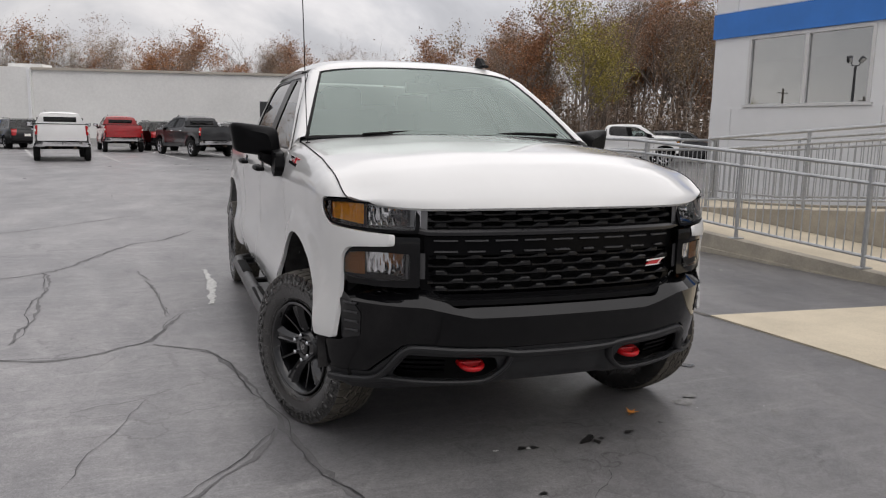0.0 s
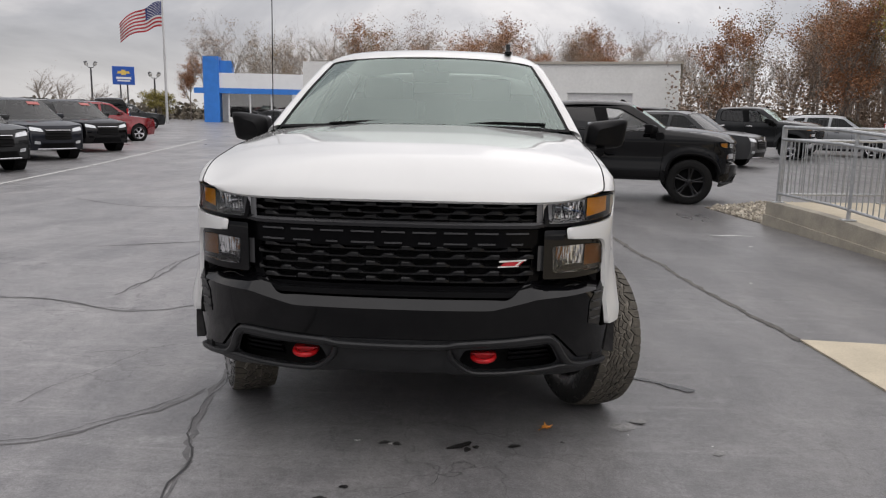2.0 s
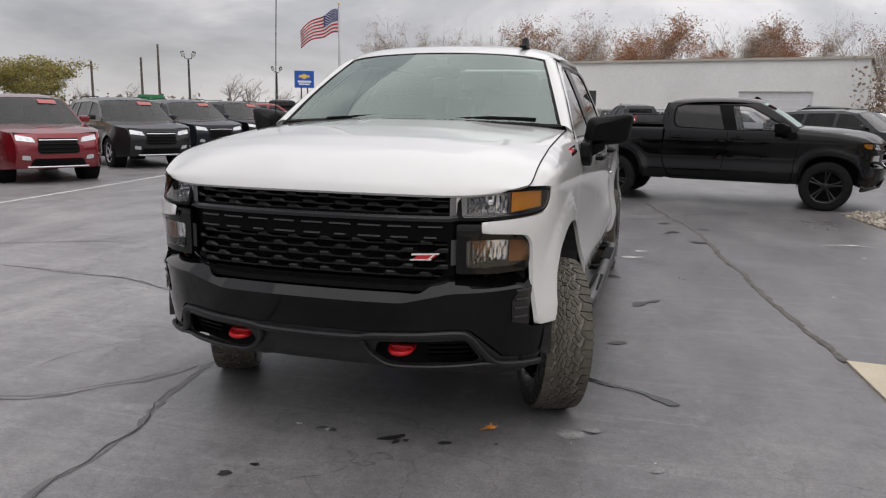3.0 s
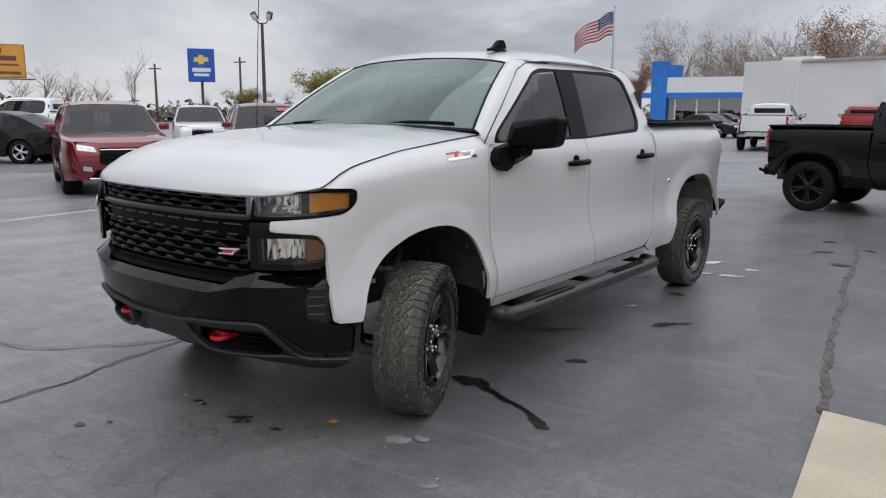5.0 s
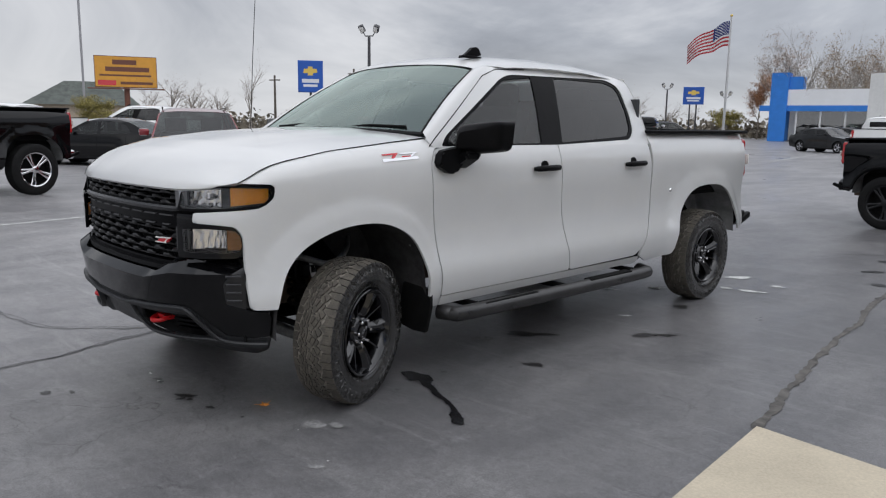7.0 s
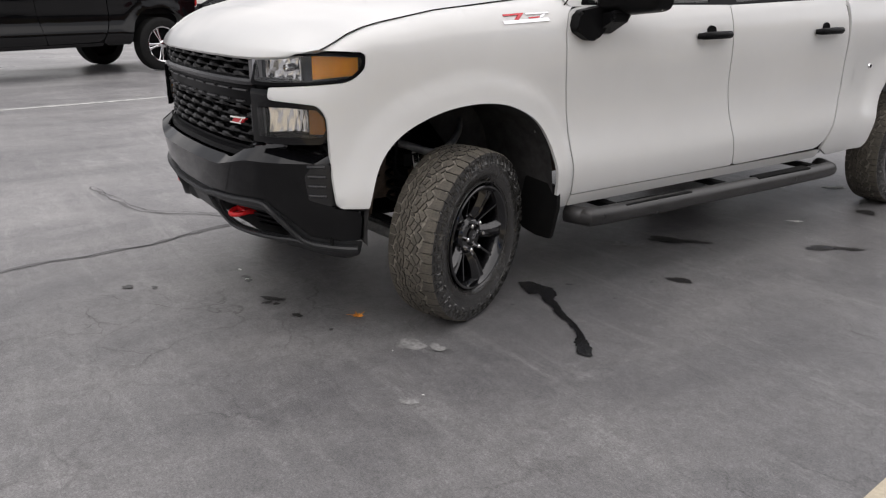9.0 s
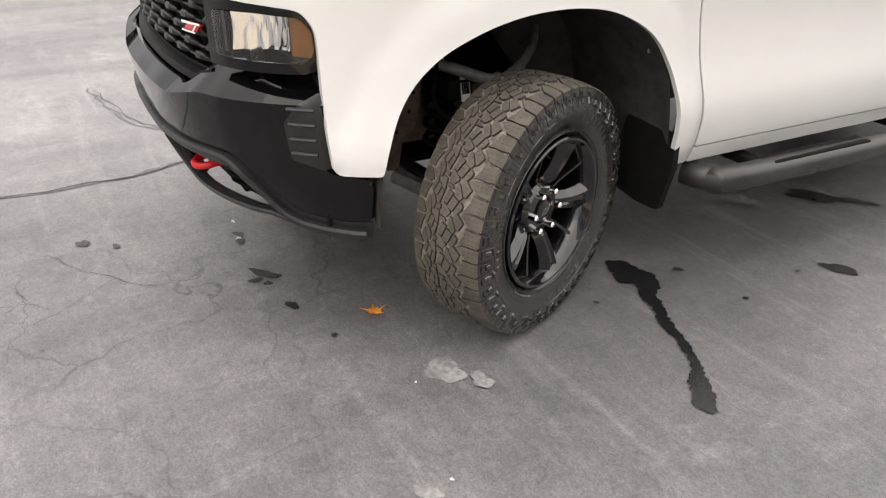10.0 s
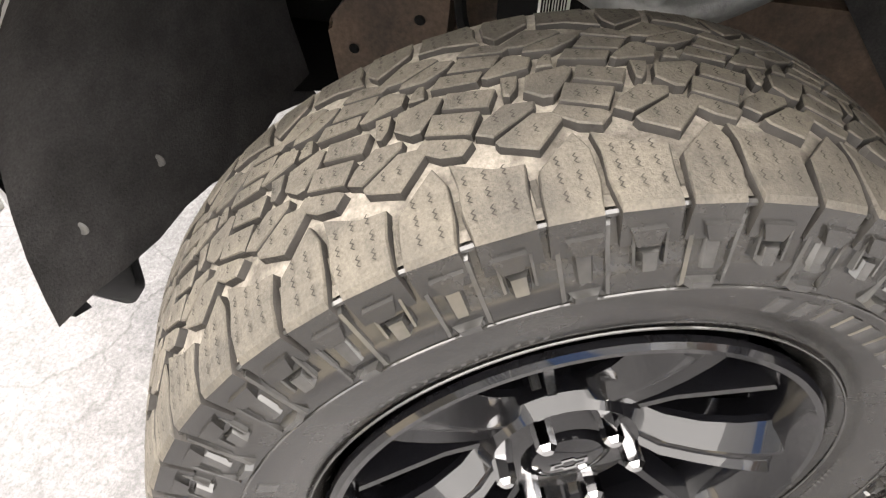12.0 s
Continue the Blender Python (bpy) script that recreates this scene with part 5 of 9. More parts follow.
        # stone ejectors in the wide shoulder grooves
        for side in (1, -1):
            for uc in (-0.0475, 0.0015):
                th0 = (k + (0.35 if side < 0 else 0.82)) * ang
                s1 = len(verts)
                for du, w, dr in ((-0.004, 0.094, 0.010), (0.004, 0.094, 0.010), (0.004, 0.122, 0.012), (-0.004, 0.122, 0.012), (-0.002, 0.098, 0.006), (0.002, 0.098, 0.006), (0.002, 0.117, 0.007), (-0.002, 0.117, 0.007)):
                    t = th0 + (uc * side + du) / PITCH * ang
                    r = crown(w) - dr
                    verts.append((side * w * (1.0 if side > 0 else 0.66), r * math.cos(t), r * math.sin(t)))
                faces += [[s1 + 4, s1 + 5, s1 + 6, s1 + 7]] + [[s1 + i, s1 + (i + 1) % 4, s1 + 4 + (i + 1) % 4, s1 + 4 + i] for i in range(4)]
                mats += [0] * 5
    me = bpy.data.meshes.new("tread")
    me.from_pydata(verts, [], faces)
    me.polygons.foreach_set("material_index", mats)
    bm = bmesh.new()
    bm.from_mesh(me)
    part("tread", bm, [TREAD_DUST, RUBBER, BLOCK_SIDE], wheel, "dust-brown tread blocks", sharp=30)
    # pale dust lies in the grooves
    part("groove_floor", revolve([(w, 0.3855 - 0.011 * (abs(w) / TYRE_W) ** 3.2) for w in np.linspace(-0.084, 0.126, 13)], 108), GROOVE, wheel, "pale dust in the tread grooves", sharp=60)
    me2 = bpy.data.meshes.new("sipe")
    me2.from_pydata(sv, [], sf)
    bm = bmesh.new()
    bm.from_mesh(me2)
    tagged(part("sipe", bm, SIPE, wheel, sharp=0), kind="stuff")
    # raised lugs on the outer sidewall: open frames and short tabs in turn
    def wall(r):
        return interp(r, [0.24, 0.262, 0.290, 0.310, 0.325, 0.336, 0.355, 0.376], [0.124, 0.131, 0.139, 0.1415, 0.1430, 0.1425, 0.136, 0.128])
    bm = bmesh.new()

    def lug(th, poly, high):
        top, bot = [], []
        mid = [sum(p[i] for p in poly) / len(poly) for i in (0, 1)]
        for du, r in poly:
            t = th + du / r
            bot.append(bm.verts.new((wall(r) - 0.001, r * math.cos(t), r * math.sin(t))))
            # the sides slope in to a narrower top
            r = mid[1] + (r - mid[1]) * 0.93
            t = th + (mid[0] + (du - mid[0]) * 0.62) / r
            top.append(bm.verts.new((wall(r) + high, r * math.cos(t), r * math.sin(t))))
        bm.faces.new(top)
        for i in range(len(poly)):
            j = (i + 1) % len(poly)
            bm.faces.new((top[i], top[j], bot[j], bot[i]))
    for k in range(54):
        th = (k * 0.5 + 0.57) * ang
        if k % 2:
            lug(th, [(-0.019, 0.372), (-0.014, 0.372), (-0.011, 0.321), (-0.015, 0.318)], 0.0045)
            lug(th, [(0.014, 0.372), (0.019, 0.372), (0.015, 0.318), (0.011, 0.321)], 0.0045)
            lug(th, [(-0.0115, 0.325), (0.0115, 0.325), (0.011, 0.318), (-0.011, 0.318)], 0.0060)
            lug(th, [(-0.008, 0.362), (0.008, 0.362), (0.006, 0.333), (-0.006, 0.333)], 0.003)
        else:
            lug(th, [(-0.013, 0.372), (-0.010, 0.372), (-0.008, 0.340), (-0.011, 0.340)], 0.004)
            lug(th, [(0.010, 0.372), (0.013, 0.372), (0.011, 0.340), (0.008, 0.340)], 0.004)
            lug(th, [(-0.008, 0.350), (0.008, 0.350), (0.007, 0.337), (-0.007, 0.337)], 0.005)
    tagged(part("sidewall_pattern", bm, RAISED_RUBBER, wheel, sharp=30), kind="stuff")
    # plain raised bars stand for the moulded lettering
    bm = bmesh.new()
    for base, count, r0, r1, w in ((0.35, 8, 0.286, 0.304, 0.019), (2.45, 8, 0.286, 0.304, 0.019), (4.35, 8, 0.286, 0.304, 0.021), (1.5, 14, 0.268, 0.273, 0.008), (3.6, 16, 0.258, 0.262, 0.006), (5.5, 18, 0.262, 0.266, 0.006)):
        for i in range(count):
            th = base + i * (w * 1.25) / r0
            lug(th, [(-w / 2, r1), (w / 2 - 0.002, r1), (w / 2, r0), (-w / 2 + 0.002, r0)], 0.0013)
    tagged(part("moulded_lettering", bm, RAISED_RUBBER, wheel, "raised marks on the sidewall", sharp=30), kind="stuff")
    for r, thick in ((0.3745, 0.0026), (0.312, 0.0013), (0.252, 0.0013)):
        part("sidewall_ring", tube([(wall(r) + 0.0005, r * math.cos(t), r * math.sin(t)) for t in np.linspace(0, 2 * math.pi, 121)], thick, 6, False), RAISED_RUBBER, wheel)
    # rim
    prof = [(-0.080, 0.232), (-0.082, 0.215), (-0.065, 0.205), (0.02, 0.198), (0.085, 0.204), (0.104, 0.214), (0.112, 0.221), (0.1175, 0.2255), (0.1185, 0.2315), (0.115, 0.236), (0.108, 0.236)]
    rim = part("rim", revolve(prof, 96), RIM_BLACK, wheel, "gloss black rim", sharp=35)
    for k in range(5):
        bm = bmesh.new()
        # (radius, half width, ridge height): a broad blade with a raised spine, a flat lit flank and a deep back
        secs = [(0.058, 0.024, 0.050), (0.078, 0.029, 0.062), (0.100, 0.031, 0.078), (0.135, 0.032, 0.090), (0.170, 0.038, 0.099), (0.198, 0.047, 0.1035), (0.212, 0.055, 0.104)]
        rows = []
        for r, hw, x in secs:
            rows.append([bm.verts.new((xx, uu, r)) for xx, uu in ((x - 0.06, -hw * 0.62), (x - 0.030, -hw), (x - 0.022, -hw * 0.98), (x - 0.001, -hw * 0.40), (x, -hw * 0.34), (x - 0.007, -hw * 0.16), (x - 0.007, hw * 0.16), (x, hw * 0.34), (x - 0.001, hw * 0.40),
                                                                   (x - 0.022, hw * 0.98), (x - 0.030, hw), (x - 0.06, hw * 0.62))])
        for p, q in zip(rows, rows[1:]):
            for j in range(11):
                bm.faces.new((p[j], p[j + 1], q[j + 1], q[j]))
        bm.faces.new(rows[0])
        bm.faces.new(rows[-1][::-1])
        bmesh.ops.rotate(bm, verts=bm.verts, cent=(0, 0, 0), matrix=Matrix.Rotation(2 * math.pi * k / 5 + SPOKE_TURN, 3, "X"))
        part("spoke", bm, RIM_BLACK, wheel, sharp=14)
        # slim bar between two blades
        bm = bmesh.new()
        rows = [[bm.verts.new((xx, uu, r)) for xx, uu in ((x - 0.03, -0.011), (x, -0.0045), (x, 0.0045), (x - 0.03, 0.011))] for r, x in ((0.05, 0.050), (0.12, 0.062), (0.205, 0.090))]
        for p, q in zip(rows, rows[1:]):
            for j in range(3):
                bm.faces.new((p[j], p[j + 1], q[j + 1], q[j]))
        bmesh.ops.rotate(bm, verts=bm.verts, cent=(0, 0, 0), matrix=Matrix.Rotation(2 * math.pi * (k + 0.5) / 5 + SPOKE_TURN, 3, "X"))
        part("slim_spoke", bm, RIM_BLACK, wheel, sharp=14)
    part("hub", revolve([(0.020, 0.0), (0.020, 0.085), (0.055, 0.085), (0.070, 0.074), (0.073, 0.046), (0.060, 0.040), (0.060, 0.0)], 40), RIM_BLACK, wheel, sharp=25)
    cap = part("centre_cap", revolve([(0.084, 0.0), (0.083, 0.024), (0.078, 0.036), (0.060, 0.0385)], 36), RIM_BLACK, wheel, "black centre cap")
    cross = [(-0.019, -0.004), (-0.008, -0.004), (-0.006, -0.009), (0.006, -0.009), (0.006, -0.004), (0.017, -0.004), (0.019, 0.004), (0.008, 0.004), (0.006, 0.009), (-0.006, 0.009), (-0.006, 0.004), (-0.017, 0.004)]
    bm = sheet(cross, lambda u, v: Vector((0.0845, u * 1.05, v * 1.1)), [[(p[0] * 0.80, p[1] * 0.62) for p in cross]], 0.004)
    part("cap_emblem", bm, CHROME, wheel, "plain silver emblem outline")
    for k in range(6):
        t = 2 * math.pi * k / 6 + NUT_TURN
        bm = revolve([(0.100, 0.0), (0.099, 0.006), (0.094, 0.010), (0.066, 0.0108)], 6)
        bm.transform(Matrix.Translation((0, 0.064 * math.cos(t), 0.064 * math.sin(t))))
        part("lug_nut", bm, CHROME, wheel, "chrome lug nut", sharp=25)
    part("rim_back", revolve([(-0.02, 0.0), (-0.02, 0.2)], 40), MATTE_BLACK, wheel)
    part("valve", tube([(0.10, 0.0, 0.214), (0.118, 0.0, 0.205)], 0.004, 6), MATTE_BLACK, wheel)
    for o in wheel.children:
        if o.name.split('.')[0] in ('rim', 'spoke', 'slim_spoke', 'hub', 'centre_cap', 'cap_emblem', 'lug_nut', 'valve'):
            o.location.x += 0.014
    return wheel


truck = build_truck()
STEER = 22
wheel = build_wheel()
wheel.matrix_basis = pose(0.908, -0.046, 0.393, 18, 2, STEER)
wheels = [wheel, copy_thing(wheel, pose(-0.895, 0.0, 0.391, 50, 0, 180 + STEER + 2)), copy_thing(wheel, pose(0.895, 3.745, 0.391, 40)), copy_thing(wheel, pose(-0.895, 3.745, 0.391, 20, 0, 180))]
for w in wheels:
    m = w.matrix_basis.copy()
    w.parent = truck
    w.matrix_basis = m
    for key in ("category",):
        if key in w:
            del w[key]


# ---- parked vehicles: nose towards -y in their own frame, standing on z = 0 ----
CAR_GLASS = glass("parked_car_glass", (0.22, 0.255, 0.245), 0.0, gain=0.9)
CAR_TYRE = surface("parked_car_tyre", (0.010, 0.010, 0.010), 0.8, spec=0.2, vary=0.2, scale=20)
LIGHT_LENS = surface("head_lamp_lens", (0.62, 0.64, 0.66), 0.12, 0.3, coat=1.0, vary=0.25, scale=30)
PAINTS = {
    "black": surface("car_black", (0.003, 0.003, 0.0035), 0.2, coat=1.0, coat_ior=1.38, spec=0.0, vary=0.3, scale=2),
    "dark": surface("car_dark_green_grey", (0.017, 0.018, 0.019), 0.3, coat=1.0, coat_ior=1.35, spec=0.1, vary=0.2, scale=2),
    "navy": surface("car_dark_navy", (0.009, 0.011, 0.017), 0.3, coat=1.0, coat_ior=1.35, spec=0.1, vary=0.2, scale=2),
    "grey": surface("car_grey", (0.030, 0.031, 0.033), 0.3, 0.4, coat=0.6, vary=0.15, scale=2),
    "silver": surface("car_silver", (0.36, 0.37, 0.38), 0.3, 0.7, coat=1.0, vary=0.08, scale=2),
    "white": surface("car_white", (0.76, 0.76, 0.75), 0.3, coat=1.0, vary=0.03, scale=2),
    "red": surface("car_red", (0.20, 0.010, 0.016), 0.22, 0.35, coat=1.0, vary=0.15, scale=2),
    "bright_red": surface("car_bright_red", (0.36, 0.015, 0.018), 0.25, coat=1.0, vary=0.1, scale=2),
}
# lower side outline from the front foot over the bonnet to the tail; greenhouse outline; axles; size
KINDS = {
    "suv": dict(L=4.70, W=1.90, wr=0.365, axles=(-1.42, 1.42), low=0.27, nose=[(-2.26, 0.30), (-2.34, 0.55), (-2.33, 0.78), (-2.24, 0.97)], cowl=(-1.02, 1.10), belt=1.12,
                tail=[(2.20, 1.14), (2.33, 0.98), (2.35, 0.66), (2.26, 0.36)], house=[(-1.05, 1.08), (-0.28, 1.60), (0.15, 1.675), (1.35, 1.665), (1.92, 1.60), (2.24, 1.12)],
                panes=[[(-0.78, 1.13), (-0.20, 1.555), (0.20, 1.595), (0.24, 1.13)], [(0.34, 1.13), (0.31, 1.598), (1.14, 1.585), (1.22, 1.14)], [(1.32, 1.15), (1.25, 1.58), (1.66, 1.545), (1.95, 1.18)]]),
    "sedan": dict(L=4.85, W=1.84, wr=0.335, axles=(-1.42, 1.40), low=0.23, nose=[(-2.33, 0.26), (-2.42, 0.48), (-2.40, 0.66), (-2.28, 0.78)], cowl=(-0.95, 0.95), belt=0.96,
                  tail=[(2.28, 1.01), (2.42, 0.90), (2.43, 0.62), (2.32, 0.32)], house=[(-0.98, 0.93), (-0.12, 1.36), (0.25, 1.44), (0.85, 1.435), (1.30, 1.34), (2.05, 0.99)],
                  panes=[[(-0.70, 0.98), (-0.05, 1.33), (0.28, 1.375), (0.30, 0.98)], [(0.38, 0.98), (0.36, 1.378), (0.85, 1.36), (1.20, 1.27), (1.42, 1.02)]]),
}
BUILT_WHEELS = {}


def car_wheel_meshes(r, rim_mat):
    """Tyre and rim of a parked car: five split spokes before a dark barrel."""
    key = (round(r, 3), rim_mat.name)
    if key not in BUILT_WHEELS:
        w = 0.118
        tyre = revolve([(-w, r * 0.66), (-w * 1.05, r * 0.84), (-w * 0.95, r * 0.95), (-w * 0.75, r), (w * 0.75, r), (w * 0.95, r * 0.95), (w * 1.05, r * 0.84), (w, r * 0.70), (w * 0.86, r * 0.665)], 36)
        rim = revolve([(-w * 0.2, 0.0), (-w * 0.2, r * 0.60), (w * 0.62, r * 0.615)], 36)
        for f in rim.faces:
            f.material_index = 1
        lip = [(w * 0.60, r * 0.612), (w * 0.84, r * 0.625), (w * 0.93, r * 0.665), (w * 0.82, r * 0.69)]
        rings = [[rim.verts.new((a, q * math.cos(2 * math.pi * k / 36), q * math.sin(2 * math.pi * k / 36))) for k in range(36)] for a, q in lip]
        for p, q in zip(rings, rings[1:]):
            for k in range(36):
                rim.faces.new((p[k], p[(k + 1) % 36], q[(k + 1) % 36], q[k]))
        for k in range(5):
            for side in (-1, 1):
                turn = Matrix.Rotation(2 * math.pi * k / 5 + side * 0.13, 3, "X")
                rows = []
                for rr, hw, x in ((0.045, 0.020, 0.72), (r * 0.34, 0.013, 0.66), (r * 0.625, 0.020, 0.80)):
                    rows.append([rim.verts.new(turn @ Vector((xx, uu, rr))) for xx, uu in ((x * w - 0.035, -hw), (x * w - 0.006, -hw), (x * w, -hw * 0.4), (x * w, hw * 0.4), (x * w - 0.006, hw), (x * w - 0.035, hw))])
                for p, q in zip(rows, rows[1:]):
                    for n in range(5):
                        rim.faces.new((p[n], p[n + 1], q[n + 1], q[n]))
        hub = [(w * 0.80, 0.0), (w * 0.80, 0.030), (w * 0.70, 0.062), (w * 0.2, 0.066)]
        centre = rim.verts.new((hub[0][0], 0, 0))
        rings = [[rim.verts.new((a, q * math.cos(2 * math.pi * k / 18), q * math.sin(2 * math.pi * k / 18))) for k in range(18)] for a, q in hub[1:]]
        for k in range(18):
            rim.faces.new((centre, rings[0][k], rings[0][(k + 1) % 18]))
            for p, q in zip(rings, rings[1:]):
                rim.faces.new((p[k], p[(k + 1) % 18], q[(k + 1) % 18], q[k]))
        out = []
        for nm, bm, mts in (("tyre", tyre, [CAR_TYRE]), ("rim", rim, [rim_mat, MATTE_BLACK])):
            bmesh.ops.recalc_face_normals(bm, faces=bm.faces)
            me = bpy.data.meshes.new(nm)
            bm.to_mesh(me)
            bm.free()
            for mt in mts:
                me.materials.append(mt)
            me.polygons.foreach_set("use_smooth", [True] * len(me.polygons))
            me.set_sharp_from_angle(angle=radians(35))
            out.append(me)
        BUILT_WHEELS[key] = out
    return BUILT_WHEELS[key]


SHARED_BODY = set("""fender front_door rear_door bed_side rocker_panel inner_panel hood cowl windscreen windscreen_trim roof cab_pillar_panel window_surround front_window rear_window
front_pillar roof_side_rail cab_back back_window bed_floor bed_rail bed_inner_wall bed_front_wall tailgate tailgate_cap tail_lamp rear_bumper bumper_end grille fascia_backing front_bumper
lower_valance headlight fog_light mirror door_handle wheel_well_liner roof_fin dashboard seat_back headliner cabin_floor cabin_rear_wall firewall underbody frame_rail engine_bay_floor corner_vent""".split())
LEFT_OUT = {"name_bar", "badge_stripe", "grille_badge", "name_band"}


def parked_truck(paint, label, m, rim=None, group="parked cars", bright=False, category="pickup truck", flares=False, price_tag=False, clear=False, wheel_r=0.395, size=1.0):
    """A parked crew-cab pickup: the same pressed panels as the white one, in its own paint, on its own wheels."""
    car = thing("parked_pickup", label, category, m @ Matrix.Scale(size, 4), group)
    P = PAINTS[paint]
    swaps = {WHITE_PAINT: P}

    def copied(o, parent):
        c = o.copy()
        scene.collection.objects.link(c)
        c.parent = parent
        if "label" in c:
            del c["label"]
        base = o.name.split(".")[0]
        for slot in c.material_slots:
            want = swaps.get(slot.material)
            if bright and base in ("rear_bumper", "front_bumper", "door_handle"):
                want = CHROME
            if base == "front_window" and clear:
                want = LAMP_GLASS
            if want:
                slot.link = "OBJECT"
                slot.material = want
        for k in o.children:
            if k.name.split(".")[0] not in LEFT_OUT:
                copied(k, c)
    for o in list(truck.children):
        if o.name.split(".")[0] in SHARED_BODY:
            copied(o, car)
    ty, rm = car_wheel_meshes(wheel_r, rim or ALLOY)
    for s in (1, -1):
        for y in (0.0, 3.745):
            wh = new("wheel")
            wh.parent = car
            wh.matrix_basis = pose(s * 0.905, y, wheel_r, 25 + 31 * s + 11 * y, 0, 0 if s > 0 else 180)
            for nm, me in (("tyre", ty), ("rim", rm)):
                o = new(nm, me)
                o.parent = wh
            if s > 0:
                part("wheel_house", box_mesh((0, y, 0.70), (1.50, 1.02, 0.46), 0.05), MATTE_BLACK, car)
        if flares:
            for line in (ARCH_F_LINE, ARCH_R_LINE):
                pts = [body(p.x, p.y, s, 0.006) for p in line]
                part("arch_flare", tube(pts, 0.030, 8), SATIN_BLACK, car, "black wheel-arch flare")
    if price_tag:
        tag_m = surface("orange_tag", (0.50, 0.12, 0.13), 0.6, vary=0.1, scale=12)
        bm = grid(4, 3, lambda a, b: Vector((-0.56 + 0.42 * a, 0.90 + 0.14 * b, 1.775 + 0.075 * b)))
        part("window_sticker", bm, tag_m, car, "faded orange price sticker")
    return car


def build_car(kind, paint, label, m, rim=None, category="car", group="parked cars", price_tag=False, grille="bars", steps=0.16):
    k = KINDS[kind]
    P = PAINTS[paint]
    half, L, wr, low = k["W"] / 2, k["L"], k["wr"], k["low"]
    car = thing(kind, label, category, m, group)
    nose_y, tail_y = k["nose"][1][0], k["tail"][2][0]

    def wide(y, z):
        t = max(0.0, (abs(y) - 0.68 * L / 2) / (0.32 * L / 2))
        w = half * (1 - (0.24 if y < 0 else 0.12) * min(1.0, t) ** 2.2)
        zz = (z - low) / (k["belt"] - low)
        w *= interp(zz, [-0.1, 0.0, 0.15, 0.35, 0.75, 1.0, 1.1], [0.93, 0.955, 0.985, 1.0, 0.99, 0.955, 0.92])
        for ay in k["axles"]:
            d = abs(math.hypot(y - ay, z - wr) - wr * 1.16)
            w += 0.022 * math.exp(-(d / 0.06) ** 2)
        return w

    def arch(ay):
        r = wr * 1.16
        a0 = math.asin(min(0.9, max(-0.9, (low - wr) / r)))
        return [(ay - r * math.cos(a), wr + r * math.sin(a)) for a in np.linspace(a0, math.pi - a0, 15)]
    fa, ra = k["axles"]
    outline = [k["nose"][0]] + [(p[0], p[1]) for p in arch(fa)] + [(p[0], p[1]) for p in arch(ra)] + [k["tail"][3], k["tail"][2], k["tail"][1], k["tail"][0], (k["cowl"][0], k["cowl"][1])] + k["nose"][:0:-1]
    for s in (1, -1):
        bm = sheet(fillet(outline, 0.03, 2), lambda u, v: Vector((wide(u, v), u, v)), (), steps, (), (-0.03, 0, 0))
        part("body_side", flip(bm) if s < 0 else bm, P, car, sharp=50, fix=False)
        # handles, mirrors
        for y in (-0.05, 0.98):
            zz = k["belt"] - 0.13
            part("door_handle", box_mesh((s * (wide(y, zz) + 0.012), y, zz), (0.03, 0.18, 0.03), 0.008), P if paint not in ("silver", "white") else SATIN_BLACK, car)
        my = k["cowl"][0] + 0.42
        part("door_mirror", box_mesh((s * (half + 0.09), my, k["belt"] + 0.09), (0.20, 0.11, 0.14), 0.04), SATIN_BLACK if paint in ("white", "silver") else P, car)
        # door joints
        for y in (-0.62, 0.29, 1.25):
            line = [(s * (wide(y, z) + 0.001), y, z) for z in np.linspace(low + 0.12, k["belt"] - 0.01, 6)]
            part("door_joint", tube(line, 0.004, 4, False), MATTE_BLACK, car)
        # dark sill and wheel wells
        sill = [(s * (wide(y, low + 0.02) - 0.02), y, low + 0.02) for y in np.linspace(fa + wr * 1.2, ra - wr * 1.2, 6)]
        part("sill", tube(sill, 0.055, 6), SATIN_BLACK, car)
        for ay in (fa, ra):
            bm = revolve([(-0.18, 0.0), (-0.18, wr * 1.14), (0.10, wr * 1.14)], 20)
            bm.transform(Matrix.Translation((s * (half - 0.14), ay, wr)) @ Matrix.Diagonal((s, 1, 1, 1)))
            part("wheel_well", bm, MATTE_BLACK, car)
            ty, rm = car_wheel_meshes(wr, rim or ALLOY)
            wh = new("wheel")
            wh.parent = car
            wh.matrix_basis = pose(s * (half - 0.12), ay, wr, random.uniform(0, 70), 0, 0 if s > 0 else 180)
            for nm, me in (("tyre", ty), ("rim", rm)):
                o = new(nm, me)
                o.parent = wh
    # bonnet
    cy, cz = k["cowl"]
    ny, nz = k["nose"][3]

    def bonnet(a, b):
        p = 2 * a - 1
        y = (ny + 0.10 * abs(p) ** 3) + (cy + 0.03 - ny) * b
        z = interp(y, [ny, ny + 0.12, (ny + cy) / 2, cy], [nz - 0.02, nz + 0.035, (nz + cz) / 2 + 0.05, cz + 0.02])
        w = wide(y, k["belt"]) * (0.985)
        zs = interp(y, [ny, cy], [nz, cz])
        q = abs(p) ** 5
        return Vector((p * w, y, z * (1 - q) + zs * q))
    part("bonnet", grid(13, 9, bonnet), P, car, sharp=50)

    # front and rear ends
    def front(u, v):
        y = interp(v, [q[1] for q in k["nose"]], [q[0] for q in k["nose"]])
        edge = wide(nose_y, v)
        t = min(1.0, abs(u) / edge)
        return Vector((u, y - 0.09 * (1 - t ** 2) + 0.012 * t ** 6, v))

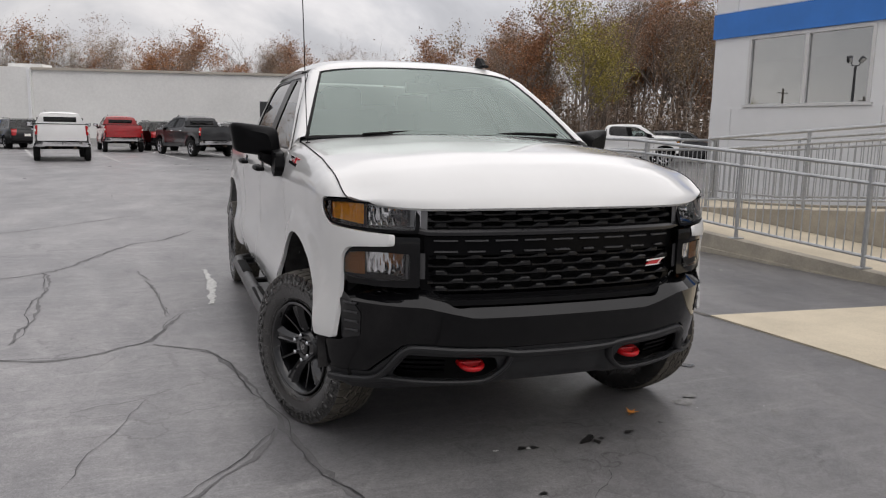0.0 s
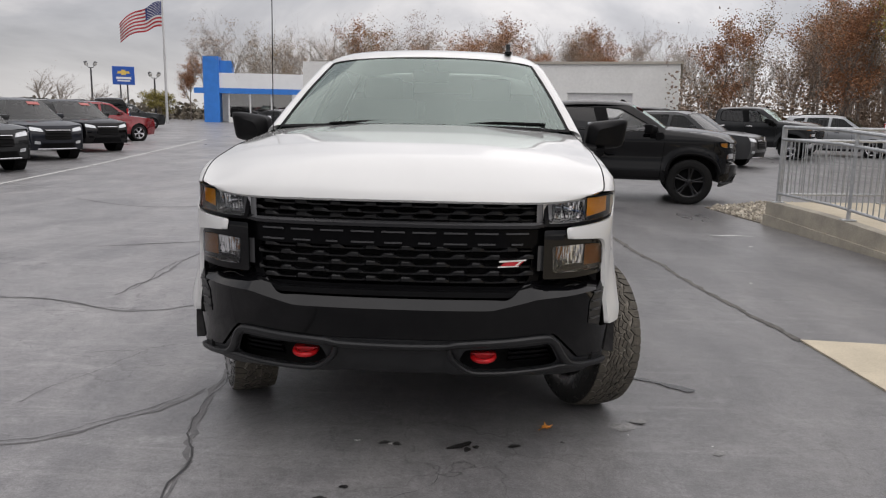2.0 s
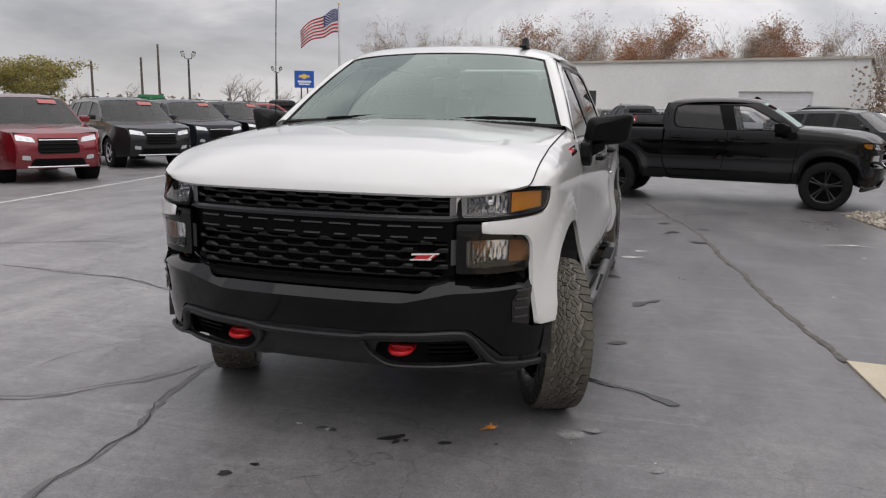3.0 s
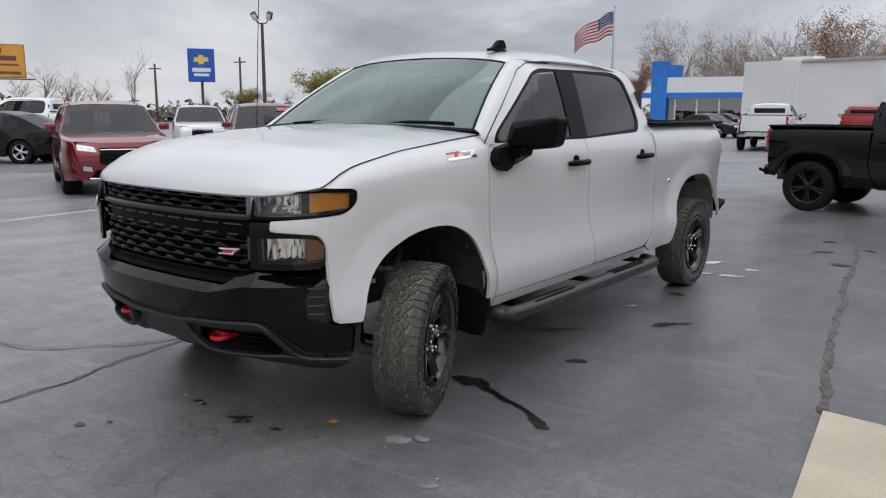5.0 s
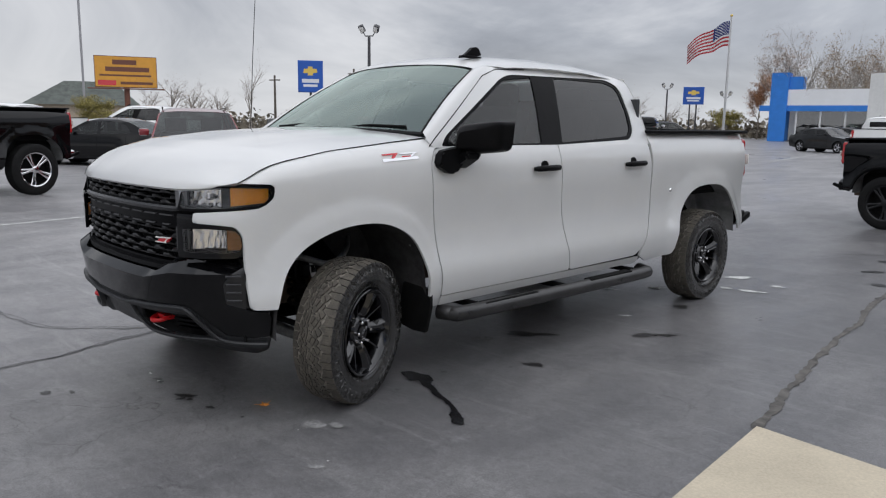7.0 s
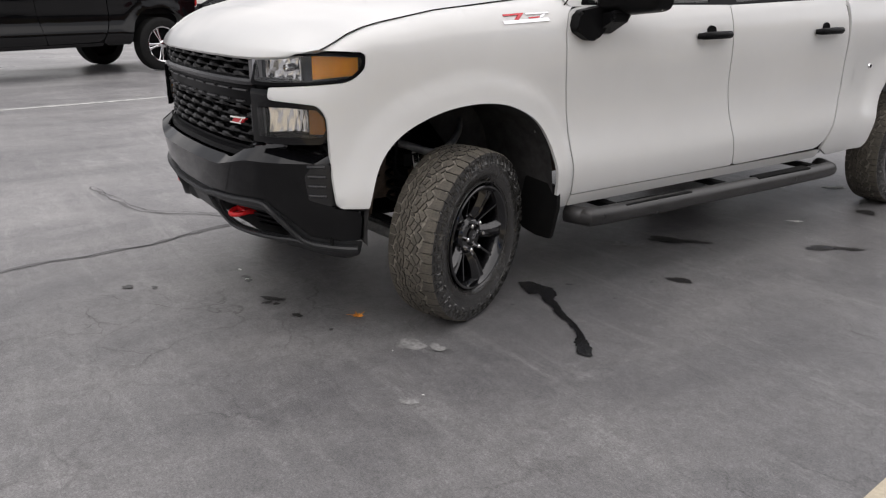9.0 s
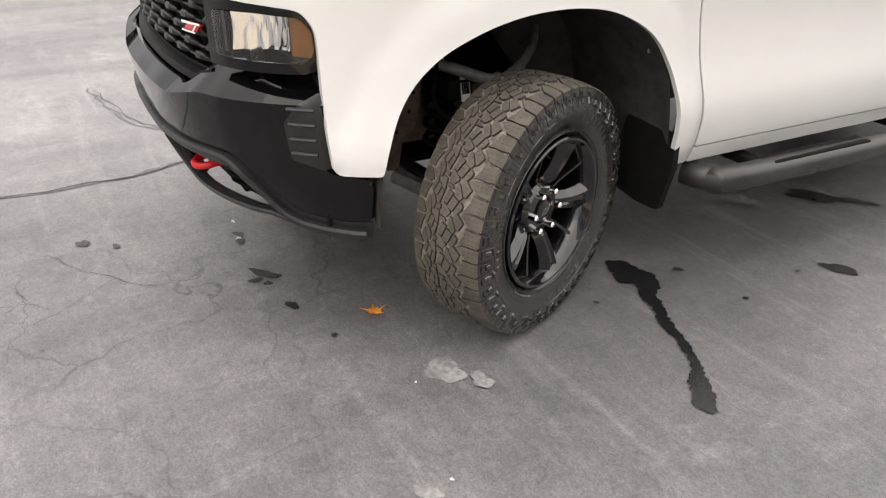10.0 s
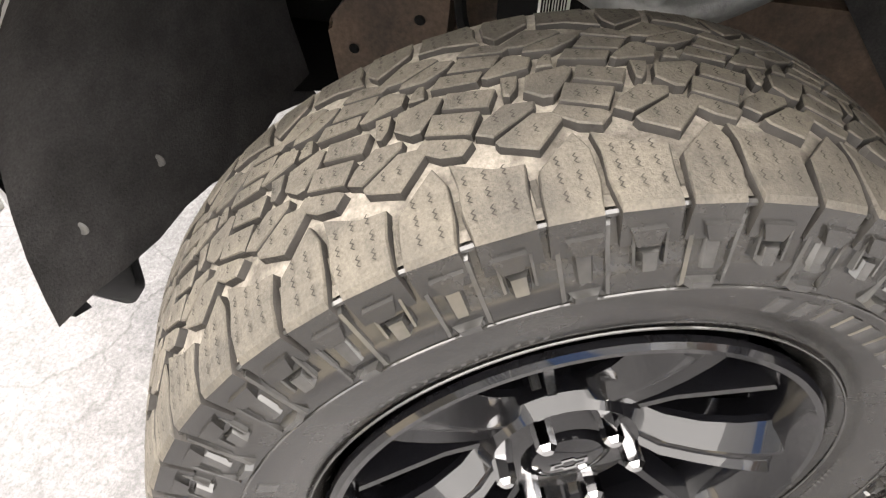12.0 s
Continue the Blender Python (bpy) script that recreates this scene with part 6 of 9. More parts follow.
    def rear(u, v):
        tl = k["tail"][::-1]
        y = interp(v, [q[1] for q in tl], [q[0] for q in tl])
        t = min(1.0, abs(u) / wide(tail_y, v))
        return Vector((u, y + 0.04 * (1 - t ** 2) - 0.12 * t ** 6, v))
    wn = wide(nose_y, 0.7) * 0.995
    part("front_fascia", sheet(fillet([(-wn, k["nose"][0][1]), (wn, k["nose"][0][1]), (wn, nz - 0.01), (-wn, nz - 0.01)], 0.05), front, (), 0.14), P, car, sharp=60)
    wt = wide(tail_y, 0.8) * 0.995
    part("rear_fascia", sheet(fillet([(-wt, k["tail"][3][1]), (wt, k["tail"][3][1]), (wt, k["tail"][0][1]), (-wt, k["tail"][0][1])], 0.04), rear, (), 0.14), P, car, sharp=60)
    h = nz - k["nose"][0][1]
    z0 = k["nose"][0][1]

    def proud(fn, d):
        return lambda u, v: fn(u, v) + Vector((0, d, 0))
    gz0, gz1, gw = (z0 + h * 0.42, z0 + h * 0.86, wn * 0.52)
    gr = part("radiator_grille", sheet(fillet([(-gw, gz0 + 0.03), (-gw * 0.85, gz0), (gw * 0.85, gz0), (gw, gz0 + 0.03), (gw * 0.96, gz1), (-gw * 0.96, gz1)], 0.03), proud(front, -0.012), (), 0.14), MATTE_BLACK, car)
    for i in range(4):
        z = gz0 + (gz1 - gz0) * (i + 0.5) / 4
        pts = [front(x, z) + Vector((0, -0.025, 0)) for x in np.linspace(-gw * 0.92, gw * 0.92, 9)]
        part("grille_slat", tube(pts, 0.012, 5), CHROME if i == 3 else SATIN_BLACK, gr)
    part("lower_intake", sheet(fillet([(-wn * 0.7, z0 + 0.05), (wn * 0.7, z0 + 0.05), (wn * 0.6, z0 + h * 0.28), (-wn * 0.6, z0 + h * 0.28)], 0.03), proud(front, -0.012), (), 0.14), SATIN_BLACK, car)
    part("front_lip", tube([front(x, z0 + 0.03) + Vector((0, -0.02, 0)) for x in np.linspace(-wn * 0.75, wn * 0.75, 9)], 0.017, 6), ALLOY if grille == "chrome" else SATIN_BLACK, car)
    for s in (1, -1):
        hl = [(s * wn * 0.55, z0 + h * 0.74), (s * wn * 0.99, z0 + h * 0.80), (s * wn * 0.99, z0 + h * 0.95), (s * wn * 0.62, z0 + h * 0.88)]
        part("head_lamp", sheet(fillet(hl, 0.02), proud(front, -0.014), (), 0.06, (), (0, 0.02, 0)), LIGHT_LENS, car, fix=False)
        part("fog_lamp", sheet(fillet([(s * wn * 0.68, z0 + h * 0.24), (s * wn * 0.88, z0 + h * 0.26), (s * wn * 0.88, z0 + h * 0.38), (s * wn * 0.70, z0 + h * 0.36)], 0.015), proud(front, -0.014), (), 0.06, (), (0, 0.02, 0)), LIGHT_LENS if grille == "chrome" else SATIN_BLACK, car, fix=False)
        tz0, tz1 = k["tail"][1][1] - 0.22, k["tail"][0][1] - 0.02
        part("tail_lamp", sheet(fillet([(s * wt * 0.72, tz0), (s * wt * 0.985, tz0), (s * wt * 0.985, tz1), (s * wt * 0.6, tz1)], 0.02), proud(rear, 0.014), (), 0.06, (), (0, -0.02, 0)), RED_LENS, car, fix=False)
    part("rear_plate", sheet([(-0.16, 0.72), (0.16, 0.72), (0.16, 0.86), (-0.16, 0.86)], proud(rear, 0.016), (), 0.2), LABEL_WHITE, car)
    part("rear_bumper", tube([rear(x, k["tail"][3][1] + 0.10) + Vector((0, 0.02, 0)) for x in np.linspace(-wt * 0.95, wt * 0.95, 9)], 0.085, 8), SATIN_BLACK, car)
    # cab
    house = k["house"]
    hz0, hz1 = house[0][1], max(p[1] for p in house)

    def hx(z):
        t = (z - hz0) / (hz1 - hz0)
        return half * (0.955 - 0.21 * t - 0.06 * max(0, t - 0.85) / 0.15)
    for s in (1, -1):
        bm = sheet(fillet(house, 0.06, 3), lambda u, v: Vector((hx(v), u, v)), [fillet(q, 0.035, 2) for q in k["panes"]], steps, (), (-0.03, 0, 0))
        part("cab_side", flip(bm) if s < 0 else bm, P, car, sharp=45, fix=False)
        for q in k["panes"]:
            bm = sheet(fillet(q, 0.035, 2), lambda u, v: Vector((hx(v) - 0.012, u, v)), (), 0.3)
            part("side_window", flip(bm) if s < 0 else bm, CAR_GLASS, car, sharp=45, fix=False)
    fy0, fz0 = house[0]
    fy1, fz1 = house[1]
    ry1, rz1 = house[-2]
    ry0, rz0 = house[-1]

    def wscreen(a, b):
        p = 2 * a - 1
        z = fz0 + (fz1 + 0.02 - fz0) * b
        return Vector((p * hx(z) * 0.97, fy0 + (fy1 - fy0) * b - 0.10 * (1 - p * p) * (1 - 0.6 * b), z + 0.02 * (1 - p * p)))
    part("windscreen", grid(11, 6, wscreen), CAR_GLASS, car, sharp=60)

    def top(a, b):
        p = 2 * a - 1
        y = fy1 - 0.04 * (1 - p * p) + (ry1 - fy1 + 0.04 * (1 - p * p)) * b
        z = interp(y, [q[0] for q in house[1:-1]], [q[1] for q in house[1:-1]])
        return Vector((p * hx(z), y, z + 0.045 * (1 - p ** 4)))
    part("roof", grid(11, 10, top), P, car, sharp=60)

    def back(a, b):
        p = 2 * a - 1
        z = rz0 + (rz1 + 0.02 - rz0) * b
        return Vector((p * hx(z) * 0.97, ry0 + (ry1 - ry0) * b + 0.05 * (1 - p * p), z + 0.03 * (1 - p * p) * b))
    part("rear_screen", grid(9, 5, back), CAR_GLASS, car, sharp=60)
    part("cabin", box_mesh((0, (fy1 + ry1) / 2, hz0 - 0.05), (half * 1.5, (ry1 - fy1) * 1.1, 0.35), 0.1), CABIN, car)
    for x in (-0.38, 0.38):
        part("seat", box_mesh((x, (fy1 + ry1) / 2 - 0.15, hz0 + 0.18), (0.46, 0.16, 0.5), 0.06), SEAT, car)
    if kind == "suv":
        for s in (1, -1):
            part("roof_rail", tube([(s * half * 0.68, 0.0, hz1 + 0.035), (s * half * 0.69, 0.2, hz1 + 0.055), (s * half * 0.68, 1.3, hz1 + 0.045), (s * half * 0.66, 1.55, hz1 - 0.01)], 0.014, 6), SATIN_BLACK, car)
    part("underside", box_mesh((0, 0, low + 0.06), (half * 1.5, L * 0.86, 0.08)), MATTE_BLACK, car)
    if price_tag:
        tag_m = surface("orange_tag", (0.42, 0.13, 0.12), 0.6)
        bm = bmesh.new()
        q = [wscreen(a, b) + Vector((0, -0.015, 0.01)) for a, b in ((0.62, 0.78), (0.86, 0.78), (0.86, 0.93), (0.62, 0.93))]
        bm.faces.new([bm.verts.new(v) for v in q])
        part("window_sticker", bm, tag_m, car, "faded orange price sticker")
    return car


def facing(x, y, dx, dy):
    """A pose at (x, y) with the nose (-y) turned towards (dx, dy)."""
    return pose(x, y, 0, 0, 0, math.degrees(math.atan2(dx, -dy)))


BLACK_RIM = surface("black_alloy", (0.007, 0.007, 0.008), 0.3, spec=0.2, coat=0.4)
ROW = (0.85, -0.53)
PARKED = [
    ("pickup", "black", "black crew-cab pickup with black wheels parked beside the gravel bed", 2.26, 10.77, 0.988, -0.155, dict(size=0.92, rim=BLACK_RIM, price_tag=True, flares=True, clear=True, wheel_r=0.43)),
    ("suv", "red", "metallic red compact suv with chrome lower trim", -11.75, 9.4, *ROW, dict(grille="chrome", price_tag=True, steps=0.1)),
    ("suv", "dark", "dark green-black compact suv with silver wheels", -12.4, 13.4, *ROW, dict(grille="chrome", price_tag=True, steps=0.1)),
    ("suv", "navy", "dark navy mid-size suv with chrome grille", -13.45, 17.65, *ROW, dict(grille="chrome", price_tag=True)),
    ("suv", "black", "black compact suv with chrome front lip", -14.2, 21.9, *ROW, dict(price_tag=True)),
    ("suv", "red", "dark red compact suv facing the lane", -11.7, 5.2, 0.92, -0.39, dict(grille="chrome", steps=0.1)),
    ("pickup", "black", "black crew-cab pickup with bright wheels in the front row", -12.03, -0.67, 0.35, -0.937, dict(size=1.14, rim=CHROME, bright=True, wheel_r=0.43)),
    ("sedan", "black", "black sedan with a bright window line", -21.0, 6.6, -0.78, -0.62, dict(grille="chrome")),
    ("suv", "white", "white compact suv in the second row", -22.0, 14.5, 0.85, -0.53, dict()),
    ("suv", "red", "brownish red suv in the second row", -20.4, 18.0, 0.85, -0.53, dict()),
    ("pickup", "white", "white crew-cab pickup in the second row", -26.0, 10.2, -0.75, -0.66, dict()),
    ("pickup", "white", "white pickup at the row's far end", -27.5, 5.5, -0.8, -0.6, dict()),
]
PARKED += [
    ("suv", "red", "red three-row suv beside the lane", -16.6, 28.4, 0.55, 0.83, dict(grille="chrome")),
    ("pickup", "black", "black pickup seen from behind", -20.6, 37.5, -0.45, 0.89, dict()),
    ("suv", "dark", "dark suv at the end of the row", -24.2, 47.0, 0.8, 0.6, dict()),
    ("sedan", "black", "black sedan before the showroom", -18.0, 62.0, -0.97, 0.24, dict()),
    ("pickup", "white", "white pickup with its tailgate to the lane", -5.75, 31.9, -0.14, 0.99, dict(bright=True, group="trucks by the warehouse")),
    ("pickup", "bright_red", "bright red older pickup with chrome bumper", -4.05, 43.0, -0.14, 0.99, dict(bright=True, group="trucks by the warehouse")),
    ("pickup", "grey", "dark grey crew-cab pickup seen from behind", -0.25, 37.2, -0.38, 0.92, dict(bright=True, group="trucks by the warehouse")),
    ("suv", "black", "black suv between two pickups", -2.3, 45.5, -0.3, 0.95, dict(group="trucks by the warehouse")),
    ("sedan", "dark", "dark green sedan by the warehouse wall", -13.0, 46.0, 0.9, -0.4, dict(group="trucks by the warehouse")),
    ("suv", "dark", "dark suv parked by the warehouse wall", -9.8, 46.5, -0.4, 0.9, dict(group="trucks by the warehouse")),
    ("suv", "silver", "silver suv by the warehouse door", 1.8, 43.5, 0.6, -0.8, dict(group="trucks by the warehouse")),
]
PARKED += [
    ("pickup", "dark", "dark grey heavy-duty pickup with chrome bumper", 10.7, 27.2, 0.83, -0.56, dict(bright=True, group="back row")),
    ("suv", "silver", "silver grey suv in the back row", 15.3, 29.4, 0.83, -0.56, dict(group="back row")),
    ("suv", "grey", "grey crossover behind the black pickup", 6.9, 21.5, 0.80, -0.60, dict(grille="chrome", group="back row")),
    ("pickup", "white", "white crew-cab pickup in the back row", 20.0, 29.0, 0.83, -0.56, dict(group="back row")),
    ("suv", "white", "white van at the back of the lot", 12.0, 40.0, 0.9, -0.4, dict(group="back row")),
    ("pickup", "black", "black pickup at the back of the lot", 8.6, 36.0, -0.8, 0.6, dict(group="back row")),
    ("suv", "white", "white suv at the back of the lot", 19.0, 41.0, 0.9, -0.4, dict(group="back row")),
    ("suv", "white", "white suv near the office building", 27.5, 36.5, 0.9, -0.4, dict(group="back row")),
    ("suv", "grey", "grey suv near the office building", 25.0, 31.0, 0.83, -0.56, dict(group="back row")),
    ("suv", "silver", "silver suv at the back of the lot", 5.6, 40.5, 0.9, -0.4, dict(group="back row")),
]
for kind, paint, label, x, y, dx, dy, kw in PARKED:
    if kind == "pickup":
        parked_truck(paint, label, facing(x, y, dx, dy) @ pose(0, -1.86, 0), **kw)
    else:
        build_car(kind, paint, label, facing(x, y, dx, dy), **kw)


# ---- ground ----
def asphalt_material():
    m = bpy.data.materials.new("sealed_asphalt")
    m.use_nodes = True
    nt = m.node_tree
    link = nt.links.new
    b = nt.nodes["Principled BSDF"]
    tc = nt.nodes.new("ShaderNodeTexCoord")

    def noise_at(scale, detail, rough=0.6, stretch=None, distort=0.0):
        n = nt.nodes.new("ShaderNodeTexNoise")
        n.inputs["Scale"].default_value, n.inputs["Detail"].default_value, n.inputs["Roughness"].default_value = scale, detail, rough
        n.inputs["Distortion"].default_value = distort
        if stretch:
            mp = nt.nodes.new("ShaderNodeMapping")
            mp.inputs["Scale"].default_value = stretch[:3]
            mp.inputs["Rotation"].default_value = (0, 0, radians(stretch[3]))
            link(tc.outputs["Object"], mp.inputs["Vector"])
            link(mp.outputs[0], n.inputs["Vector"])
        else:
            link(tc.outputs["Object"], n.inputs["Vector"])
        return n.outputs["Fac"]

    def ramp(fac, p0, c0, p1, c1):
        r = nt.nodes.new("ShaderNodeValToRGB")
        r.color_ramp.elements[0].position, r.color_ramp.elements[1].position = p0, p1
        r.color_ramp.elements[0].color, r.color_ramp.elements[1].color = (*c0, 1), (*c1, 1)
        link(fac, r.inputs[0])
        return r.outputs[0]

    def mix(kind, fac, a, c):
        x = nt.nodes.new("ShaderNodeMix")
        x.data_type, x.blend_type = "RGBA", kind
        if isinstance(fac, float):
            x.inputs[0].default_value = fac
        else:
            link(fac, x.inputs[0])
        for sock, v in ((6, a), (7, c)):
            if isinstance(v, tuple):
                x.inputs[sock].default_value = (*v, 1)
            else:
                link(v, x.inputs[sock])
        return x.outputs[2]
    broad = ramp(noise_at(0.35, 4.0), 0.30, (0.110, 0.108, 0.111), 0.70, (0.176, 0.172, 0.173))
    patch = ramp(noise_at(1.7, 6.0, 0.65, (1, 0.45, 1, 20), 0.5), 0.38, (0.80, 0.80, 0.81), 0.66, (1.18, 1.17, 1.16))
    col = mix("MULTIPLY", 1.0, broad, patch)
    # pale worn blotches
    worn = ramp(noise_at(3.2, 7.0, 0.7, None, 0.8), 0.60, (0, 0, 0), 0.74, (1, 1, 1))
    col = mix("MIX", mix("MULTIPLY", 1.0, worn, (0.40, 0.40, 0.40)), col, (0.30, 0.296, 0.293))
    # long scuffs left by tyres and brooms, and flaky pale patches
    scuff = ramp(noise_at(2.6, 7.0, 0.72, (0.35, 3.2, 1, 32), 0.7), 0.52, (0, 0, 0), 0.68, (1, 1, 1))
    col = mix("MIX", mix("MULTIPLY", 1.0, scuff, (0.30, 0.30, 0.30)), col, (0.28, 0.274, 0.27))
    flake = ramp(noise_at(7.5, 8.0, 0.8, None, 1.2), 0.62, (0, 0, 0), 0.66, (1, 1, 1))
    col = mix("MIX", mix("MULTIPLY", 1.0, flake, (0.35, 0.35, 0.35)), col, (0.30, 0.294, 0.288))
    # the lane side is older and paler than the sealed strip beside the ramp
    sx = nt.nodes.new("ShaderNodeSeparateXYZ")
    link(tc.outputs["Object"], sx.inputs[0])
    edge = nt.nodes.new("ShaderNodeMath")
    edge.operation = "MULTIPLY_ADD"
    edge.inputs[1].default_value = 1.6
    link(noise_at(0.8, 5.0, 0.6, None, 0.5), edge.inputs[0])
    link(sx.outputs["X"], edge.inputs[2])
    age = nt.nodes.new("ShaderNodeMapRange")
    age.inputs["From Min"].default_value, age.inputs["From Max"].default_value = -1.3, 0.9
    age.inputs["To Min"].default_value, age.inputs["To Max"].default_value = 1.62, 0.97
    link(edge.outputs[0], age.inputs["Value"])
    col = mix("MULTIPLY", 1.0, col, age.outputs[0])
    # faint network of hairline cracks in worn stretches
    vo = nt.nodes.new("ShaderNodeTexVoronoi")
    vo.feature = "DISTANCE_TO_EDGE"
    vo.inputs["Scale"].default_value = 2.1
    wob = nt.nodes.new("ShaderNodeTexNoise")
    wob.inputs["Scale"].default_value, wob.inputs["Detail"].default_value = 3.5, 6.0
    link(tc.outputs["Object"], wob.inputs["Vector"])
    add = nt.nodes.new("ShaderNodeVectorMath")
    add.operation = "MULTIPLY_ADD"
    add.inputs[1].default_value = (0.45, 0.45, 0)
    link(wob.outputs["Color"], add.inputs[0])
    link(tc.outputs["Object"], add.inputs[2])
    link(add.outputs[0], vo.inputs["Vector"])
    hair = ramp(vo.outputs["Distance"], 0.003, (0.52, 0.51, 0.51), 0.013, (1, 1, 1))
    where = ramp(noise_at(0.55, 3.0, 0.6, None, 0.4), 0.46, (0, 0, 0), 0.66, (1, 1, 1))
    col = mix("MULTIPLY", where, col, hair)
    pit = ramp(noise_at(30.0, 5.0, 0.8), 0.70, (1, 1, 1), 0.76, (0.45, 0.45, 0.45))
    col = mix("MULTIPLY", 1.0, col, pit)
    mottle = ramp(noise_at(11.0, 6.0, 0.75, None, 0.4), 0.30, (0.80, 0.80, 0.80), 0.70, (1.20, 1.20, 1.20))
    col = mix("MULTIPLY", 1.0, col, mottle)
    speck = ramp(noise_at(46.0, 4.0, 0.8), 0.34, (0.80, 0.80, 0.80), 0.68, (1.22, 1.22, 1.22))
    col = mix("MULTIPLY", 1.0, col, speck)
    grit = ramp(noise_at(140.0, 3.0, 0.7), 0.28, (0.62, 0.62, 0.62), 0.74, (1.40, 1.40, 1.40))
    col = mix("MULTIPLY", 1.0, col, grit)
    link(col, b.inputs["Base Color"])
    mr = nt.nodes.new("ShaderNodeMapRange")
    mr.inputs["From Min"].default_value, mr.inputs["From Max"].default_value = 0.3, 0.7
    mr.inputs["To Min"].default_value, mr.inputs["To Max"].default_value = 0.26, 0.46
    link(noise_at(0.9, 5.0, 0.6, (1, 0.4, 1, 15)), mr.inputs["Value"])
    link(mr.outputs[0], b.inputs["Roughness"])
    bp = nt.nodes.new("ShaderNodeBump")
    bp.inputs["Strength"].default_value, bp.inputs["Distance"].default_value = 1.0, 0.0013
    link(noise_at(170.0, 4.0, 0.7), bp.inputs["Height"])
    bp2 = nt.nodes.new("ShaderNodeBump")
    bp2.inputs["Strength"].default_value, bp2.inputs["Distance"].default_value = 1.0, 0.004
    link(noise_at(2.0, 3.0), bp2.inputs["Height"])
    link(bp.outputs[0], bp2.inputs["Normal"])
    link(bp2.outputs[0], b.inputs["Normal"])
    return m


ASPHALT = asphalt_material()
FILLER = surface("old_sealant", (0.105, 0.102, 0.104), 0.6, second=(0.145, 0.142, 0.143), scale=7, fine=0.3, fine_scale=110, bump=0.002, bump_scale=150)
CRACK = surface("tar_crack", (0.040, 0.039, 0.040), 0.6, vary=0.5, scale=30, bump=0.003, bump_scale=90)
STAIN = surface("dark_stain", (0.022, 0.021, 0.021), 0.35, vary=0.3, scale=25, rough_vary=0.1, bump=0.001, bump_scale=200)
WET = surface("wet_spill", (0.012, 0.012, 0.013), 0.10, vary=0.3, scale=20, rough_vary=0.05, bump=0.001, bump_scale=150)
ROAD_WHITE = surface("worn_line_paint", (0.62, 0.62, 0.60), 0.7, second=(0.34, 0.34, 0.33), scale=9, fine=0.25, fine_scale=90, bump=0.002, bump_scale=160)
CONCRETE = surface("pale_concrete", (0.52, 0.455, 0.345), 0.85, vary=0.10, scale=1.6, fine=0.12, fine_scale=70, bump=0.0025, bump_scale=120)
KERB = surface("kerb_concrete", (0.42, 0.38, 0.31), 0.88, second=(0.30, 0.275, 0.23), scale=3.0, fine=0.15, fine_scale=60, bump=0.003, bump_scale=80)
GALV = surface("galvanised_tube", (0.46, 0.47, 0.48), 0.42, 0.75, vary=0.12, scale=14, bump=0.0006, bump_scale=120)
PANEL_WHITE = surface("white_metal_panel", (0.80, 0.81, 0.82), 0.38, vary=0.03, scale=1.0, rough_vary=0.05)
WALL_WHITE = surface("painted_block_wall", (0.78, 0.78, 0.76), 0.8, vary=0.05, scale=0.25, fine=0.05, fine_scale=6, bump=0.004, bump_scale=8)
BLUE = surface("blue_fascia", (0.030, 0.20, 0.64), 0.38, vary=0.06, scale=1.5)
FRAME_WHITE = surface("window_frame_paint", (0.68, 0.68, 0.68), 0.4, vary=0.04, scale=5)
OFFICE_GLASS = glass("office_glass", (0.55, 0.58, 0.57), 0.30)
SHOW_GLASS = glass("showroom_glass", (0.22, 0.23, 0.23), 0.14)
WOOD_POLE = surface("weathered_pole", (0.10, 0.085, 0.07), 0.85, vary=0.3, scale=6)
DARK_POLE = surface("dark_painted_pole", (0.05, 0.05, 0.055), 0.5, vary=0.2, scale=6)
SIGN_YELLOW = surface("sign_yellow", (0.62, 0.30, 0.035), 0.5, vary=0.08, scale=1.5)
SIGN_BLUE = surface("sign_blue", (0.012, 0.085, 0.40), 0.4, vary=0.06, scale=1.5)
SIGN_GOLD = surface("sign_gold", (0.70, 0.50, 0.10), 0.4)
SIGN_BROWN = surface("sign_brown", (0.14, 0.05, 0.03), 0.5)
SIGN_WHITE = surface("sign_white", (0.7, 0.72, 0.74), 0.5)


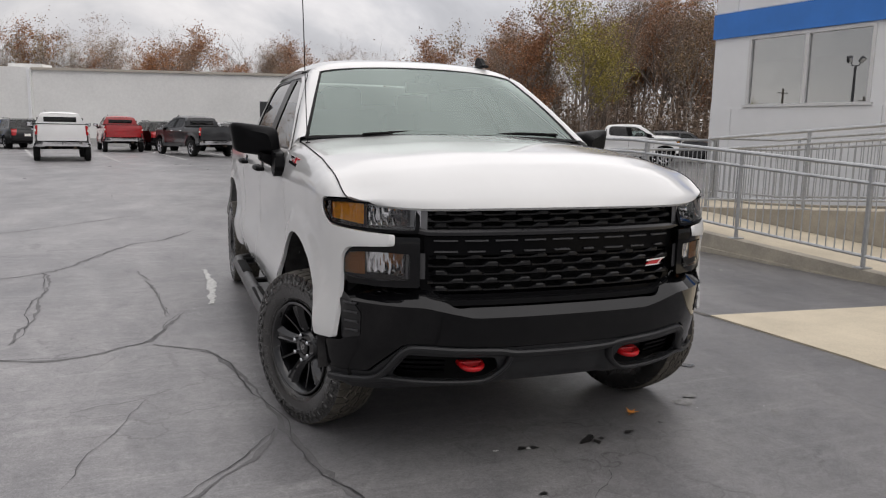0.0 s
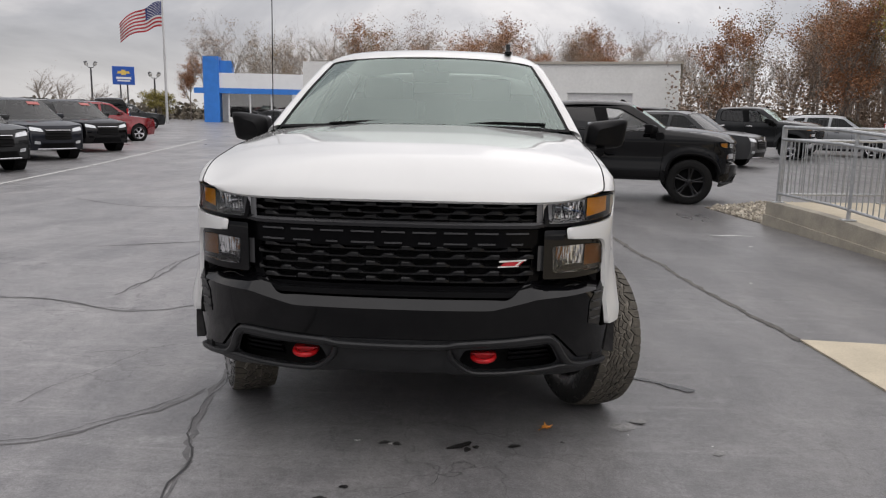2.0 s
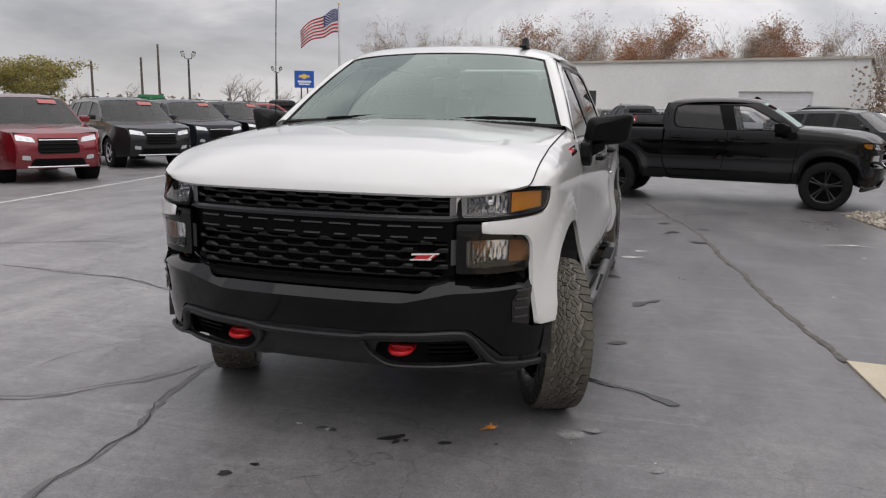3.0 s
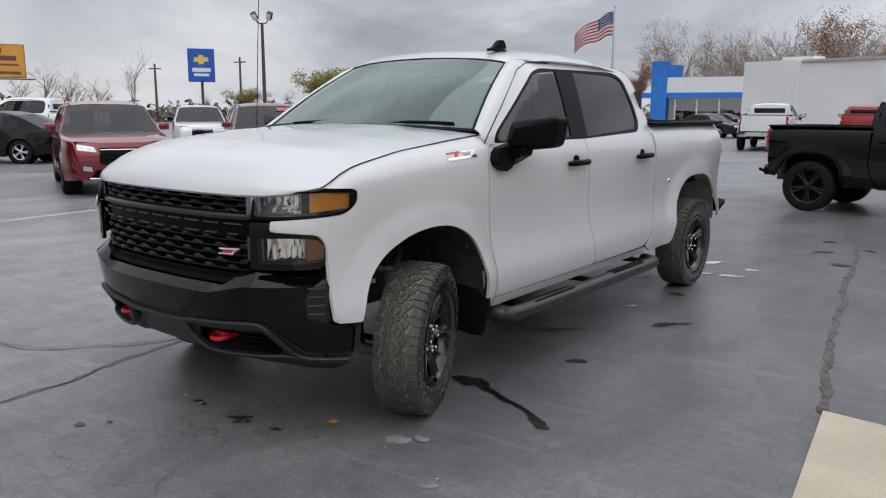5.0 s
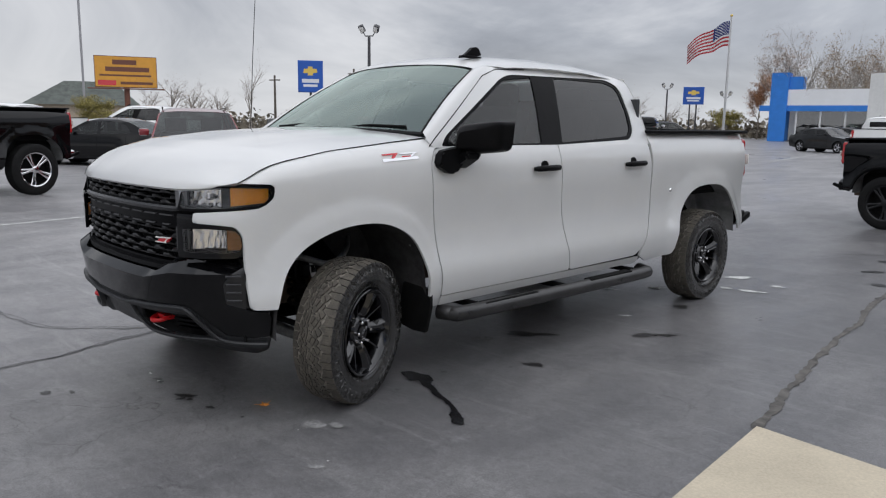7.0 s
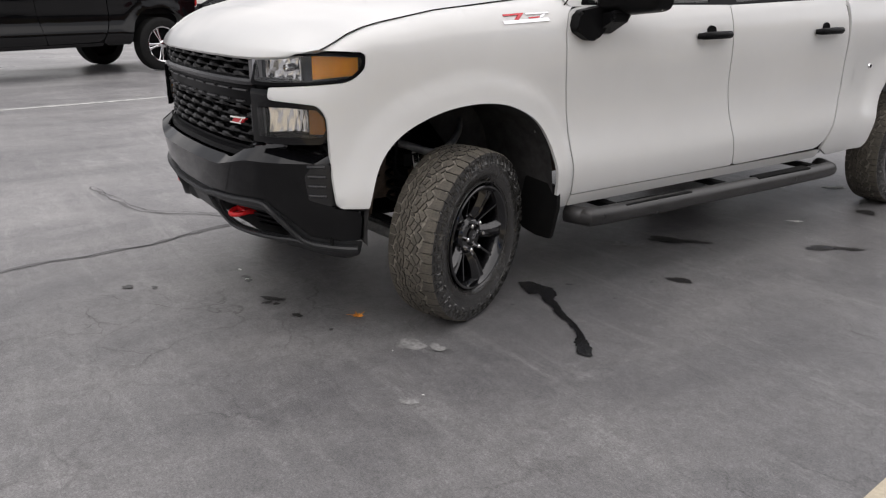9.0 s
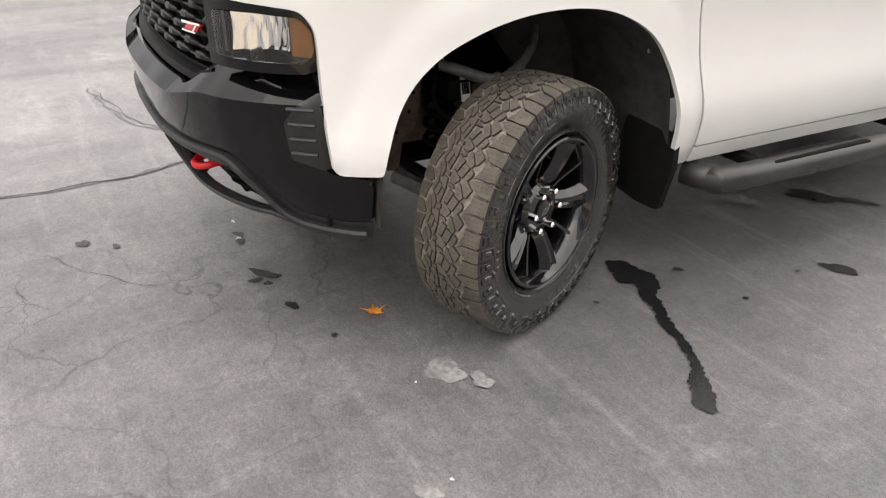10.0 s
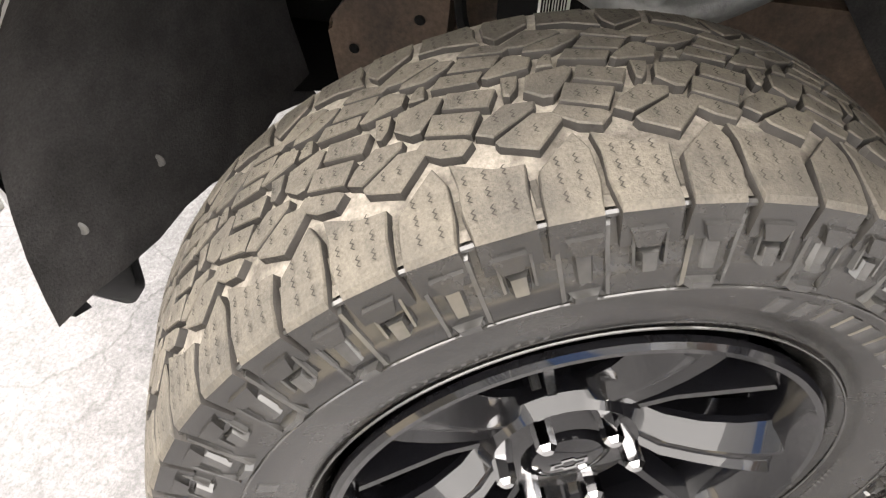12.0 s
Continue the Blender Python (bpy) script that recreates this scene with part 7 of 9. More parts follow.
def flat_strip(points, widths, z=0.004, jitter=0.0, rng=None):
    """A ragged band on the ground along the points."""
    pts = smooth_poly([(p[0], p[1]) for p in points], 6)
    fine = []
    for a, b in zip(pts, pts[1:]):
        n = max(1, int((b - a).length / 0.045))
        fine += [a.lerp(b, i / n) for i in range(n)]
    fine.append(pts[-1])
    bm = bmesh.new()
    rows = []
    n = len(fine)
    off = 0.0
    if rng and jitter:
        # wander at three scales, as a crack does
        ph = [rng.uniform(0, 50) for _ in range(3)]
        run, wander = 0.0, []
        for i, p in enumerate(fine):
            run += (p - fine[max(i - 1, 0)]).length
            wander.append(sum(a * noise.noise(Vector((run * f, h, 0.0))) for a, f, h in ((0.055, 1.3, ph[0]), (0.032, 4.5, ph[1]), (0.017, 14.0, ph[2]))) * min(1.0, jitter / 0.008))
        nrm = [Vector((-(fine[min(i + 1, n - 1)] - fine[max(i - 1, 0)]).y, (fine[min(i + 1, n - 1)] - fine[max(i - 1, 0)]).x)).normalized() for i in range(n)]
        fine = [p + q * w for p, q, w in zip(fine, nrm, wander)]
    for i, p in enumerate(fine):
        d = (fine[min(i + 1, n - 1)] - fine[max(i - 1, 0)]).normalized()
        s = Vector((-d.y, d.x))
        if rng:
            off = off * 0.8 + rng.uniform(-jitter, jitter)
        w = interp(i / (n - 1), np.linspace(0, 1, len(widths)), widths)
        wl, wr = (w * rng.uniform(0.35, 1.2), w * rng.uniform(0.35, 1.2)) if rng else (w, w)
        c = p + s * off
        rows.append((bm.verts.new((*(c + s * wl), z)), bm.verts.new((*(c - s * wr), z))))
    for a, b in zip(rows, rows[1:]):
        bm.faces.new((a[0], a[1], b[1], b[0]))
    return bm


def blob(x, y, r, rng, z=0.004, stretch=1.0, turn=0.0, rough=0.35):
    bm = bmesh.new()
    n = 18
    vs = []
    ph = [rng.uniform(0, 6.28) for _ in range(4)]
    for i in range(n):
        t = 2 * math.pi * i / n
        q = r * (1 + rough * (0.5 * math.sin(2 * t + ph[0]) + 0.35 * math.sin(3 * t + ph[1]) + 0.3 * math.sin(5 * t + ph[2])) + rng.uniform(-0.1, 0.1))
        a, c = q * math.cos(t) * stretch, q * math.sin(t)
        vs.append(bm.verts.new((x + a * math.cos(turn) - c * math.sin(turn), y + a * math.sin(turn) + c * math.cos(turn), z)))
    bm.faces.new(vs)
    return bm


def build_ground():
    bm = bmesh.new()
    bmesh.ops.create_grid(bm, x_segments=60, y_segments=60, size=600)
    tagged(finish("ground", bm, ASPHALT, sharp=0), "dark sealed asphalt lot, cracked and damp", "ground", kind="structure")
    rng = random.Random(11)
    cracks = [
        ([(-3.9, 4.0), (-3.14, 4.35), (-2.79, 4.62), (-2.48, 5.26), (-2.06, 6.3), (-1.67, 6.71), (-1.3, 7.6)], 0.020),
        ([(-2.63, 1.87), (-2.63, 2.44), (-2.71, 3.83), (-2.79, 4.62)], 0.018),
        ([(-4.6, 1.75), (-3.16, 1.69), (-2.62, 1.50), (-2.21, 1.47), (-1.95, 1.63), (-1.74, 1.81), (-1.54, 2.51)], 0.020),
        ([(-2.10, 0.40), (-1.85, 0.50), (-1.61, 0.64)], 0.010),
        ([(-2.07, -0.5), (-1.93, -0.08), (-1.73, 0.53)], 0.010),
        ([(-1.73, 1.63), (-1.45, 1.34), (-1.26, 0.97), (-1.17, 0.51), (-1.10, 0.14), (-1.06, -0.36), (-1.00, -0.75), (-0.91, -0.98), (-0.86, -1.43), (-0.80, -2.2), (-0.9, -3.4)], 0.022),
    ]
    cracks += [
        ([(-1.91, 4.5), (-1.71, 3.32), (-1.62, 2.43)], 0.012),
        ([(-2.6, -1.0), (-1.86, -0.88), (-1.56, -0.75), (-1.35, -0.46), (-1.15, -0.10)], 0.016),
        ([(0.16, -1.54), (0.13, -1.48), (0.20, -1.42), (0.23, -1.38)], 0.006),
        ([(0.02, -1.48), (0.08, -1.485), (0.13, -1.48)], 0.005),
        ([(0.13, -1.48), (0.11, -1.62), (0.16, -1.75)], 0.005),
        ([(-0.21, -1.40), (-0.02, -1.26), (0.16, -1.14), (0.24, -0.98)], 0.006),
        ([(-6.5, 8.2), (-5.0, 7.4), (-3.6, 7.9), (-2.2, 9.6)], 0.018),
        ([(2.9, 9.0), (1.9, 8.2), (1.4, 7.6), (0.9, 7.2)], 0.014),
        ([(-7.5, 3.0), (-5.9, 2.6), (-4.4, 3.3)], 0.016),
    ]
    for pts, w in cracks:
        if w > 0.011:
            tagged(finish("crack_filler", flat_strip(pts, [w * 0.3, w * 0.9, w * 0.3, w * 1.3, w * 0.5, w * 1.0, w * 0.2, w * 1.2, w * 0.3], 0.0025, 0.01, rng), FILLER, sharp=0), "faded dark sealant band along a crack", "crack", "asphalt cracks")
        tagged(finish("crack", flat_strip(pts, [w * 0.05, w * 0.30, w * 0.1, w * 0.36, w * 0.12, w * 0.3, w * 0.05], 0.004, 0.008, rng), CRACK, sharp=0), "tar-dark crack in the asphalt", "crack", "asphalt cracks")
    seam = [(2.62, 1.22), (2.43, 2.33), (2.28, 3.47), (2.12, 4.6), (1.92, 6.4), (1.66, 7.5), (1.2, 9.4)]
    tagged(finish("pavement_seam", flat_strip(seam, [0.034, 0.026, 0.034, 0.02, 0.028], 0.0045, 0.004, rng), surface("seam_filler", (0.10, 0.093, 0.084), 0.8, vary=0.5, scale=10, bump=0.003, bump_scale=80), sharp=0), "gritty filled seam in the asphalt", "seam", kind="structure")
    # spilled water under the cab
    spill = fillet([(0.78, 0.44), (0.80, 0.50), (0.88, 0.515), (0.95, 0.535), (1.03, 0.49), (1.04, 0.45), (1.125, 0.415), (1.185, 0.377), (1.28, 0.347), (1.365, 0.313), (1.43, 0.282), (1.48, 0.248), (1.555, 0.21),
                    (1.61, 0.16), (1.585, 0.132), (1.54, 0.123), (1.515, 0.163), (1.458, 0.188), (1.445, 0.22), (1.39, 0.268), (1.305, 0.305), (1.215, 0.323), (1.105, 0.373), (1.05, 0.383), (0.965, 0.428), (0.93, 0.385), (0.875, 0.403)], 0.012)
    ragged = [p + Vector((rng.uniform(-0.006, 0.006), rng.uniform(-0.006, 0.006))) for p in dense(spill, 0.011)]
    tagged(finish("water_spill", sheet(ragged, lambda u, v: Vector((u, v, 0.005)), (), 0.05), WET, sharp=0), "thin dark trickle of spilled water on asphalt", "spill")
    spots = [(-0.06, -0.70, 0.018, 1.4, 0.2), (0.30, -0.70, 0.026, 2.2, 0.6), (0.33, -0.74, 0.016, 1.6, 1.2), (0.37, -0.71, 0.014, 1.2, 0.0), (0.55, -0.68, 0.017, 1.6, 0.4), (0.78, -0.62, 0.011, 1.0, 0.0),
                            (-0.25, -1.25, 0.02, 1.6, 0.4), (-0.17, -1.14, 0.014, 1.2, 0.0), (0.0, -0.71, 0.016, 1.4, 0.3), (1.0, 0.23, 0.010, 1.0, 0), (0.95, 0.64, 0.014, 1.3, 0.4), (1.21, 0.70, 0.009, 1.0, 0), (1.16, 1.02, 0.009, 1, 0)]
    spots += [
                            (0.72, 1.66, 0.055, 2.4, 0.5), (0.85, 1.78, 0.03, 2.6, 0.7), (1.32, 2.30, 0.050, 1.6, 0.8), (1.42, 2.42, 0.03, 2.4, 0.7), (1.22, 1.17, 0.035, 1.8, 0.3), (1.05, 3.3, 0.05, 1.5, 0.2),
                            (1.9, 5.6, 0.07, 1.4, 0.3), (1.6, 6.3, 0.06, 1.8, 1.0), (2.0, 6.7, 0.05, 1.2, 0.2), (1.5, 7.1, 0.06, 1.5, 0.4)]
    for x, y, r, st, tu in spots:
        tagged(finish("oil_spot", blob(x, y, r, rng, 0.005, st, tu), STAIN, sharp=0), "small dark spot on the asphalt", "stain", "dark spots")
    pale = surface("dried_residue", (0.27, 0.265, 0.26), 0.8, second=(0.17, 0.167, 0.165), scale=14, fine=0.35, fine_scale=60)
    for k, (x, y, r, st, tu) in enumerate([(1.10, -0.40, 0.045, 1.6, 0.5), (1.19, -0.33, 0.03, 1.3, 0.2), (1.50, -0.66, 0.022, 1.5, 0.7), (0.61, 1.34, 0.05, 1.6, 0.4)]):
        tagged(finish("dried_puddle_mark", blob(x, y, r, rng, 0.003 + 0.004 * (k % 2), st, tu, 0.35), pale, sharp=0), "pale dried mark on the asphalt", "stain", "pale marks")
    chalk = surface("white_spatter", (0.62, 0.62, 0.60), 0.7, vary=0.2, scale=30)
    for x, y, r, st, tu in [(0.26, 3.43, 0.03, 2.0, 0.6), (0.91, 2.69, 0.022, 2.0, 0.9), (0.52, 3.80, 0.035, 2.4, 0.6), (0.80, 4.88, 0.05, 3.0, 0.7), (1.17, 4.35, 0.04, 2.6, 0.5), (0.95, 4.31, 0.03, 2.0, 0.4), (1.25, 4.75, 0.03, 2.2, 0.5),
                            (-0.02, -0.71, 0.009, 2.2, 0.3), (-0.19, -0.69, 0.007, 2.0, 0.2), (1.11, -0.50, 0.004, 1.0, 0), (1.49, -0.59, 0.005, 1.0, 0), (3.6, 5.2, 0.02, 1.8, 0.4), (2.9, 3.1, 0.012, 1.4, 0.2), (4.2, 3.0, 0.014, 1.4, 0.9)]:
        tagged(finish("paint_spatter", blob(x, y, r, rng, 0.0045, st, tu, 0.5), chalk, sharp=0), "small white spatter on the asphalt", "stain", "white spatters")
    tagged(finish("paint_drip", flat_strip([(-1.27, 4.4), (-1.24, 3.59), (-1.26, 2.78)], [0.02, 0.05, 0.03], 0.0045, 0.004, rng), chalk, sharp=0), "faded white paint drip on asphalt", "stain")
    tagged(finish("chalk_line", flat_strip([(3.3, 5.95), (3.6, 6.05), (3.9, 6.0)], [0.01, 0.03, 0.01], 0.0045, 0.004, rng), chalk, sharp=0), "faint white scuff on asphalt", "stain")
    # stall lines
    row = [(-7.25, -4.0), (-7.6, 0.0), (-7.95, 2.0), (-8.6, 7.2), (-9.75, 14.6), (-10.1, 16.5), (-13.3, 32.7)]
    tagged(finish("stall_line", flat_strip(row, [0.055] * 3, 0.004), ROAD_WHITE, sharp=0), "long white stall line along the row", "line", "parking lines")
    for a, b in (((-8.9, 43.7), (-6.4, 29.8)), ((-4.8, 38.4), (-3.35, 29.1)), ((-2.3, 40.7), (-0.8, 31.5)), ((0.5, 40.5), (2.2, 31.5)), ((-12.5, 44.0), (-9.8, 30.5))):
        tagged(finish("stall_line", flat_strip([a, b], [0.055, 0.055], 0.004), ROAD_WHITE, sharp=0), "white parking stall line", "line", "parking lines")
    # concrete pad
    pad = [(2.62, 1.24), (5.30, 1.02), (5.75, -2.5), (6.3, -8.0), (2.9, -8.0), (2.80, -2.0), (2.74, 0.0)]
    bm = prism(pad, lambda u, v, d: Vector((u, v, 0.012 - d)), 0.05)
    tagged(finish("concrete_pad", bm, CONCRETE, sharp=20), "pale tan concrete pad beside the asphalt", "pavement", kind="structure")
    # fallen leaf: five curled lobes
    bm = bmesh.new()
    c = bm.verts.new((0, 0, 0.006))
    ring = []
    for i in range(20):
        t = 2 * math.pi * i / 20
        r = (0.042 if i % 4 == 0 else 0.026 if i % 2 == 0 else 0.018) * (1.15 if i in (4, 16) else 1)
        ring.append(bm.verts.new((r * math.cos(t), r * math.sin(t), 0.006 + 0.010 * (r / 0.042) ** 2 + rng.uniform(-0.002, 0.003))))
    for i in range(20):
        bm.faces.new((c, ring[i], ring[(i + 1) % 20]))
    leaf_m = surface("orange_leaf", (0.78, 0.34, 0.05), 0.6, second=(0.60, 0.19, 0.025), scale=60)
    lf = thing("fallen_leaf", "single orange maple leaf on the asphalt", "leaf", pose(0.714, -0.454, 0, 0, 0, 25))
    part("leaf_blade", bm, leaf_m, lf, sharp=30)
    part("leaf_stalk", tube([(0, 0, 0.007), (-0.03, -0.012, 0.009), (-0.052, -0.016, 0.006)], 0.0012, 5), leaf_m, lf)


# ---- wheelchair ramp, its rails and the gravel bed ----
RO = Vector((4.47, 7.20))
RU = Vector((0.146, -0.989)).normalized()
RN = Vector((0.989, 0.146)).normalized()


def rp(s, n, z=0.0):
    p = RO + RU * s + RN * n
    return Vector((p.x, p.y, z))


def ramp_z(s):
    return interp(s, [0, 1.5, 6.9, 9], [0.34, 0.33, 0.02, 0.02])


def up_z(s):
    return interp(s, [0, 1.5, 9.5, 14], [0.34, 0.34, 0.98, 0.98])


def build_ramp():
    ramp = thing("ramp", "concrete wheelchair ramp with galvanised railings", "ramp")
    ramp["kind"] = "structure"

    def deck(name, s0, s1, n0, n1, zf, lip, mat):
        bm = bmesh.new()
        rows = []
        for s in np.linspace(s0, s1, 13):
            z = zf(s)
            rows.append([bm.verts.new(rp(s, n, zz)) for n, zz in ((n0, 0.0), (n0, z - 0.004), (n0 + 0.02, z), (n1 - 0.02, z), (n1, z - 0.004), (n1, 0.0))])
        for a, b in zip(rows, rows[1:]):
            for k in range(5):
                bm.faces.new((a[k], b[k], b[k + 1], a[k + 1]))
        bm.faces.new(rows[0])
        bm.faces.new(rows[-1][::-1])
        return part(name, bm, mat, ramp, sharp=30)
    deck("lower_deck", 0.0, 6.9, 0.18, 1.62, lambda s: ramp_z(s) - 0.004, 0, CONCRETE)
    deck("outer_kerb", -0.02, 7.1, 0.0, 0.17, lambda s: ramp_z(s) + 0.008, 0, KERB)
    deck("upper_deck", 0.0, 14.0, 1.82, 3.25, lambda s: up_z(s) - 0.004, 0, CONCRETE)
    deck("middle_kerb", 1.4, 14.0, 1.63, 1.81, lambda s: up_z(s) + 0.03, 0, KERB)
    deck("landing", -0.01, 1.38, 1.63, 1.81, lambda s: 0.336, 0, CONCRETE)
    deck("inner_kerb", 0.0, 14.0, 3.26, 3.42, lambda s: up_z(s) + 0.03, 0, KERB)
    # shallow footing that shows as a wedge below the kerb
    bm = bmesh.new()
    a = [rp(-0.03, -0.025, 0), rp(5.2, -0.025, 0), rp(-0.03, -0.025, 0.16)]
    b = [p + Vector((RN.x, RN.y, 0)) * 0.03 for p in a]
    va, vb = [bm.verts.new(p) for p in a], [bm.verts.new(p) for p in b]
    bm.faces.new(va)
    bm.faces.new(vb[::-1])
    for i in range(3):
        bm.faces.new((va[i], vb[i], vb[(i + 1) % 3], va[(i + 1) % 3]))
    part("footing", bm, KERB, ramp, sharp=20)

    def railing(label, pts, spacing=1.7, hand_side=1.0):
        """A guard: posts on base plates, two top rails, pickets and a bottom rail, along points (place, deck height)."""
        rail = thing("railing", label, "railing", None, "ramp railings")
        plist = [Vector(p) for p in pts]
        for h, r in ((1.07, 0.024), (0.90, 0.021), (0.13, 0.019)):
            part({1.07: "top_rail", 0.90: "handrail", 0.13: "bottom_rail"}[h], tube([p + Vector((0, 0, h)) for p in plist], r, 8), GALV, rail)
        total = sum((b - a).length for a, b in zip(plist, plist[1:]))
        run = [0.0]
        for a, b in zip(plist, plist[1:]):
            run.append(run[-1] + (b - a).length)

        def at(d):
            return Vector([interp(d, run, [p[i] for p in plist]) for i in range(3)])
        n = max(1, round(total / spacing))
        for i in range(n + 1):
            p = at(total * i / n)
            post = part("post", tube([p, p + Vector((0, 0, 1.07))], 0.025, 8), GALV, rail)
            part("base_plate", box_mesh((p.x, p.y, p.z + 0.006), (0.16, 0.12, 0.012), 0.002), GALV, post)
        # slim pickets, all alike
        me = None
        k = int(total / 0.105)
        for i in range(1, k):
            p = at(total * i / k)
            if me is None:
                bm = tube([(0, 0, 0.14), (0, 0, 0.895)], 0.0075, 6)
                o = part("picket", bm, GALV, rail)
                me = o.data
            else:
                o = new("picket", me)
                o.parent = rail
            o.location = p
        return rail
    line = [rp(s, 0.09, ramp_z(s) + 0.008) for s in (0.12, 1.5, 6.8)]
    railing("galvanised guard rail on the ramp's outer kerb", line)
    line = [rp(0.12, n, 0.335) for n in (0.12, 3.30)]
    railing("galvanised guard rail across the ramp's landing", line)
    line = [rp(s, 1.72, up_z(s) + 0.03) for s in (1.45, 9.5, 13.5)]
    railing("galvanised guard rail between the two ramp legs", line)
    line = [rp(s, 3.34, up_z(s) + 0.03) for s in (0.15, 1.5, 9.5, 13.5)]
    railing("galvanised guard rail on the building side", line)
    # gravel bed
    rng = random.Random(3)
    bm = bmesh.new()
    bed = [(4.15, 9.15), (5.45, 10.1), (7.6, 9.9), (8.6, 8.9), (8.2, 7.6), (4.48, 7.22), (4.35, 7.9)]
    arr = np.array([[rng.uniform(4.1, 8.6), rng.uniform(7.1, 10.1)] for _ in range(4200)])
    ok = inside([Vector(p) for p in bed], arr)
    verts, faces = [], []
    for (x, y), good in zip(arr, ok):
        if not good:
            continue
        r = rng.uniform(0.022, 0.05)
        rot = Euler((rng.uniform(0, 6), rng.uniform(0, 6), rng.uniform(0, 6))).to_matrix()
        s0 = len(verts)
        sx, sy, sz = rng.uniform(0.7, 1.3), rng.uniform(0.6, 1.1), rng.uniform(0.45, 0.8)
        for v in ((1, 0, 0), (-1, 0, 0), (0, 1, 0), (0, -1, 0), (0, 0, 1), (0, 0, -1), (0.62, 0.62, 0.5), (-0.62, 0.62, 0.5), (0.62, -0.62, 0.5), (-0.62, -0.62, 0.5)):
            w = rot @ Vector((v[0] * sx, v[1] * sy, v[2] * sz)) * r
            verts.append((x + w.x, y + w.y, r * 0.35 + w.z))
        for f in ((0, 6, 8), (0, 2, 6), (2, 4, 6), (4, 8, 6), (2, 7, 4), (2, 1, 7), (1, 9, 7), (7, 9, 4), (9, 3, 4), (4, 3, 8), (3, 0, 8), (1, 3, 9), (0, 5, 2), (2, 5, 1), (1, 5, 3), (3, 5, 0)):
            faces.append([s0 + i for i in f])
    me = bpy.data.meshes.new("gravel")
    me.from_pydata(verts, [], faces)
    m = surface("river_stone", (0.46, 0.40, 0.31), 0.85)
    nt = m.node_tree
    geo = nt.nodes.new("ShaderNodeNewGeometry")
    r = nt.nodes.new("ShaderNodeValToRGB")
    r.color_ramp.elements[0].color, r.color_ramp.elements[1].color = (0.20, 0.175, 0.14, 1), (0.62, 0.56, 0.46, 1)
    nt.links.new(geo.outputs["Random Per Island"], r.inputs[0])
    nt.links.new(r.outputs[0], nt.nodes["Principled BSDF"].inputs["Base Color"])
    me.materials.append(m)
    tagged(new("gravel", me), "bed of pale river stones beside the ramp", "gravel", kind="stuff")
    bm = prism(bed, lambda u, v, d: Vector((u, v, 0.012 - d)), 0.03)
    tagged(finish("gravel_bed", bm, surface("bed_soil", (0.16, 0.14, 0.11), 0.9, vary=0.3, scale=8, bump=0.01, bump_scale=30), sharp=20), "stony soil under the gravel", "ground", kind="structure")


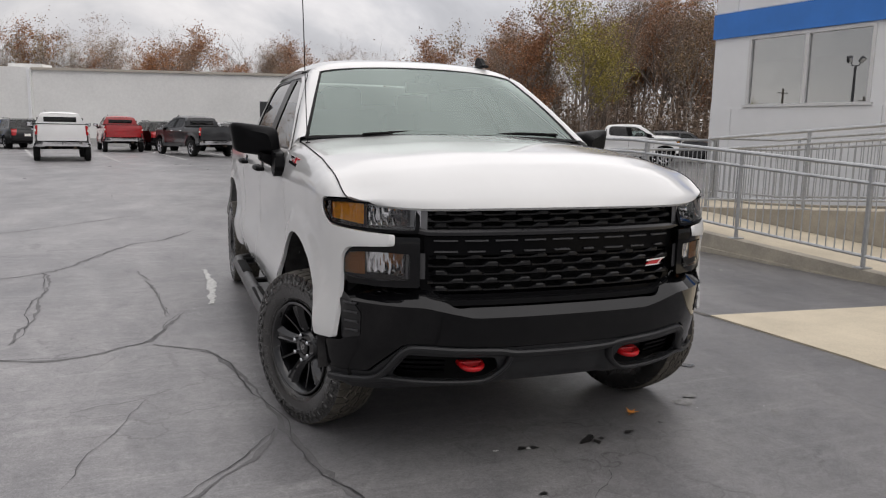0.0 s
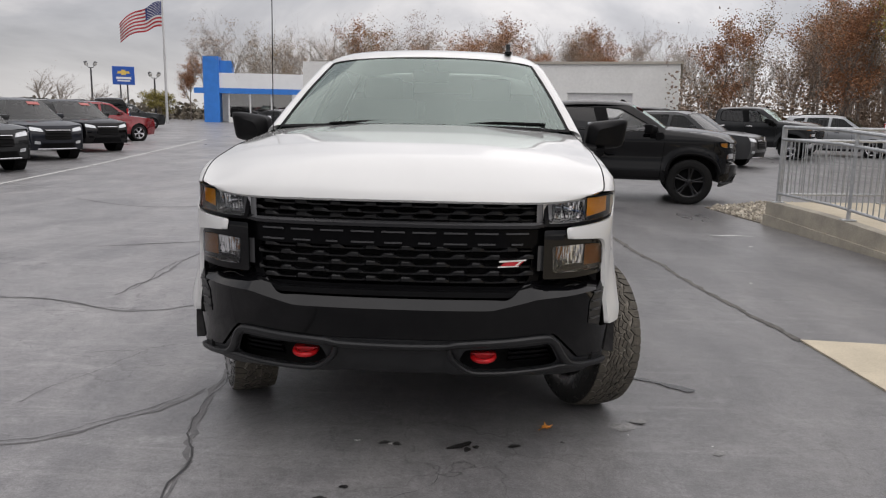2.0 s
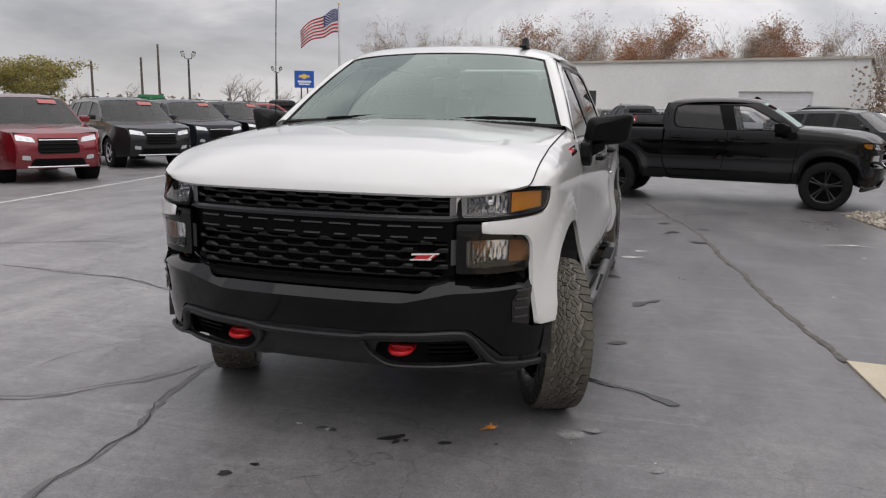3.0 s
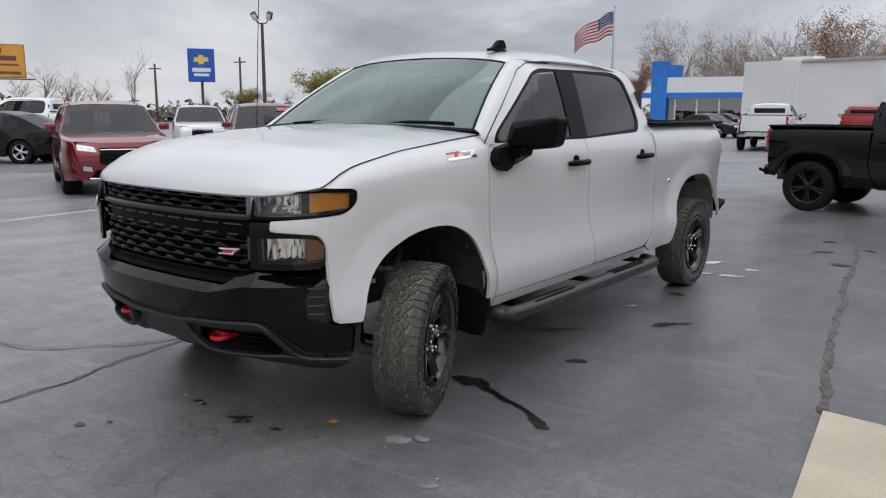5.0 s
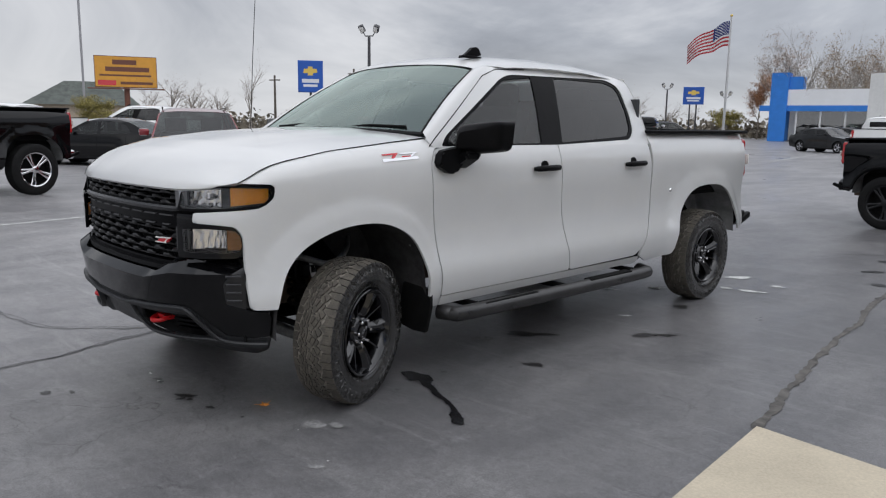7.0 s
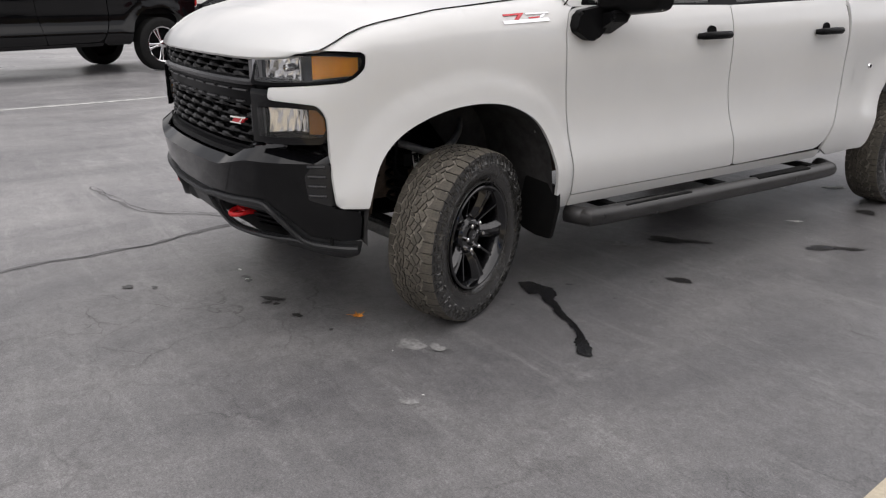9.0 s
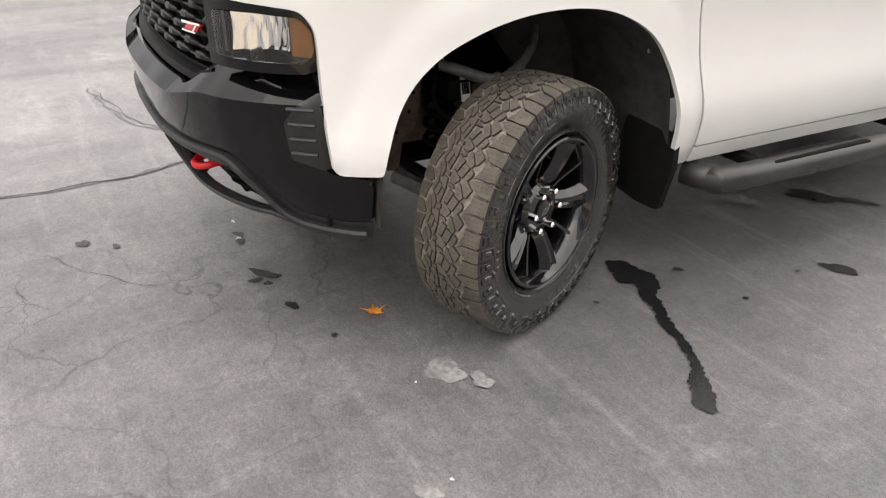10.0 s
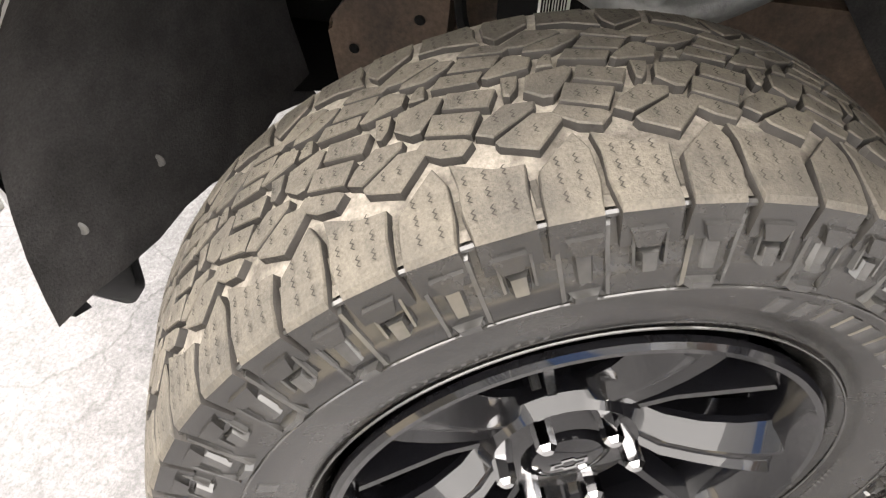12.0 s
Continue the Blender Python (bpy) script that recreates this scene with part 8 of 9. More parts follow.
def build_office():
    """White-panelled office with a blue band, seen past the ramp; local u along the front, towards the camera."""
    house = thing("office_building", "white-panelled office building with a blue band", "building")
    c = Vector((9.25, 9.60))
    u, n = Vector((0.139, -0.990)), Vector((0.990, 0.139))

    def P(a, b, z):
        q = c + u * a + n * b
        return Vector((q.x, q.y, z))

    def slab(name, a0, a1, b0, b1, z0, z1, mat, parent=house, label=""):
        bm = bmesh.new()
        v = [bm.verts.new(P(a, b, z)) for a in (a0, a1) for b in (b0, b1) for z in (z0, z1)]
        for f in ((0, 1, 3, 2), (4, 6, 7, 5), (0, 4, 5, 1), (2, 3, 7, 6), (0, 2, 6, 4), (1, 5, 7, 3)):
            bm.faces.new([v[i] for i in f])
        bmesh.ops.recalc_face_normals(bm, faces=bm.faces)
        return part(name, bm, mat, parent, label, sharp=20)
    wins = [(0.88, 3.50), (3.98, 6.6), (7.1, 9.7), (10.2, 12.8)]
    # core wall in four bands, with openings between the piers
    slab("wall", 0.0, 18.0, 0.02, 0.30, 0.0, 2.10, PANEL_WHITE)
    slab("wall", 0.0, 18.0, 0.02, 0.30, 3.44, 5.6, PANEL_WHITE)
    edges = [0.0] + [x for w in wins for x in w] + [18.0]
    for a0, a1 in zip(edges[::2], edges[1::2]):
        slab("wall", a0, a1, 0.02, 0.30, 2.10, 3.44, PANEL_WHITE)
    slab("wall", 0.0, 0.30, 0.30, 12.0, 0.0, 5.6, PANEL_WHITE)
    slab("wall", 17.7, 18.0, 0.30, 12.0, 0.0, 5.6, PANEL_WHITE)
    slab("wall", 0.0, 18.0, 11.7, 12.0, 0.0, 5.6, PANEL_WHITE)
    slab("roof", -0.05, 18.05, 0.0, 12.0, 5.6, 5.75, PANEL_WHITE)
    slab("floor_slab", 0.3, 17.7, 0.3, 11.7, 0.9, 1.0, CABIN)
    slab("blue_band", -0.03, 18.0, -0.03, 0.018, 3.46, 3.95, BLUE, house, "blue fascia band")
    slab("blue_band", -0.03, 0.0, 0.018, 8.0, 3.46, 3.95, BLUE, house, "blue fascia band")
    # cladding panels with open joints
    cuts = [0.0, 0.55, 3.75, 6.85, 9.95, 13.05, 15.5, 18.0]
    for a0, a1 in zip(cuts, cuts[1:]):
        for z0, z1 in ((0.0, 1.02), (1.03, 2.05), (3.97, 4.75), (4.76, 5.6)):
            slab("panel", a0 + 0.006, a1 - 0.006, 0.0, 0.019, z0, z1, PANEL_WHITE)
    for a0, a1 in wins:
        w = slab("window", a0, a1, 0.03, 0.05, 2.06, 2.12, FRAME_WHITE)
        slab("window_sill", a0 - 0.05, a1 + 0.05, -0.03, 0.03, 2.06, 2.11, FRAME_WHITE, w)
        slab("window_head", a0, a1, 0.0, 0.08, 3.38, 3.44, FRAME_WHITE, w)
        for x0, x1 in ((a0, a0 + 0.06), ((a0 + a1) / 2 - 0.035, (a0 + a1) / 2 + 0.035), (a1 - 0.06, a1)):
            slab("window_frame", x0, x1, 0.0, 0.08, 2.12, 3.38, FRAME_WHITE, w)
        for x0, x1 in ((a0 + 0.06, (a0 + a1) / 2 - 0.035), ((a0 + a1) / 2 + 0.035, a1 - 0.06)):
            slab("pane", x0, x1, 0.045, 0.055, 2.12, 3.38, OFFICE_GLASS, w)
        slab("blind", a0 + 0.05, a1 - 0.05, 0.14, 0.15, 2.95, 3.40, FRAME_WHITE, w, "half-drawn pale roller blind")


def build_far_buildings():
    # long white warehouse
    wh = thing("warehouse", "long low white warehouse with flat roof", "building")
    A, B = Vector((-13.9, 54.8)), Vector((13.0, 48.2))
    d = (B - A).normalized()
    n = Vector((-d.y, d.x))
    L = (B - A).length

    def slab(parent, name, base, ud, nd, a0, a1, b0, b1, z0, z1, mat, label=""):
        bm = bmesh.new()
        v = []
        for a in (a0, a1):
            for b in (b0, b1):
                q = base + ud * a + nd * b
                v += [bm.verts.new((q.x, q.y, z)) for z in (z0, z1)]
        for f in ((0, 1, 3, 2), (4, 6, 7, 5), (0, 4, 5, 1), (2, 3, 7, 6), (0, 2, 6, 4), (1, 5, 7, 3)):
            bm.faces.new([v[i] for i in f])
        return part(name, bm, mat, parent, label, sharp=20)
    split = 4.2
    slab(wh, "wall", A, d, n, 0, split, 0, 0.3, 0, 5.05, WALL_WHITE)
    slab(wh, "wall", A, d, n, split, L - 7.4, 0.1, 0.4, 0, 4.95, WALL_WHITE)
    slab(wh, "wall", A, d, n, L - 7.4, L - 3.0, 0.1, 0.4, 3.0, 4.95, WALL_WHITE)
    slab(wh, "wall", A, d, n, L - 3.0, L, 0.1, 0.4, 0, 4.95, WALL_WHITE)
    slab(wh, "wall", A, d, n, L - 0.3, L, 0.4, 30, 0, 4.95, WALL_WHITE)
    slab(wh, "wall", A, d, n, 0, 0.3, 0.3, 30, 0, 5.05, WALL_WHITE)
    slab(wh, "roof", A, d, n, split, L + 0.15, -0.05, 30, 4.95, 5.10, surface("roof_edge", (0.46, 0.42, 0.36), 0.6, vary=0.1))
    slab(wh, "roof", A, d, n, 0, split, 0, 30, 5.05, 5.12, WALL_WHITE)
    slab(wh, "roof_box", A, d, n, split - 1.6, split + 0.6, 0.4, 2.0, 5.1, 5.35, WALL_WHITE)
    dr = slab(wh, "roller_door", A, d, n, L - 7.4, L - 3.0, 0.25, 0.30, 0, 3.0, FRAME_WHITE, "pale sectional roller door")
    for k in range(1, 6):
        slab(dr, "door_rib", A, d, n, L - 7.35, L - 3.05, 0.235, 0.25, 0.5 * k - 0.015, 0.5 * k + 0.015, PANEL_WHITE)
    slab(wh, "downpipe", A, d, n, split - 0.25, split - 0.10, -0.1, 0.0, 0, 5.0, PANEL_WHITE)
    slab(wh, "base_course", A, d, n, 0, L, -0.03, -0.01, 0, 0.5, surface("base_course", (0.42, 0.42, 0.41), 0.8, vary=0.1))
    # showroom with its blue tower
    sh = thing("showroom", "white showroom with blue band and blue entrance tower", "building")
    C = Vector((-29.3, 75.0))
    e = Vector((0.985, 0.17)).normalized()
    m = Vector((-e.y, e.x))
    slab(sh, "fascia", C, e, m, 0, 13.5, 0, 1.0, 3.55, 5.1, PANEL_WHITE)
    slab(sh, "blue_band", C, e, m, -1.0, 13.5, -0.05, 1.0, 3.0, 3.55, BLUE, "blue band")
    slab(sh, "back_wall", C, e, m, 0, 13.5, 6.0, 6.3, 0, 5.0, PANEL_WHITE)
    slab(sh, "plinth", C, e, m, 2.4, 9.0, 0.2, 0.4, 0, 0.55, WALL_WHITE)
    slab(sh, "roof", C, e, m, 0, 13.5, 1.0, 6.3, 4.8, 5.0, PANEL_WHITE)
    slab(sh, "showroom_floor", C, e, m, 0, 13.5, 0.4, 6.0, 0.0, 0.06, HEADLINER)
    for k in range(3):
        w = slab(sh, "window", C, e, m, 2.4 + 2.2 * k, 2.55 + 2.2 * k, 0.2, 0.4, 0.55, 3.0, FRAME_WHITE)
        slab(w, "pane", C, e, m, 2.55 + 2.2 * k, 4.6 + 2.2 * k, 0.28, 0.30, 0.55, 3.0, SHOW_GLASS)
    slab(sh, "wall", C, e, m, 9.0, 9.5, 0.2, 0.5, 0, 3.0, PANEL_WHITE)
    slab(sh, "canopy", C, e, m, 9.2, 13.5, -0.4, 0.6, 2.55, 3.0, FRAME_WHITE)
    slab(sh, "transom", C, e, m, 9.5, 13.5, 0.3, 0.4, 1.95, 2.55, SIGN_BROWN)
    door = slab(sh, "door", C, e, m, 10.0, 12.4, 0.3, 0.36, 0, 0.12, FRAME_WHITE)
    for a0, a1 in ((10.0, 10.15), (11.13, 11.27), (12.25, 12.4)):
        slab(door, "door_frame", C, e, m, a0, a1, 0.3, 0.36, 0.12, 1.95, FRAME_WHITE)
    for a0, a1 in ((10.15, 11.13), (11.27, 12.25)):
        slab(door, "pane", C, e, m, a0, a1, 0.32, 0.34, 0.12, 1.95, SHOW_GLASS)
    slab(sh, "wall", C, e, m, 12.4, 13.5, 0.3, 0.5, 0, 1.95, PANEL_WHITE)
    slab(sh, "tower", C, e, m, 0.0, 1.6, -0.2, 1.4, 0.0, 6.75, BLUE, "blue entrance tower")
    slab(sh, "tower", C, e, m, 1.6, 2.9, 0.1, 1.4, 5.1, 6.35, BLUE, "blue stepped parapet")
    # small house with a pitched roof behind the rows
    hs = thing("house", "low house with grey-green pitched roof", "house")
    q = Vector((-88.0, 28.5))
    hu, hn = Vector((0.35, 0.94)).normalized(), Vector((-0.94, 0.35)).normalized()
    slab(hs, "wall", q, hu, hn, -5.5, 5.5, 0, 8, 0, 2.9, surface("house_wall", (0.40, 0.33, 0.25), 0.8, vary=0.1))
    bm = bmesh.new()
    pts = [q + hu * a + hn * b for a, b in ((-6.2, -0.6), (6.2, -0.6), (6.2, 8.6), (-6.2, 8.6), (-2.0, 4.0), (3.4, 4.0))]
    v = [bm.verts.new((p.x, p.y, z)) for p, z in zip(pts, (2.8, 2.8, 2.8, 2.8, 5.6, 5.6))]
    for f in ((0, 1, 5, 4), (1, 2, 5), (2, 3, 4, 5), (3, 0, 4)):
        bm.faces.new([v[i] for i in f])
    part("roof", bm, surface("shingle_roof", (0.085, 0.095, 0.085), 0.85, vary=0.25, scale=1.5, fine=0.2, fine_scale=12), hs, sharp=20)


def sign_frame(x, y, look_at, w, h, z0, depth, name, label, face, side, posts, post_mat, post_r=0.12):
    """A box sign on posts; returns the thing and a function that lays plain shapes on its face."""
    f = (Vector(look_at) - Vector((x, y))).normalized()
    r = Vector((-f.y, f.x))
    s = thing(name, label, "sign")

    def at(u, v, out):
        q = Vector((x, y)) + r * u + f * (depth / 2 + out)
        return Vector((q.x, q.y, z0 + v))
    m = Matrix(((r.x, f.x, 0, x), (r.y, f.y, 0, y), (0, 0, 1, z0 + h / 2), (0, 0, 0, 1)))
    part("sign_box", box_mesh((0, 0, 0), (w, depth, h), 0.03, m), side, s)
    part("sign_face", sheet([(-w / 2 + 0.06, 0.06), (w / 2 - 0.06, 0.06), (w / 2 - 0.06, h - 0.06), (-w / 2 + 0.06, h - 0.06)], lambda u, v: at(u, v, 0.006), (), 1.0), face, s)
    for px in posts:
        q = Vector((x, y)) + r * px
        part("sign_post", tube([(q.x, q.y, 0), (q.x, q.y, z0)], post_r, 10), post_mat, s)

    def lay(nm, poly, mat):
        part(nm, sheet([(u, v) for u, v in poly], lambda u, v: at(u, v, 0.012), (), 0.5), mat, s)
    return s, lay


def build_signs_and_poles():
    for x, y, w, h, z0, posts in ((-38.7, 76.8, 2.2, 1.9, 3.75, (-0.35, 0.35)), (-37.0, 25.2, 1.55, 1.95, 3.2, (0.0,))):
        s, lay = sign_frame(x, y, (2.5, -3.2), w, h, z0, 0.5, "pylon_sign", "blue dealership pylon sign with gold emblem", SIGN_BLUE, SIGN_BLUE, posts, DARK_POLE, 0.08)
        k = w / 2.2
        lay("emblem", [(-0.62 * k, h * 0.60), (-0.22 * k, h * 0.60), (-0.22 * k, h * 0.53), (0.22 * k, h * 0.53), (0.22 * k, h * 0.60), (0.62 * k, h * 0.62), (0.55 * k, h * 0.74), (0.20 * k, h * 0.74), (0.20 * k, h * 0.81), (-0.20 * k, h * 0.81), (-0.20 * k, h * 0.74), (-0.55 * k, h * 0.74)], SIGN_GOLD)
        lay("lettering_bar", [(-0.75 * k, h * 0.30), (0.75 * k, h * 0.30), (0.75 * k, h * 0.42), (-0.75 * k, h * 0.42)], SIGN_WHITE)
        lay("lettering_bar", [(-0.62 * k, h * 0.17), (0.62 * k, h * 0.17), (0.62 * k, h * 0.25), (-0.62 * k, h * 0.25)], SIGN_WHITE)
    s, lay = sign_frame(-66.0, 25.0, (4.0, -2.5), 5.2, 2.75, 4.1, 0.5, "billboard", "yellow store billboard with brown lettering bars", SIGN_YELLOW, SIGN_BROWN, (-0.0,), SIGN_BROWN, 0.25)
    lay("lettering_bar", [(-1.1, 2.0), (0.9, 2.0), (0.9, 2.42), (-1.1, 2.42)], SIGN_BROWN)
    lay("lettering_bar", [(-1.7, 1.40), (1.95, 1.40), (1.95, 1.80), (-1.7, 1.80)], SIGN_BROWN)
    lay("small_lettering_bar", [(-2.2, 0.98), (2.1, 0.98), (2.1, 1.14), (-2.2, 1.14)], SIGN_BROWN)
    lay("red_panel", [(-2.35, 0.18), (-0.85, 0.18), (-0.85, 0.62), (-2.35, 0.62)], BADGE_RED)
    lay("small_lettering_bar", [(-0.5, 0.28), (2.2, 0.28), (2.2, 0.52), (-0.5, 0.52)], SIGN_BROWN)
    part("catwalk", box_mesh((0, 0, 0), (6.4, 1.2, 0.08), 0.01, pose(-66.0, 25.0, 4.0, 0, 0, 68)), SIGN_BROWN, s)
    # flagpole and flag
    fp = Vector((-28.6, 63.9))
    pole = thing("flagpole", "tall pale flagpole with a flying striped flag", "flagpole")
    part("pole", tube([(fp.x, fp.y, 0), (fp.x, fp.y, 6), (fp.x, fp.y, 11.0)], 0.09, 10, radii=[0.12, 0.10, 0.06]), surface("pale_pole", (0.50, 0.50, 0.50), 0.4, 0.3), pole)
    bm = revolve([(0.12, 0.0), (0.09, 0.08), (0, 0.12), (-0.09, 0.08), (-0.12, 0.0)], 12)
    bm.transform(Matrix.Translation((fp.x, fp.y, 11.1)))
    part("finial", bm, SIGN_GOLD, pole)
    flag_red, flag_white, flag_blue = surface("flag_red", (0.35, 0.03, 0.04), 0.8), surface("flag_white", (0.55, 0.55, 0.55), 0.8), surface("flag_blue", (0.03, 0.04, 0.14), 0.8)
    nu, nv = 40, 26
    bm = bmesh.new()
    side = Vector((-0.93, -0.37))

    def cloth(a, b):
        w = 0.22 * math.sin(a * 9 + b * 2.0) * a
        q = fp + side * (0.1 + 3.9 * a * (0.90 + 0.05 * math.cos(a * 8))) + Vector((-side.y, side.x)) * w
        return Vector((q.x, q.y, 10.65 - 2.15 * b - 2.3 * a * (0.55 + 0.45 * a) * (0.9 - 0.25 * b) + 0.08 * math.sin(a * 12)))
    vs = [[bm.verts.new(cloth(i / nu, j / nv)) for j in range(nv + 1)] for i in range(nu + 1)]
    for i in range(nu):
        for j in range(nv):
            f = bm.faces.new((vs[i][j], vs[i + 1][j], vs[i + 1][j + 1], vs[i][j + 1]))
            f.material_index = 2 if (i < nu * 0.4 and j < 14) else (j // 2) % 2
    flag = part("flag", bm, [flag_red, flag_white, flag_blue], pole, "striped flag flying in the wind", sharp=60)
    for r in range(9):
        for c in range(6 if r % 2 == 0 else 5):
            p = cloth(0.03 + (c + (0.5 if r % 2 else 0)) * 0.062, 0.04 + r * 0.057)
            bm = bmesh.new()
            q = Vector((-side.y, side.x, 0))
            for sg in (1, -1):
                ring = [bm.verts.new(p + q * 0.015 * sg + Vector((side.x, side.y, 0)) * 0.05 * math.cos(t) + Vector((0, 0, 0.05 * math.sin(t)))) for t in np.linspace(0, 2 * math.pi, 6)[:-1]]
                bm.faces.new(ring)
            part("star", bm, flag_white, flag, sharp=0)
    # lamp posts
    for x, y, h in ((-35.5, 28.7, 7.3), (-42.0, 59.5, 6.3), (-45.0, 82.0, 6.2), (-38.5, 84.0, 5.2)):
        lp = thing("lamp_post", "dark parking-lot lamp post with two floodlights", "lamp post", pose(x, y, 0, 0, 0, 35), "lot lights")
        part("post", tube([(0, 0, 0), (0, 0, h - 0.5)], 0.10, 10, radii=[0.13, 0.09]), DARK_POLE, lp)
        part("bracket", tube([(-0.42, 0, h - 0.15), (-0.25, 0, h - 0.45), (0.25, 0, h - 0.45), (0.42, 0, h - 0.15)], 0.04, 8), DARK_POLE, lp)
        for sx in (-1, 1):
            head = part("floodlight", box_mesh((0, 0, 0), (0.34, 0.30, 0.48), 0.06, pose(sx * 0.48, 0, h, 35, sx * 22, 0)), DARK_POLE, lp)
            part("lens", box_mesh((0, -0.16, 0), (0.26, 0.02, 0.38), 0.01, pose(sx * 0.48, 0, h, 35, sx * 22, 0)), LABEL_WHITE, head)
    for x, y, h in ((-56.0, 74.0, 8.5), (-62.0, 70.0, 6.4), (-58.0, 73.5, 7.0), (-76.0, 58.0, 8.0), (-82.0, 50.0, 7.0)):
        up = thing("utility_pole", "weathered wooden utility pole", "utility pole", pose(x, y, 0, 0, 0, 20), "utility poles")
        part("shaft", tube([(0, 0, 0), (0, 0, h)], 0.15, 8, radii=[0.18, 0.12]), WOOD_POLE, up)
        if x < -70:
            part("crossarm", box_mesh((0, 0, h - 0.6), (1.7, 0.12, 0.14), 0.02), WOOD_POLE, up)
    tagged(finish("slim_mast", tube([(-57.5, 18.4, 0), (-57.5, 18.4, 10.5)], 0.09, 8), surface("grey_mast", (0.30, 0.30, 0.31), 0.5)), "tall slim grey mast beyond the parked trucks", "mast")
    gs = thing("street_sign", "small green street sign on a post", "sign")
    part("plate", box_mesh((0, 0, 0), (2.6, 0.08, 0.7), 0.02, pose(-52.0, 67.0, 2.3, 0, 0, 38)), surface("sign_green", (0.01, 0.16, 0.06), 0.5), gs)
    part("post", tube([(-52.0, 67.0, 0), (-52.0, 67.0, 2.3)], 0.06, 8), GALV, gs)


build_ground()
build_ramp()
build_office()
build_far_buildings()
build_signs_and_poles()


# ---- trees: grown limb by limb, with loose crowns of small leaves ----
BARK = surface("grey_brown_bark", (0.20, 0.165, 0.14), 0.9, vary=0.3, scale=5, fine=0.3, fine_scale=40)
PALE_BARK = surface("pale_bark", (0.27, 0.24, 0.21), 0.9, vary=0.3, scale=5, fine=0.3, fine_scale=40)


def leaf_material(name, dark, pale):
    m = surface(name, dark, 0.75)
    nt = m.node_tree
    geo = nt.nodes.new("ShaderNodeNewGeometry")
    r = nt.nodes.new("ShaderNodeValToRGB")
    r.color_ramp.elements[0].color, r.color_ramp.elements[1].color = (*dark, 1), (*pale, 1)
    nt.links.new(geo.outputs["Random Per Island"], r.inputs[0])
    b = nt.nodes["Principled BSDF"]
    nt.links.new(r.outputs[0], b.inputs["Base Color"])
    return m


RUST_LEAF = leaf_material("rust_leaf", (0.20, 0.085, 0.04), (0.38, 0.18, 0.08))
BROWN_LEAF = leaf_material("brown_leaf", (0.19, 0.125, 0.085), (0.34, 0.23, 0.155))
YELLOW_LEAF = leaf_material("yellow_green_leaf", (0.20, 0.17, 0.032), (0.42, 0.34, 0.075))
OLIVE_LEAF = leaf_material("olive_leaf", (0.14, 0.125, 0.03), (0.32, 0.265, 0.07))
TAN_LEAF = leaf_material("tan_leaf", (0.14, 0.09, 0.045), (0.30, 0.20, 0.10))


